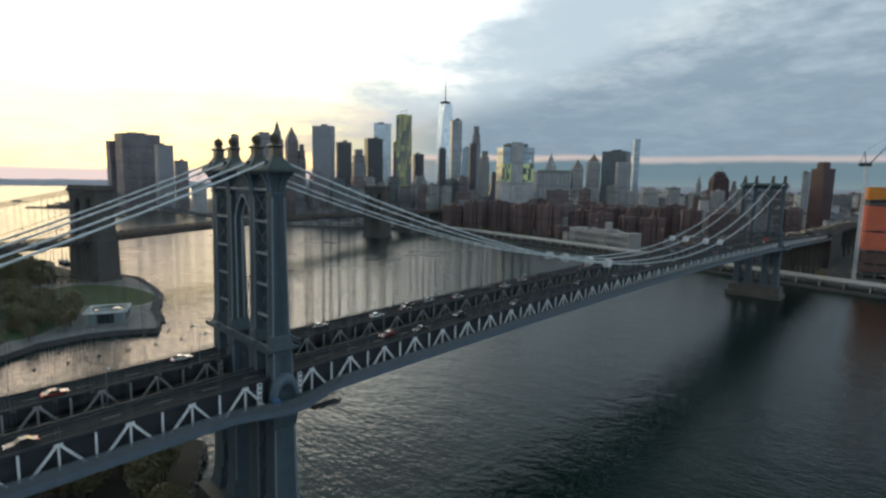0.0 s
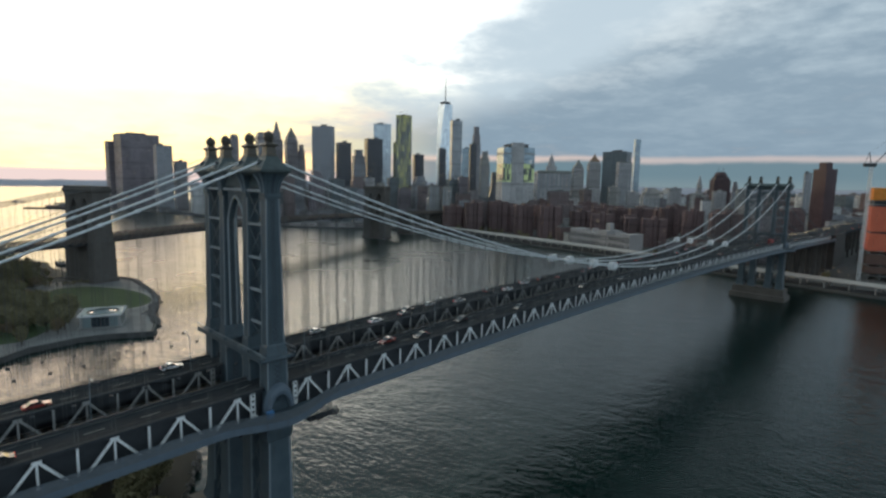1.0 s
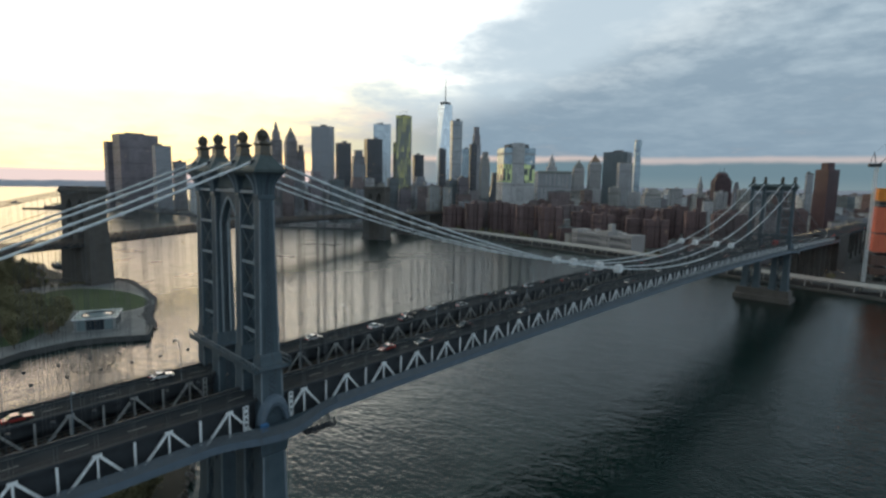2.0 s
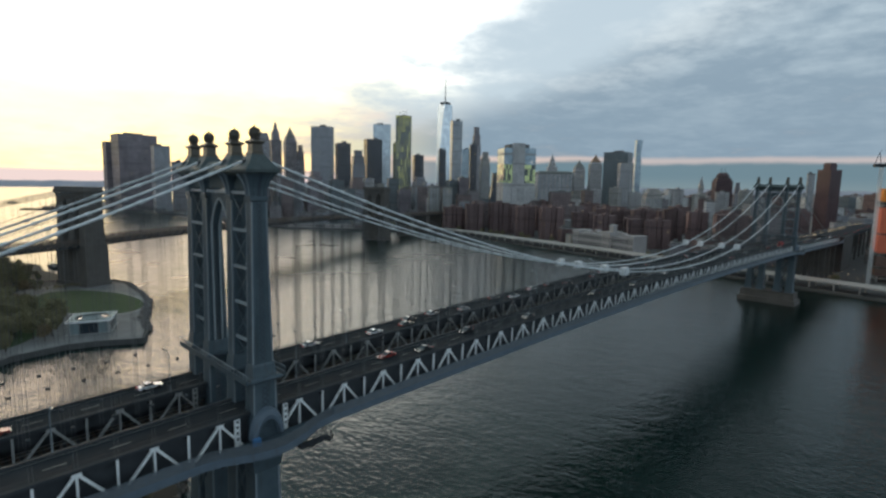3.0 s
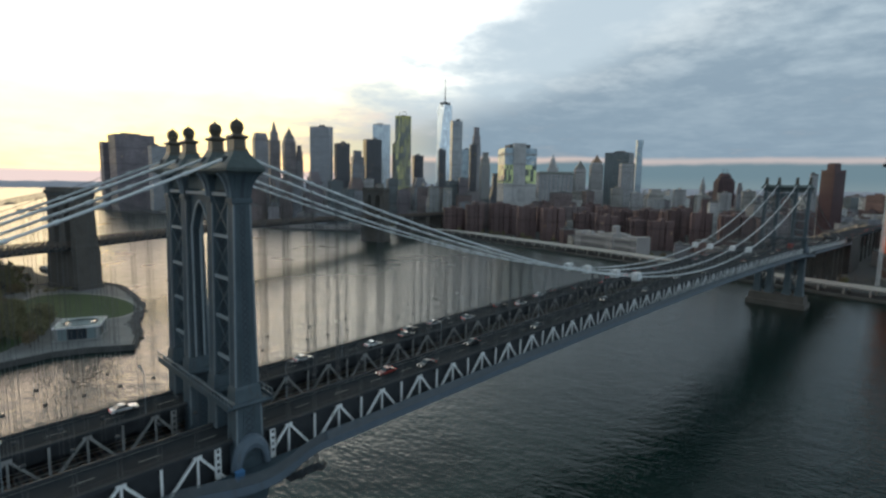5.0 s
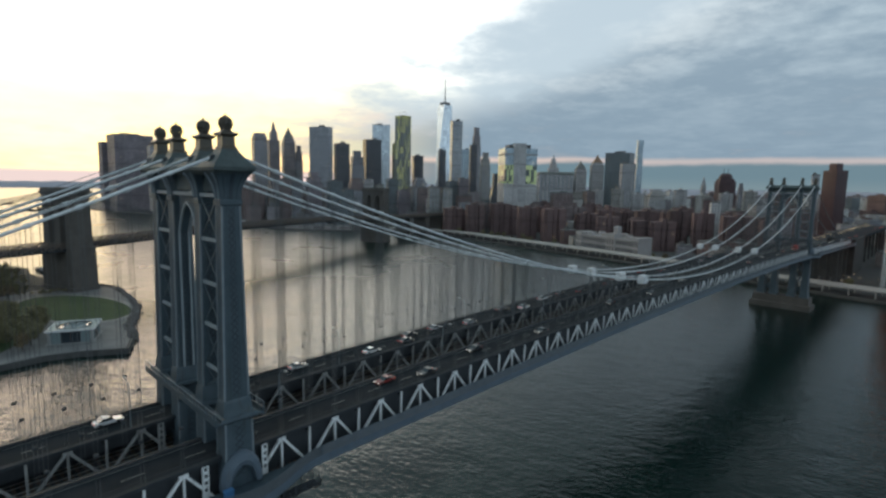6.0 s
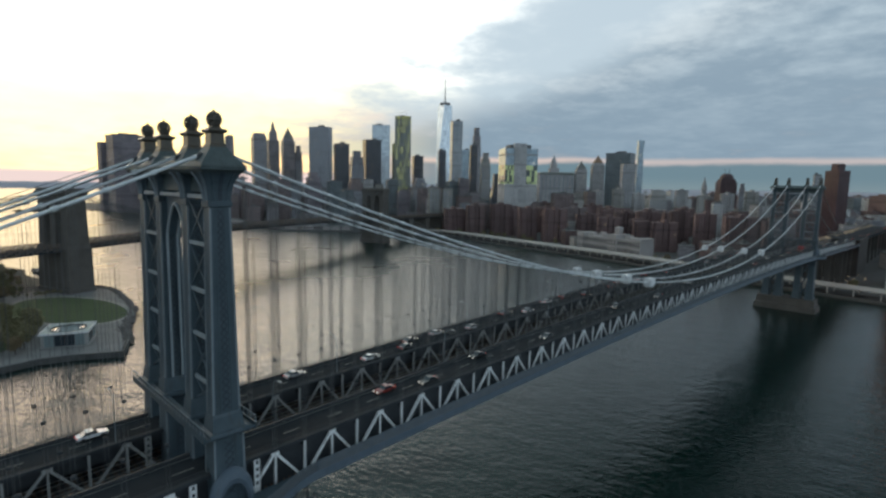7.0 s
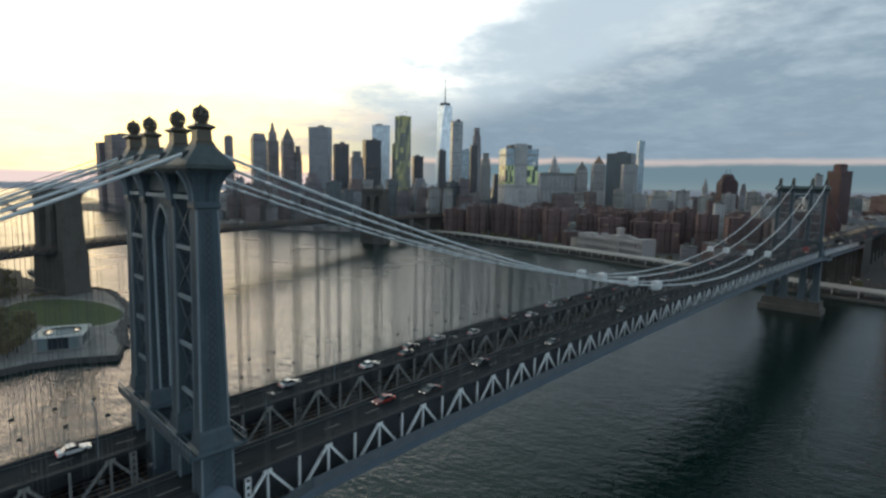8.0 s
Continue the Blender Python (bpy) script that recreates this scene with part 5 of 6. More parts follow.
def white_warehouse():
    b = thing("warehouse", "long white building with rows of tall windows by the river", "building", pose(630.3, 227.9, 2.4, 0, 0, 74), "city buildings")
    b.scale = (0.84, 0.9, 0.96)
    taken.append((630, 227, 62))
    bm = bmesh.new()
    box(bm, -50, 80, -13, 13, 0, 22)
    body = part("body", bm, M["white_wall"], b)
    for z0, z1, o in ((13.2, 14.0, 0.5), (22, 23.2, 1.0)):
        bm = bmesh.new()
        box(bm, -50 - o, 80 + o, -13 - o, 13 + o, z0, z1)
        part("cornice", bm, M["white_wall"], b)
    for u0, u1, z1 in ((-51, -38, 25.5), (66, 81, 25.5), (-4, 12, 27.5)):
        bm = bmesh.new()
        box(bm, u0, u1, -14.2, 14.2, 0, z1)
        box(bm, u0 - 0.6, u1 + 0.6, -14.8, 14.8, z1, z1 + 1.0)
        part("pavilion", bm, M["white_wall"], b)
    for u0, u1, v, z1 in ((-34, -26, 5, 26.5), (-20, -10, -3, 27.5), (18, 30, 2, 26.8), (38, 44, -4, 28.5), (50, 60, 3, 26.4)):
        bm = bmesh.new()
        box(bm, u0, u1, v - 5, v + 5, 23.2, z1)
        part("penthouse", bm, M["white_wall"], b)
    bm = bmesh.new()
    loft(bm, [rect_ring(4.2, 4.2, 28.5, 4), rect_ring(4.2, 4.2, 36, 4), rect_ring(4.8, 4.8, 36.2, 4), rect_ring(4.8, 4.8, 37, 4), rect_ring(2.5, 2.5, 39, 4)])
    part("tower", bm, M["white_wall"], b)
    for z, h in ((2.0, 9.0), (15.2, 5.4)):
        win = box_mesh("window", M["strip_black"], (-1.15, 1.15, -0.14, 0.1, 0, h))
        for i in range(26):
            for s in (-1, 1):
                u = -36 + i * 4.0
                if -6 < u < 14:
                    continue
                piece("window", win, body, u, s * 13, z)
    pil = box_mesh("pilaster", M["white_wall"], (-0.55, 0.55, -0.6, 0.6, 0, 22))
    for i in range(27):
        u = -38 + i * 4.0
        if -6 < u < 14:
            continue
        for s in (-1, 1):
            piece("pilaster", pil, body, u, s * 13, 0)
    for u0, u1 in ((-51, -38), (66, 81), (-4, 12)):
        win = box_mesh("window", M["strip_black"], (-1.0, 1.0, -0.14, 0.1, 0, 8))
        for u in (u0 + (u1 - u0) * k / 6 for k in (1, 3, 5)):
            for s in (-1, 1):
                for z in (3, 14):
                    piece("window", win, body, u, s * 14.2, z)


M["white_wall"] = worn("white rendered wall", (0.31, 0.29, 0.28), (0.42, 0.395, 0.385), 0.05, 0.8, grain=1.0, stain=(0.42, 0.41, 0.39))
white_warehouse()


def construction_tower():
    b = thing("construction_tower", "unfinished tower wrapped in orange safety netting", "building", pose(640.2, -64.9, 2.4, 0, 0, 12), "city buildings")
    taken.append((668, -62, 60))
    for k in range(21):
        bm = bmesh.new()
        box(bm, -17, 17, -17, 17, k * 4.2 + 3.6, k * 4.2 + 4.2)
        for sx in (-15, -5, 5, 15):
            for sy in (-15, -5, 5, 15):
                box(bm, sx - 0.5, sx + 0.5, sy - 0.5, sy + 0.5, k * 4.2, k * 4.2 + 3.6)
        part("floor", bm, M["concrete"], b)
    bm = bmesh.new()
    box(bm, -16, 16, -16, 16, 34, 92)
    part("frame_core", bm, M["steel_dark"], b)
    for z0, z1, m in ((6.5, 14, "net_brown"), (15.5, 26.5, "net_brown"), (29, 47, "orange"), (48.3, 73.5, "orange"), (79.5, 92, "amber")):
        for ang in (0, 90, 180, 270):
            bm = bmesh.new()
            for i in range(8):
                u = -17.4 + 4.35 * i
                sag = 0.7 * ((i * 7 + ang) % 5) / 5
                box(bm, u + 0.05, u + 4.3, -17.6 - 0.35 * (i % 2), -17.3, z0 + sag, z1 - 0.5 * sag)
            ob = part("net_panel", bm, M[m], b, "brown debris netting" if m == "net_brown" else "orange safety netting")
            ob.matrix_basis = pose(0, 0, 0, 0, 0, ang)
    return b


M["net_brown"] = worn("brown debris netting", (0.12, 0.07, 0.055), (0.2, 0.12, 0.095), 0.12, 0.85, grain=1.0)
M["amber"] = worn("amber screens", (0.7, 0.22, 0.03), (0.85, 0.32, 0.05), 0.2, 0.7, grain=1.0, stain=(0.4, 0.12, 0.03))
construction_tower()


def tower_crane(x, y, h, yaw):
    c = thing("tower_crane", "white lattice tower crane with a raised jib", "crane", pose(x, y, 2.4, 0, 0, yaw))
    bm = bmesh.new()
    s = 1.1
    for sx in (-s, s):
        for sy in (-s, s):
            bar(bm, (sx, sy, 0), (sx, sy, h), 0.3)
    for k in range(int(h / 2.6)):
        z = k * 2.6
        for p, q in (((-s, -s), (s, -s)), ((s, -s), (s, s)), ((s, s), (-s, s)), ((-s, s), (-s, -s))):
            bar(bm, (*p, z), (*q, z + 2.6), 0.16)
            bar(bm, (*p, z), (*q, z), 0.14)
    part("mast", bm, M["white"], c)
    bm = bmesh.new()
    box(bm, -6.5, 3.2, -1.8, 1.8, h, h + 3.2)
    part("machine_deck", bm, M["steel_dark"], c)
    bm = bmesh.new()
    bar(bm, (2.5, -0.7, h + 3), (34, -0.3, h + 44), 0.35)
    bar(bm, (2.5, 0.7, h + 3), (34, 0.3, h + 44), 0.35)
    bar(bm, (-1, 0, h + 3), (-3, 0, h + 14), 0.5)
    bar(bm, (-6, 0, h + 3), (-3, 0, h + 14), 0.35)
    bar(bm, (-3, 0, h + 14), (34, 0, h + 44), 0.12)
    part("jib", bm, M["steel_dark"], c)


tower_crane(606.2, -48.5, 112, -60)

# elevated riverside highway
M["road_pale"] = worn("pale worn concrete road", (0.34, 0.31, 0.285), (0.47, 0.44, 0.4), 0.08, 0.85, grain=0.8)
bm = bmesh.new()
line = [(513.8, -202.2), (543.8, -14.4), (558.7, 57.2), (571.7, 122.2), (586.8, 192.5), (600.9, 283), (615.8, 397.9), (631.9, 488.2), (634.9, 547), (612.4, 618.5), (556.4, 698.1)]
for (xa, ya), (xb, yb) in zip(line, line[1:]):
    d = Vector((xb - xa, yb - ya)).normalized()
    n = Vector((-d.y, d.x)) * 11
    q = [(xa - n.x, ya - n.y), (xb - n.x, yb - n.y), (xb + n.x, yb + n.y), (xa + n.x, ya + n.y)]
    slab(bm, q, 8.5, 9.6)
    k = int(Vector((xb - xa, yb - ya)).length / 18)
    for i in range(k):
        px, py = xa + (xb - xa) * i / k, ya + (yb - ya) * i / k
        for s in (-0.7, 0.7):
            box(bm, px + n.x * s - 0.6, px + n.x * s + 0.6, py + n.y * s - 0.6, py + n.y * s + 0.6, 2.4, 8.5)
tagged(part("elevated_road", bm, M["road_pale"]), "pale elevated highway along the river wall", "road", kind="structure")

# ---- ordinary city blocks ----


SPREAD = bmesh.new()
SPREAD_STYLES = ["redbrick", "darkbrick", "grey", "stone", "beige", "limestone", "white", "darkgrid"]


def spread(x, y, w, d, h, yaw, style):
    """One of the many small far buildings, joined into one mesh."""
    m = pose(x, y, 2.4, 0, 0, yaw)
    for vs, slot in ((box(SPREAD, -w / 2, w / 2, -d / 2, d / 2, 0, h, m), SPREAD_STYLES.index(style)), (box(SPREAD, -w / 5, w / 8, -d / 6, d / 5, h, h + 4, m), 0)):
        for f in vs[0].link_faces[:] + vs[7].link_faces[:]:
            f.material_index = slot


def infill(x, y, w, d, h, yaw, style):
    b = thing("apartment_building" if h < 45 else "office_building", LABELS[style] if h > 45 else {"redbrick": "red brick tenement with a flat roof", "darkbrick": "brown brick loft building with a flat roof"}.get(style, "grey low-rise city building with a flat roof"), "building", pose(x, y, 2.4, 0, 0, yaw), "city buildings")
    bm = bmesh.new()
    box(bm, -w / 2, w / 2, -d / 2, d / 2, 0, h)
    part("body", bm, F[style], b)
    bm = bmesh.new()
    box(bm, -w / 2 - 0.3, w / 2 + 0.3, -d / 2 - 0.3, d / 2 + 0.3, h, h + 0.9)
    u, v = random.uniform(-0.2, 0.2) * w, random.uniform(-0.2, 0.2) * d
    box(bm, u - w * 0.13, u + w * 0.13, v - d * 0.15, v + d * 0.15, h + 0.9, h + 4.5)
    part("roof", bm, M["roof"], b)


rng = random.Random(7)
count = 0
for ring, (r0, r1, n) in enumerate(((640, 1000, 120), (1000, 1500, 120), (1500, 2400, 330), (2400, 4400, 420))):
    made = 0
    for attempt in range(n * 12):
        if made >= n:
            break
        a, r = radians(rng.uniform(-4, 66)), rng.uniform(r0, r1)
        x, y = -40 + r * math.cos(a), -100 + r * math.sin(a)
        if not inside(x, y, MANHATTAN) or not inside(x - 66, y - 24, MANHATTAN) or abs(y) < 32 and x < 1040:
            continue
        w, d = rng.uniform(16, 34), rng.uniform(14, 26)
        if ring > 1:
            w, d = w * 1.5, d * 1.5
        if any((x - p) ** 2 + (y - q) ** 2 < (s + w * 0.6) ** 2 for p, q, s in taken):
            continue
        downtown = math.degrees(a) > 36
        h = rng.uniform(14, 26) if ring == 0 else rng.uniform(16, 34)
        if rng.random() < (0.4 if downtown else 0.12):
            h = rng.uniform(40, 80)
        if ring == 3:
            h = rng.uniform(18, 60)
        style = rng.choice(("redbrick", "redbrick", "darkbrick", "darkbrick", "grey", "stone", "beige", "limestone", "white") if not downtown else ("grey", "grey", "stone", "darkbrick", "beige", "limestone", "darkgrid"))
        (infill if ring < 2 else spread)(x, y, w, d, h, rng.choice((-20, -35, 25, 55)), style)
        taken.append((x, y, w * 0.6))
        made += 1
# crowded lower blocks under the tall towers
dt = random.Random(17)
made = 0
for attempt in range(2600):
    if made >= 110:
        break
    u, k = dt.uniform(0.0, 1.0), dt.uniform(0.0, 1.0)
    x, y = 455 + 420 * u + 170 * k, 1130 - 470 * u + 230 * k
    w, d = dt.uniform(15, 30), dt.uniform(14, 24)
    if not inside(x - 24, y - 24, MANHATTAN) or any((x - p) ** 2 + (y - q) ** 2 < (0.55 * q_r + w * 0.55) ** 2 for p, q, q_r in taken):
        continue
    infill(x, y, w, d, dt.choice((22, 30, 38, 46, 55, 64, 75, 88)) * dt.uniform(0.8, 1.15), dt.choice((-12, -20, -28, -35, 20)), dt.choice(("darkbrick", "darkbrick", "stone", "grey", "brown", "redbrick", "darkgrid", "olive", "limestone")))
    taken.append((x, y, w * 0.6))
    made += 1
# low roofs out to the horizon
fr = random.Random(29)
for k in range(900):
    a, rr_ = radians(fr.uniform(-6, 34)), 1500 + 3050 * fr.random() ** 0.8
    x, y = -40 + rr_ * math.cos(a), -100 + rr_ * math.sin(a)
    if inside(x, y, MANHATTAN) and not any((x - p) ** 2 + (y - q) ** 2 < (q_r + 8) ** 2 for p, q, q_r in taken[:110]):
        spread(x, y, fr.uniform(18, 46), fr.uniform(14, 34), fr.choice((14, 18, 22, 26, 34, 48, 62)) * fr.uniform(0.8, 1.2), fr.choice((-20, -35, 25, 55)), fr.choice(SPREAD_STYLES))
far_city = part("far_buildings", SPREAD, F[SPREAD_STYLES[0]])
for style in SPREAD_STYLES[1:]:
    far_city.data.materials.append(F[style])
tagged(far_city, "many small far buildings of the city", "buildings", kind="stuff")

# ---- the riverside park ----


def oval(cx, cy, rx, ry, yaw, n=40, wob=0.0):
    c, s_ = math.cos(radians(yaw)), math.sin(radians(yaw))
    out = []
    for i in range(n):
        a = 2 * math.pi * i / n
        k = 1 + wob * noise.noise((math.cos(a) * 2, math.sin(a) * 2, cx * 0.1))
        x, y = rx * k * math.cos(a), ry * k * math.sin(a)
        out.append((cx + c * x - s_ * y, cy + s_ * x + c * y))
    return out


def flat_patch(name, outline, z0, z1, mat, label, category):
    bm = bmesh.new()
    slab(bm, outline, z0, z1)
    return tagged(part(name, bm, M[mat]), label, category, kind="structure")


flat_patch("pavement", [(-13, 220), (8, 224.6), (22, 221), (40.5, 211.5), (47.5, 230), (51.5, 249.5), (52.5, 260), (63.5, 290), (72.5, 318.5), (76.5, 347), (77.5, 392), (72, 408), (58, 417), (30.3, 415.5), (1.2, 401.5), (5.2, 293.8), (-11.9, 256.7), (-34.9, 220.7), (-30, 208)], 2.2, 2.32, "path", "pale park paving along the shore", "pavement")
flat_patch("pavement", oval(40, 334, 30.5, 58, 13, 48, 0.05), 2.32, 2.37, "path_light", "pale curved path round the lawn", "path")
flat_patch("grass", oval(40, 334, 27, 54, 13, 48, 0.05), 2.32, 2.45, "grass", "oval mown lawn ringed by a path", "lawn")
flat_patch("grass", oval(-6.7, 293.9, 24, 60, -18, 40, 0.1), 2.32, 2.4, "grass", "rough grass under the park trees", "lawn")

flat_patch("ground", [(-67.7, 398.3), (11.1, 396.2), (45.8, 421.7), (49, 458.7), (40.2, 507.6), (43.4, 546.4), (26.9, 590.4), (-3, 625.7), (-71.8, 628.3)], -3, 2.25, "soil", "dark wooded shore behind the stone bridge", "ground")

M["wet_wall"] = worn("stained sea wall concrete", (0.05, 0.05, 0.05), (0.11, 0.108, 0.105), 0.2, 0.85, grain=1.5, stain=(0.05, 0.05, 0.048))
# low sea wall with a coping
wall_line = [(-83.3, 157.4), (-49.2, 191.4), (-14.9, 219), (8, 223), (22, 219.5), (41, 209.5), (49, 229.7)]
for (xa, ya), (xb, yb) in zip(wall_line, wall_line[1:]):
    d = Vector((xb - xa, yb - ya))
    n = Vector((-d.y, d.x)).normalized() * 0.5
    bm = bmesh.new()
    slab(bm, [(xa - n.x, ya - n.y), (xb - n.x, yb - n.y), (xb + n.x, yb + n.y), (xa + n.x, ya + n.y)], -2, 3.1)
    tagged(part("sea_wall", bm, M["wet_wall"]), "stained grey concrete sea wall with a flat coping", "wall", kind="structure")


M["shore_stone"] = worn("grey shore stones", (0.11, 0.1, 0.095), (0.22, 0.2, 0.185), 0.4, 0.85, grain=1.5, stain=(0.06, 0.055, 0.05))


def riprap():
    """Loose stones along the park's edge, one heap."""
    r = random.Random(3)
    bm = bmesh.new()
    edge = [(49, 229.7), (53.5, 249), (54.5, 259), (66, 289), (75, 318), (79, 347), (82, 395), (76, 413), (65, 426), (19.9, 444.9)]
    under = [(-8.5, -31.2), (-7.4, 18.2), (-5.6, 26.1), (-1.8, 35), (8.7, 53.7), (2.4, 72.5), (-32.5, 92.6), (-77.6, 117.8), (-83.3, 157.4)]
    for line in (edge, under):
        for (xa, ya), (xb, yb) in zip(line, line[1:]):
            length = math.hypot(xb - xa, yb - ya)
            for k in range(int(length * (6.5 if line is edge else 1.6))):
                t, off = r.random(), r.gauss(0.2, 1.6) if line is edge else r.gauss(0.0, 0.7)
                nx, ny = (yb - ya) / length, -(xb - xa) / length
                sz = r.uniform(0.35, 0.95) * (1.0 if line is edge else 0.75)
                m = Matrix.Translation((xa + (xb - xa) * t + nx * off, ya + (yb - ya) * t + ny * off, max(-0.3, 2.3 - max(0, off) * 0.7))) @ Euler((r.uniform(0, 6), r.uniform(0, 6), r.uniform(0, 6))).to_matrix().to_4x4() @ Matrix.Diagonal((sz, sz * r.uniform(0.6, 1), sz * 0.6, 1))
                bmesh.ops.create_icosphere(bm, subdivisions=1, radius=1, matrix=m) if k % 9 == 0 and len(bm.verts) < 4000 else box(bm, -0.8, 0.8, -0.7, 0.7, -0.7, 0.7, m)
    tagged(part("riprap", bm, M["shore_stone"]), "heap of loose dark stones along the shore", "rocks", kind="stuff")


riprap()


def carousel_pavilion():
    p = thing("carousel_pavilion", "square glass pavilion with a white roof and a round skylight", "pavilion", pose(25.6, 249.8, 2.32, 0, 0, -22) @ Matrix.Diagonal((1, 1, 0.87, 1)))
    a = 10.4
    bm = bmesh.new()
    box(bm, -a - 1, a + 1, -a - 1, a + 1, 0, 0.35)
    part("plinth", bm, M["concrete"], p)
    # roof with a round opening
    bm = bmesh.new()
    n = 32
    outer, inner = [], []
    for i in range(n):
        t = 2 * math.pi * (i + 0.5) / n
        c, s_ = math.cos(t), math.sin(t)
        k = (a + 0.6) / max(abs(c), abs(s_))
        outer.append((c * k, s_ * k))
        inner.append((c * 8.0, s_ * 8.0))
    for z0, z1 in ((7.6, 8.6),):
        for i in range(n):
            j = (i + 1) % n
            slab(bm, [inner[i], outer[i], outer[j], inner[j]], z0, z1)
    bmesh.ops.remove_doubles(bm, verts=bm.verts[:], dist=0.001)
    part("roof", bm, M["pavilion_roof"], p)
    for ang in (0, 90, 180, 270):
        bm = bmesh.new()
        box(bm, -a - 0.75, a + 0.45, -a - 0.75, -a - 0.45, 7.9, 8.9)
        edge = part("fascia", bm, M["white"], p, "white roof edge")
        edge.matrix_basis = pose(0, 0, 0, 0, 0, ang)
    bm = bmesh.new()
    loft(bm, [circle_ring(8.0, 8.0, 32), circle_ring(7.7, 8.5, 32), circle_ring(5.5, 9.0, 32), circle_ring(2.0, 9.3, 32)])
    part("skylight", bm, M["pale_glass"], p)
    bm = bmesh.new()
    loft(bm, [circle_ring(8.5, 8.5, 32), circle_ring(8.5, 8.85, 32), circle_ring(7.5, 8.85, 32), circle_ring(7.5, 8.5, 32)])
    part("skylight_kerb", bm, M["steel_dark"], p, "dark ring round the skylight")
    for sx in (-1, 1):
        for sy in (-1, 1):
            bm = bmesh.new()
            box(bm, sx * (a - 0.7) - 0.7, sx * (a - 0.7) + 0.7, sy * (a - 0.7) - 0.7, sy * (a - 0.7) + 0.7, 0.35, 7.6)
            part("corner_pillar", bm, M["concrete"], p)
    for ang in (0, 90, 180, 270):
        for k in range(4):
            bm = bmesh.new()
            u = -9.0 + 4.5 * k
            box(bm, u + 0.08, u + 4.42, -a + 0.3, -a + 0.36, 0.4, 7.5)
            ob = part("pane", bm, M["glass"] if k in (1, 2) else M["pale_glass"], p)
            ob.matrix_basis = pose(0, 0, 0, 0, 0, ang)
    bm = bmesh.new()
    loft(bm, [circle_ring(7.5, 0.4, 20), circle_ring(7.5, 1.0, 20), circle_ring(5.6, 1.1, 20), circle_ring(5.6, 4.6, 20), circle_ring(7.6, 4.8, 20), circle_ring(7.6, 6.0, 20), circle_ring(1.0, 7.2, 20)])
    part("carousel", bm, M["carousel_red"], p, "dark red merry-go-round drum")


M["pavilion_roof"] = worn("greenish grey roof", (0.23, 0.29, 0.28), (0.32, 0.38, 0.37), 0.3, 0.5)
M["pale_glass"] = plain("pale blue glazing", (0.2, 0.25, 0.26), 0.12)
M["carousel_red"] = worn("painted wood", (0.12, 0.05, 0.04), (0.2, 0.12, 0.07), 0.8, 0.6)
carousel_pavilion()


def leaf_crown(seed, r, h0, h1):
    """A crown of many small leaf clumps on a few lobes, with gaps."""
    rr = random.Random(seed)
    v, f = [], []
    lobes = [(rr.uniform(-0.5, 0.5) * r, rr.uniform(-0.5, 0.5) * r, h0 + (h1 - h0) * rr.uniform(0.25, 0.8), r * rr.uniform(0.4, 0.62)) for _ in range(9)]
    for k in range(1500):
        cx, cy, cz, cr = rr.choice(lobes)
        d = Vector((rr.gauss(0, 1), rr.gauss(0, 1), rr.gauss(0, 1))).normalized() * cr * rr.uniform(0.65, 1.08)
        p = Vector((cx, cy, cz)) + d
        if p.z < h0 - 0.5:
            continue
        a = Vector((rr.gauss(0, 1), rr.gauss(0, 1), rr.gauss(0, 0.7))).normalized() * rr.uniform(0.22, 0.5)
        b = a.cross(Vector((rr.gauss(0, 1), rr.gauss(0, 1), rr.gauss(0, 1)))).normalized() * rr.uniform(0.18, 0.4)
        i = len(v)
        v += [p - a, p + b, p + a, p - b]
        f.append((i, i + 1, i + 2, i + 3))
    me = bpy.data.meshes.new("crown")
    me.from_pydata(v, [], f)
    return me


def tree(seed, height, spread_r, mat):
    rr = random.Random(seed)
    t = thing("tree", "broad park tree with thinning olive-brown leaves", "tree", group="park trees")
    bm = bmesh.new()
    lean = (rr.uniform(-0.4, 0.4), rr.uniform(-0.4, 0.4))
    tube(bm, [(0, 0, -0.3), (lean[0] * 0.3, lean[1] * 0.3, height * 0.2), (lean[0], lean[1], height * 0.45), (lean[0] * 1.5, lean[1] * 1.5, height * 0.8)], 0.22, 7)
    for vtx in bm.verts:
        k = 1.35 - 0.9 * max(0, vtx.co.z) / height
        c = Vector((lean[0], lean[1])) * min(1.5, max(0, vtx.co.z) / height * 2)
        vtx.co.x, vtx.co.y = c.x + (vtx.co.x - c.x) * k, c.y + (vtx.co.y - c.y) * k
    for i in range(6):
        a = rr.uniform(0, 6.28)
        z = height * rr.uniform(0.3, 0.5)
        bar(bm, (lean[0] * 0.8, lean[1] * 0.8, z), (math.cos(a) * spread_r * 0.7, math.sin(a) * spread_r * 0.7, z + height * 0.28), 0.16)
    part("trunk", bm, M["bark"], t)
    me = leaf_crown(seed, spread_r, height * 0.3, height)
    me.materials.append(M[mat])
    cr = new("crown", me)
    cr.parent = t
    return t


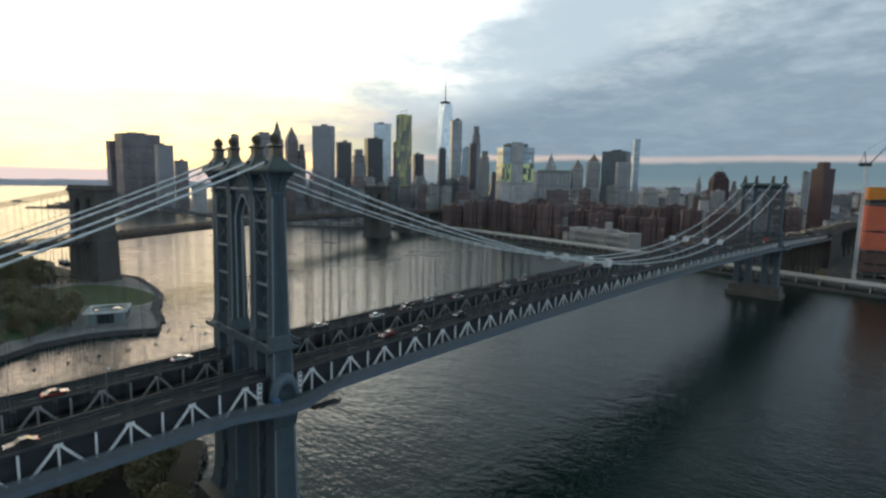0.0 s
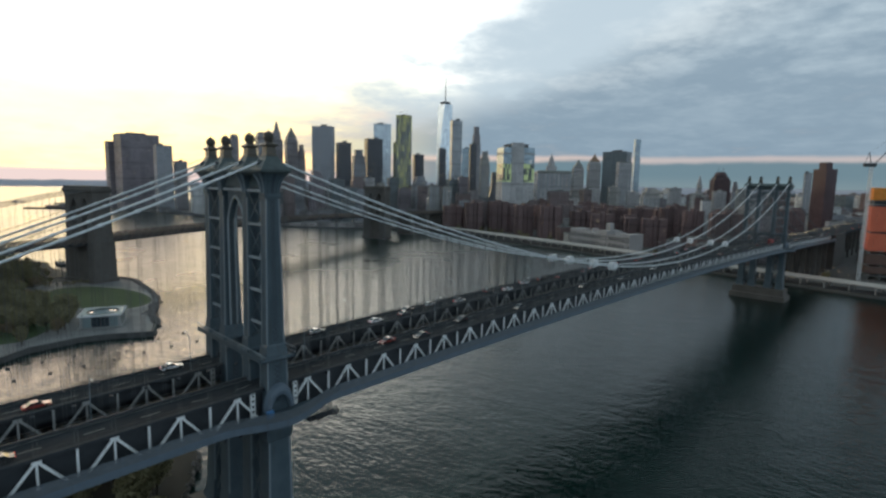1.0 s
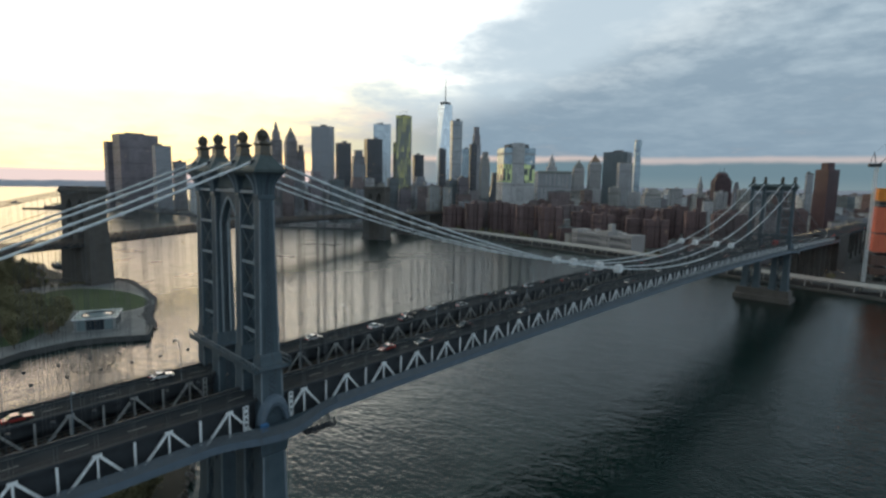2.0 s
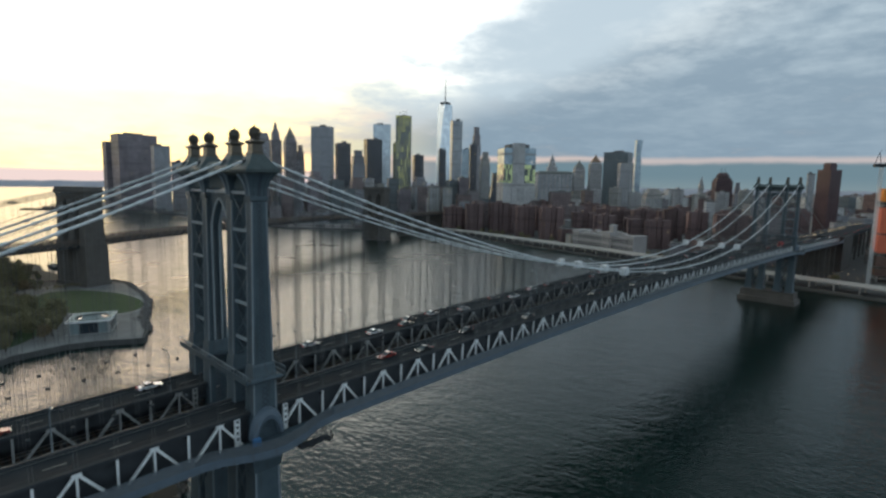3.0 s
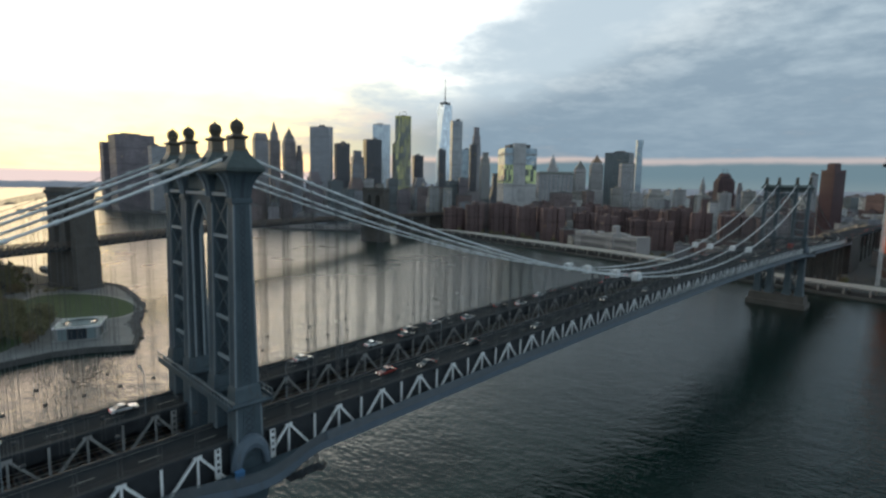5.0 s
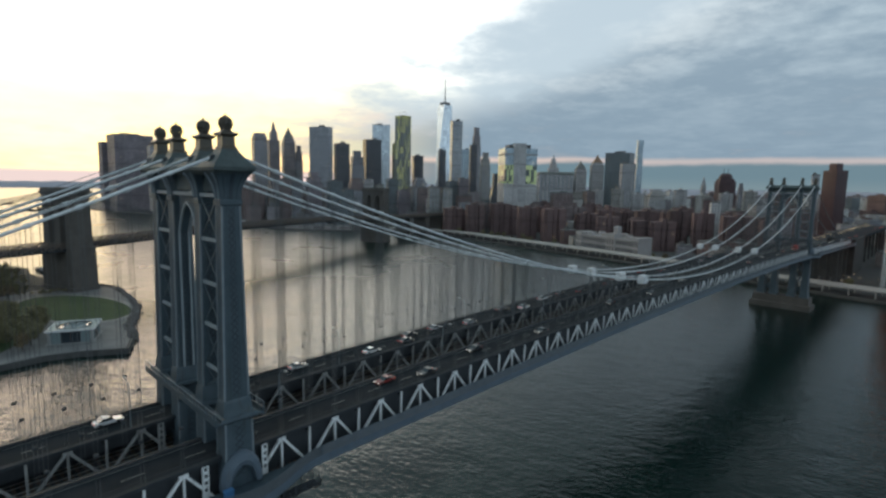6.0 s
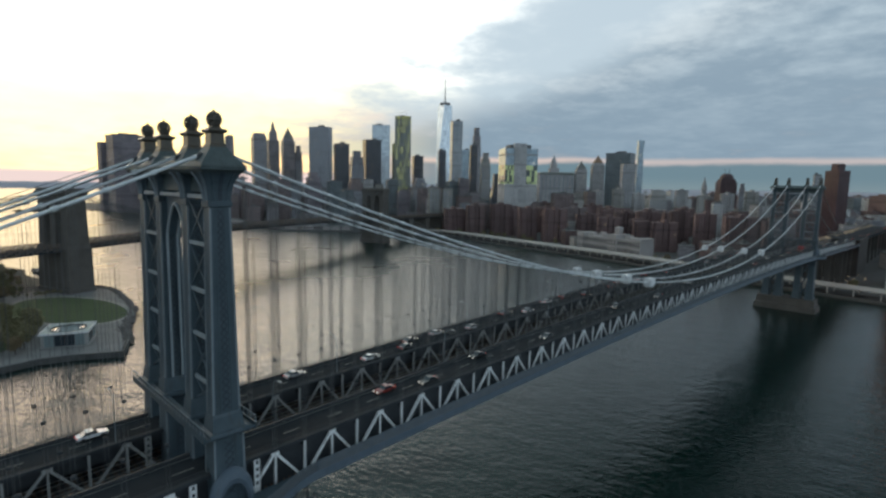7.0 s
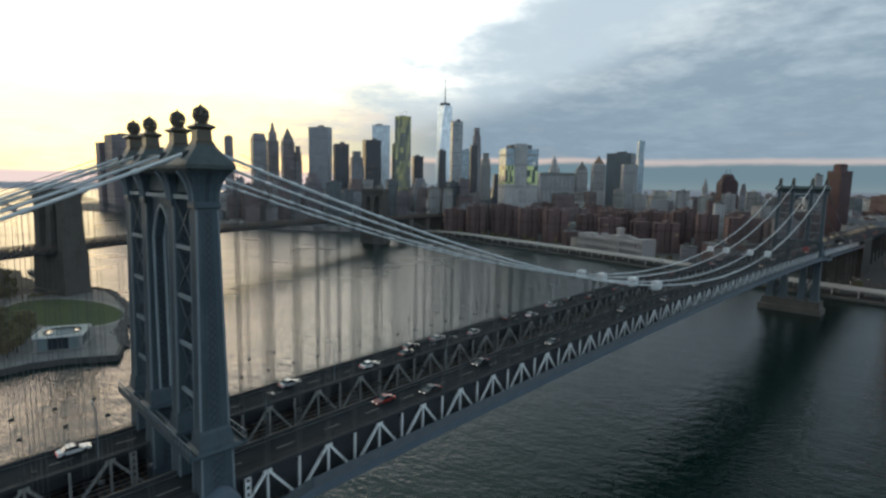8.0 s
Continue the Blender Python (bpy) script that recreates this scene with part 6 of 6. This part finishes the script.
M["leaf_brown"] = worn("rusty leaves", (0.14, 0.105, 0.06), (0.23, 0.17, 0.095), 0.3, 0.8, grain=2.0)
protos = [tree(11, 11, 4.6, "leaf"), tree(12, 13, 5.4, "leaf"), tree(13, 9, 4.0, "leaf_brown"), tree(14, 12, 5.0, "leaf")]
spots = []
tr = random.Random(5)
for cx, cy, rx, ry, n, tall in ((-8.4, 282.2, 24, 46, 48, 1), (-14, 350, 18, 34, 30, 1), (-4.6, 395.7, 26, 20, 16, 1), (-37.1, 233.6, 22, 16, 10, 1), (-27.9, 53, 26, 26, 34, 1), (-17.1, 4.4, 8, 22, 9, 1), (4, 285, 9, 22, 9, 1), (4, 468, 17, 46, 36, 1), (2, 552, 18, 36, 22, 1), (23, 500, 12, 58, 26, 0.5), (42, 398, 25, 5, 22, 0.3), (14, 420, 12, 16, 14, 0.55)):
    k = 0
    while k < n:
        x, y = tr.uniform(-1, 1), tr.uniform(-1, 1)
        if x * x + y * y < 1:
            spots.append((cx + x * rx, cy + y * ry, tall))
            k += 1
for i, (x, y, tall) in enumerate(spots):
    m = pose(x, y, 2.2, 0, 0, tr.uniform(0, 360))
    if i < len(protos):
        protos[i].matrix_basis = m
    else:
        ob = copy_thing(protos[i % len(protos)], m)
        k = tr.uniform(0.75, 1.15) * tall
        ob.scale = (k, k, k)

# buildings and warehouses on the near shore, under the approaches
for x, y, w, d, h, yaw, style in ((-70, 470, 60, 22, 18, 20, "redbrick"), (-120, 380, 40, 30, 24, 15, "darkbrick"), (-130, 300, 50, 26, 22, 10, "redbrick"), (-120, 210, 46, 30, 26, 5, "darkbrick"), (-110, 40, 40, 30, 30, 0, "redbrick"), (-100, -70, 44, 30, 28, 0, "darkbrick"), (-110, -150, 50, 36, 32, 0, "grey")):
    infill(x, y, w, d, h, yaw, style)

# long wharf with a sheds' end, far down the river
bm = bmesh.new()
slab(bm, [(159.8, 1653.8), (256.8, 1575.4), (271.4, 1605.7), (174.2, 1694)], -4, 3.0)
tagged(part("pier", bm, M["soil"]), "long dark river wharf on piles", "pier", kind="structure")
infill(270.6, 1645.7, 34, 22, 16, -40, "darkbrick")
infill(232.7, 1630, 60, 14, 6, -40, "darkbrick")
# finger piers and a ferry far down the river
for x, y, w, d in ((470, 880, 70, 22), (452, 960, 60, 20), (-20, 640, 90, 16), (-60, 760, 100, 18)):
    bm = bmesh.new()
    box(bm, -w / 2, w / 2, -d / 2, d / 2, -4, 2.6)
    pier = part("pier", bm, M["concrete"])
    pier.matrix_basis = pose(x, y, 0, 0, 0, 12)
    tagged(pier, "long low concrete river pier on piles", "pier", kind="structure")


def ferry(x, y, yaw, k=1.0):
    b = thing("ferry", "small dark ferry boat on the bright river", "boat", pose(x, y, 0, 0, 0, yaw))
    bm = bmesh.new()
    loft(bm, [[(-30 * k, -5 * k, z), (18 * k, -6 * k, z), (32 * k, 0, z), (18 * k, 6 * k, z), (-30 * k, 5 * k, z)] for z in (-1, 3 * k)])
    part("hull", bm, M["steel_dark"], b)
    bm = bmesh.new()
    box(bm, -24 * k, 12 * k, -4.4 * k, 4.4 * k, 3 * k, 6.5 * k)
    box(bm, -14 * k, 6 * k, -3.6 * k, 3.6 * k, 6.5 * k, 9.5 * k)
    part("deckhouse", bm, M["concrete"], b)


ferry(194, 2059, -12, 0.62)


def moored_boat(x, y, yaw):
    b = thing("moored_boat", "dark moored boat with two bare masts by the shore", "boat", pose(x, y, 0, 0, 0, yaw))
    bm = bmesh.new()
    loft(bm, [[(-14 * k, -3.2 * k, z), (8 * k, -3.4 * k, z), (16 * k, 0, z + 0.5), (8 * k, 3.4 * k, z), (-14 * k, 3.2 * k, z)] for z, k in ((-1, 0.8), (2.6, 1.0))])
    part("hull", bm, M["steel_dark"], b)
    bm = bmesh.new()
    loft(bm, [rect_ring(5, 1.9, 2.6, -4), rect_ring(4.7, 1.8, 4.8, -4)])
    part("cabin", bm, M["concrete"], b)
    for u, h in ((-9, 15), (4, 18)):
        bm = bmesh.new()
        loft(bm, [circle_ring(0.3, 2.5, 8, u), circle_ring(0.14, h, 8, u)])
        part("mast", bm, M["bark"], b)


moored_boat(51.5, 531.5, 95)


def pier_shed(x, y, w, d, h, yaw, wall):
    """A low gabled shed on the river wall."""
    b = thing("pier_shed", "low pale gabled shed on the river wall" if wall == "white_wall" else "low dark gabled shed on the river wall", "building", pose(x, y, 2.4, 0, 0, yaw), "city buildings")
    bm = bmesh.new()
    box(bm, -w / 2, w / 2, -d / 2, d / 2, 0, h)
    body = part("body", bm, M[wall], b)
    bm = bmesh.new()
    loft(bm, [[(-w / 2 - 0.5, -d / 2 - 0.6, h), (-w / 2 - 0.5, 0, h + d * 0.22), (-w / 2 - 0.5, d / 2 + 0.6, h)], [(w / 2 + 0.5, -d / 2 - 0.6, h), (w / 2 + 0.5, 0, h + d * 0.22), (w / 2 + 0.5, d / 2 + 0.6, h)]])
    part("roof", bm, M["roof"], b)
    win = box_mesh("window", M["strip_dark"], (-1.4, 1.4, -0.12, 0.1, 0, h * 0.45))
    for i in range(int(w / 5)):
        for sgn in (-1, 1):
            piece("window", win, body, -w / 2 + 3 + i * 5, sgn * d / 2, h * 0.25)


sh = random.Random(21)
shore = [(452, 818), (470, 800), (486, 782), (502, 760), (520, 741), (538, 718), (556, 697), (576, 668), (430, 936), (409.7, 1064.1), (396.3, 1149.2), (402.8, 1327.5)]
for k, (x, y) in enumerate(shore):
    pier_shed(x + sh.uniform(2, 10), y + sh.uniform(4, 12), sh.uniform(18, 34), sh.uniform(10, 15), sh.uniform(5, 10), (-50 if x > 440 else 98) + sh.uniform(-6, 6), "white_wall" if k % 3 else "path")

# ---- traffic and road furniture ----


def car_profile(bm, pts, half, inset=0.0):
    loft(bm, [[(x, -half + inset, z) for x, z in pts], [(x, half - inset, z) for x, z in pts]])


def car(name, label, paint, length=4.7, width=1.82, height=1.5, boxy=False):
    c = thing(name, label, "car" if not boxy else "truck", group="vehicles on the bridge")
    h = length / 2
    bm = bmesh.new()
    if boxy:
        car_profile(bm, [(-h, 0.7), (h - 2.2, 0.7), (h - 2.2, height), (-h, height)], width / 2)
    else:
        car_profile(bm, [(-h, 0.35), (h, 0.35), (h, 0.68), (h - 0.25, 0.78), (h * 0.42, 0.92), (-h * 0.72, 0.98), (-h + 0.08, 0.9)], width / 2)
        bmesh.ops.bevel(bm, geom=bm.edges[:], offset=0.06, segments=1, affect="EDGES")
    part("body", bm, paint, c)
    bm = bmesh.new()
    if boxy:
        car_profile(bm, [(h - 2.1, 0.6), (h, 0.6), (h, 1.5), (h - 0.6, 2.5), (h - 2.1, 2.6)], width / 2 - 0.05)
        part("cab", bm, paint, c)
        bm = bmesh.new()
        car_profile(bm, [(h - 0.55, 1.55), (h + 0.02, 1.5), (h - 0.5, 2.4)], width / 2 - 0.12)
        part("windscreen", bm, M["glass"], c)
    else:
        car_profile(bm, [(-h * 0.7, 0.96), (h * 0.4, 0.9), (h * 0.12, height - 0.06), (-h * 0.38, height - 0.04)], width / 2, 0.1)
        part("window_band", bm, M["glass"], c)
        bm = bmesh.new()
        car_profile(bm, [(h * 0.11, height - 0.08), (-h * 0.4, height - 0.06), (-h * 0.34, height), (h * 0.06, height)], width / 2, 0.12)
        part("roof_panel", bm, paint, c)
    wr = 0.34 if not boxy else 0.48
    for sx in (-0.6, 0.62):
        for sy in (-1, 1):
            bm = bmesh.new()
            ring = lambda yy: [(sx * h + wr * math.cos(t * math.pi / 6), yy, wr + wr * math.sin(t * math.pi / 6)) for t in range(12)]
            loft(bm, [ring(sy * width / 2 - 0.12), ring(sy * width / 2 + 0.1)])
            part("wheel", bm, M["rubber"], c)
    for sy in (-0.62, 0.62):
        bm = bmesh.new()
        box(bm, h - 0.04, h + 0.03, sy - 0.2, sy + 0.2, 0.6, 0.78)
        part("headlight", bm, M["head"], c)
        bm = bmesh.new()
        box(bm, -h - 0.03, -h + 0.05, sy - 0.2, sy + 0.2, 0.7, 0.88)
        part("tail_light", bm, M["tail"], c)
    return c


def glow(name, colour, power):
    m = Nodes(name)
    m.bsdf.inputs["Emission Color"].default_value = (*colour, 1)
    m.bsdf.inputs["Emission Strength"].default_value = power
    return m.end(colour, 0.4)


M["head"], M["tail"] = glow("headlight glow", (1.0, 0.93, 0.8), 0.8), glow("tail light glow", (1.0, 0.06, 0.03), 0.25)
PAINTS = [("white car with dark windows on the roadway", (0.7, 0.71, 0.72)), ("silver car with dark windows on the roadway", (0.38, 0.39, 0.4)), ("black car on the dark roadway", (0.02, 0.02, 0.022)), ("dark red car on the roadway", (0.25, 0.03, 0.025)), ("dark grey car on the roadway", (0.08, 0.085, 0.09))]
cars = []
for label, c in PAINTS:
    m = Nodes("car paint")
    m.bsdf.inputs["Coat Weight"].default_value = 0.6
    cars.append(car("car", label, m.end(c, 0.35)))
truck = car("truck", "white box truck on the upper roadway", M["white"], 9.5, 2.5, 3.5, True)


M["truck_red"] = worn("red truck paint", (0.3, 0.03, 0.025), (0.42, 0.05, 0.04), 0.5, 0.5)


def on_deck(x, y, level, heading):
    slope = math.degrees(math.atan((deck(x + 1) - deck(x - 1)) / 2))
    m = pose(x, y, deck(x) + (5.7 if level else -0.7), 0, -slope if heading > 0 else slope, 0 if heading > 0 else 180)
    return m


far_lane, near_lane = (8.6, 12.0), (-12.0, -8.6)
places = [(27, 12.0, 1, 1, 1), (46, 8.8, 1, 1, 0), (-12, 12.0, 1, 1, 0), (-38, 8.8, 1, 1, 3), (62, 12.0, 1, 1, 2), (84, 8.8, 1, 1, 1), (128, 12.0, 1, 1, 0),
          (150, 8.8, 1, 1, 2), (196, 8.8, 1, 1, 1), (240, 12.0, 1, 1, 4), (285, 8.8, 1, 1, 1), (66, -8.8, 1, -1, 2), (-46, -12.0, 1, -1, 2), (168, -12.0, 1, -1, 4), (300, -12.0, 1, -1, 3),
          (395, -8.8, 1, -1, 3), (418, -12.0, 1, -1, 3), (436, -8.8, 1, -1, 3), (462, -12.0, 1, -1, 3), (480, -8.8, 1, -1, 1), (505, -12.0, 1, -1, 3), (530, -8.8, 1, -1, 4), (560, -12.0, 1, -1, 1), (590, -8.8, 1, -1, 0), (625, -12.0, 1, -1, 0), (650, -8.8, 1, -1, 1),
          (58, 8.8, 1, 1, 4), (72, 12.0, 1, 1, 1), (104, 12.0, 1, 1, 4), (112, 8.8, 1, 1, 0), (140, 12.0, 1, 1, 2), (172, 8.8, 1, 1, 4), (184, 12.0, 1, 1, 1), (212, 12.0, 1, 1, 2), (228, 8.8, 1, 1, 4), (262, 12.0, 1, 1, 4), (310, 12.0, 1, 1, 1), (332, 8.8, 1, 1, 2), (356, 12.0, 1, 1, 0), (92, -12.0, 1, -1, 4), (36, -9.0, 1, -1, 3), (46, -12.0, 1, -1, 2), (140, -8.8, 1, -1, 2), (208, -8.8, 1, -1, 1), (236, -12.0, 1, -1, 4), (268, -8.8, 1, -1, 2), (340, -8.8, 1, -1, 1), (366, -12.0, 1, -1, 4), (22, 2.2, 0, 1, 4), (118, 2.2, 0, 1, 1), (-34, -2.2, 0, 1, 4)]
first = set()
for x, y, level, heading, kind in places:
    m = on_deck(x, y, level, heading)
    if kind in first:
        copy_thing(cars[kind], m)
    else:
        first.add(kind)
        cars[kind].matrix_basis = m
truck.matrix_basis = on_deck(-66, 8.9, 1, 1)
red_truck = car("truck", "dark red box truck near the far tower", M["truck_red"], 9.5, 2.5, 3.5, True)
red_truck.matrix_basis = on_deck(430, -9, 1, -1)

# lane dashes and edge lines on the upper roadways
dash = box_mesh("lane_dash", M["paint"], (-1.6, 1.6, -0.08, 0.08, 0, 0.012))
for y in (-10.35, 10.35):
    x = -60.0
    while x < 260:
        ob = new("lane_dash", dash)
        ob.parent = bridge
        ob.matrix_basis = pose(x, y, deck(x) + 5.704, 0, -math.degrees(math.atan((deck(x + 1) - deck(x - 1)) / 2)))
        x += 9.2
for y in (-13.9, -6.8, 6.8, 13.9):
    bm = bmesh.new()
    ribbon(bm, rect(y - 0.07, y + 0.07, 5.69, 5.712), LEFT, RIGHT)
    part("edge_line", bm, M["paint"], bridge)
for y in (-1.85, 1.85):
    bm = bmesh.new()
    ribbon(bm, rect(y - 0.07, y + 0.07, -0.71, -0.688), LEFT, RIGHT)
    part("edge_line", bm, M["paint"], bridge)


def street_lamp(h=8.5, reach=2.2):
    l = thing("street_lamp", "thin grey roadway lamp post with a curved arm", "lamp", group="bridge lamps")
    bm = bmesh.new()
    tube(bm, [(0, 0, 0), (0, 0, h * 0.8), (0, reach * 0.25, h * 0.95), (0, reach, h)], 0.08, 6)
    part("pole", bm, M["steel_mid"], l)
    bm = bmesh.new()
    box(bm, -0.16, 0.16, reach - 0.1, reach + 0.7, h - 0.08, h + 0.12)
    part("lantern", bm, M["lantern"], l)
    return l


M["lantern"] = plain("lamp housing", (0.5, 0.5, 0.48), 0.4)
M["warm_bulb"] = glow("warm street light", (1.0, 0.76, 0.45), 1.3)
M["tail_lamp"] = glow("red tail light", (1.0, 0.14, 0.08), 0.6)
lamp = street_lamp()
lamp.matrix_basis = pose(-32, -6.42, deck(-32) + 6.25, 0, 0, 180)
for k in range(1, 12):
    x = -32 + 44.3 * k
    copy_thing(lamp, pose(x, -6.42, deck(x) + 6.25, 0, 0, 180))
for k in range(12):
    x = -54 + 44.3 * k
    copy_thing(lamp, pose(x, 6.42, deck(x) + 6.25, 0, 0, 0))

# street lights and headlamps along the far shore
bulb = bmesh.new()
rs = random.Random(21)
for i in range(26):
    t = i / 25
    x, y = 586 + 45 * t, -190 + 330 * t
    bar(bulb, (x, y, 2.4), (x, y, 9.4), 0.2)
tagged(part("lamp_posts", bulb, M["steel_dark"]), "row of thin lamp posts along the shore road", "lamps", kind="stuff")
bulb = bmesh.new()
for i in range(26):
    t = i / 25
    x, y = 586 + 45 * t, -190 + 330 * t
    box(bulb, x - 0.2, x + 0.2, y - 0.2, y + 0.2, 9.3, 9.6)
for i in range(44):
    x, y = rs.uniform(575, 720), rs.uniform(-120, 20)
    z = rs.choice((3.2, 6, 9))
    box(bulb, x - 0.18, x + 0.18, y - 0.18, y + 0.18, z, z + 0.3)
tagged(part("lamp_bulbs", bulb, M["warm_bulb"]), "small warm street lights along the shore", "lamps", kind="stuff")
bulb = bmesh.new()
for i in range(110):
    x = 560 + i * 4.6 + rs.uniform(-2, 2)
    y = rs.choice((9, 12, 14, 6))
    z = deck(min(x, RIGHT)) + 6.4 - 0.01 * max(0, x - 739)
    box(bulb, x - 0.15, x + 0.15, y - 0.7, y - 0.45, z, z + 0.22)
    box(bulb, x - 0.15, x + 0.15, y + 0.45, y + 0.7, z, z + 0.22)
tagged(part("headlights", bulb, M["warm_bulb"]), "headlights of queuing traffic on the approach", "lights", kind="stuff")
bulb = bmesh.new()
for i in range(22):
    x = 640 + i * 17 + rs.uniform(-2, 2)
    y = rs.choice((-9, -12, -14))
    z = deck(min(x, RIGHT)) + 6.4 - 0.01 * max(0, x - 739)
    box(bulb, x - 0.15, x + 0.15, y - 0.75, y - 0.5, z, z + 0.2)
    box(bulb, x - 0.15, x + 0.15, y + 0.5, y + 0.75, z, z + 0.2)
tagged(part("tail_lights", bulb, M["tail_lamp"]), "red tail lights of queuing traffic on the approach", "lights", kind="stuff")

# street trees along the far shore, bare and dark
tf = random.Random(31)
for k in range(70):
    t = tf.random()
    i = min(len(line) - 2, int(t * (len(line) - 1)))
    u = t * (len(line) - 1) - i
    x, y = line[i][0] + (line[i + 1][0] - line[i][0]) * u + tf.uniform(16, 46), line[i][1] + (line[i + 1][1] - line[i][1]) * u + tf.uniform(-8, 8)
    if abs(y) < 24 or any((x - p) ** 2 + (y - q) ** 2 < (r * 0.9) ** 2 for p, q, r in taken):
        continue
    ob = copy_thing(protos[k % len(protos)], pose(x, y, 2.4, 0, 0, tf.uniform(0, 360)))
    sc = tf.uniform(0.7, 1.0)
    ob.scale = (sc, sc, sc)
    tagged(ob, "dark street tree beside the river road", "tree", "shore trees")


def locker(x, y):
    """A blue site locker with a lid."""
    c = thing("site_locker", "bright blue painted site locker on the walkway", "locker", pose(x, y, deck(x) + 0.75))
    bm = bmesh.new()
    box(bm, -0.7, 0.7, -0.45, 0.45, 0, 1.3)
    bmesh.ops.bevel(bm, geom=bm.edges[:], offset=0.04, segments=1, affect="EDGES")
    part("body", bm, M["blue_paint"], c)
    bm = bmesh.new()
    box(bm, -0.76, 0.76, -0.5, 0.5, 1.3, 1.42)
    part("lid", bm, M["blue_paint"], c)


M["blue_paint"] = worn("blue locker paint", (0.05, 0.16, 0.34), (0.09, 0.24, 0.45), 0.8, 0.5)
locker(-2.9, -18.4)
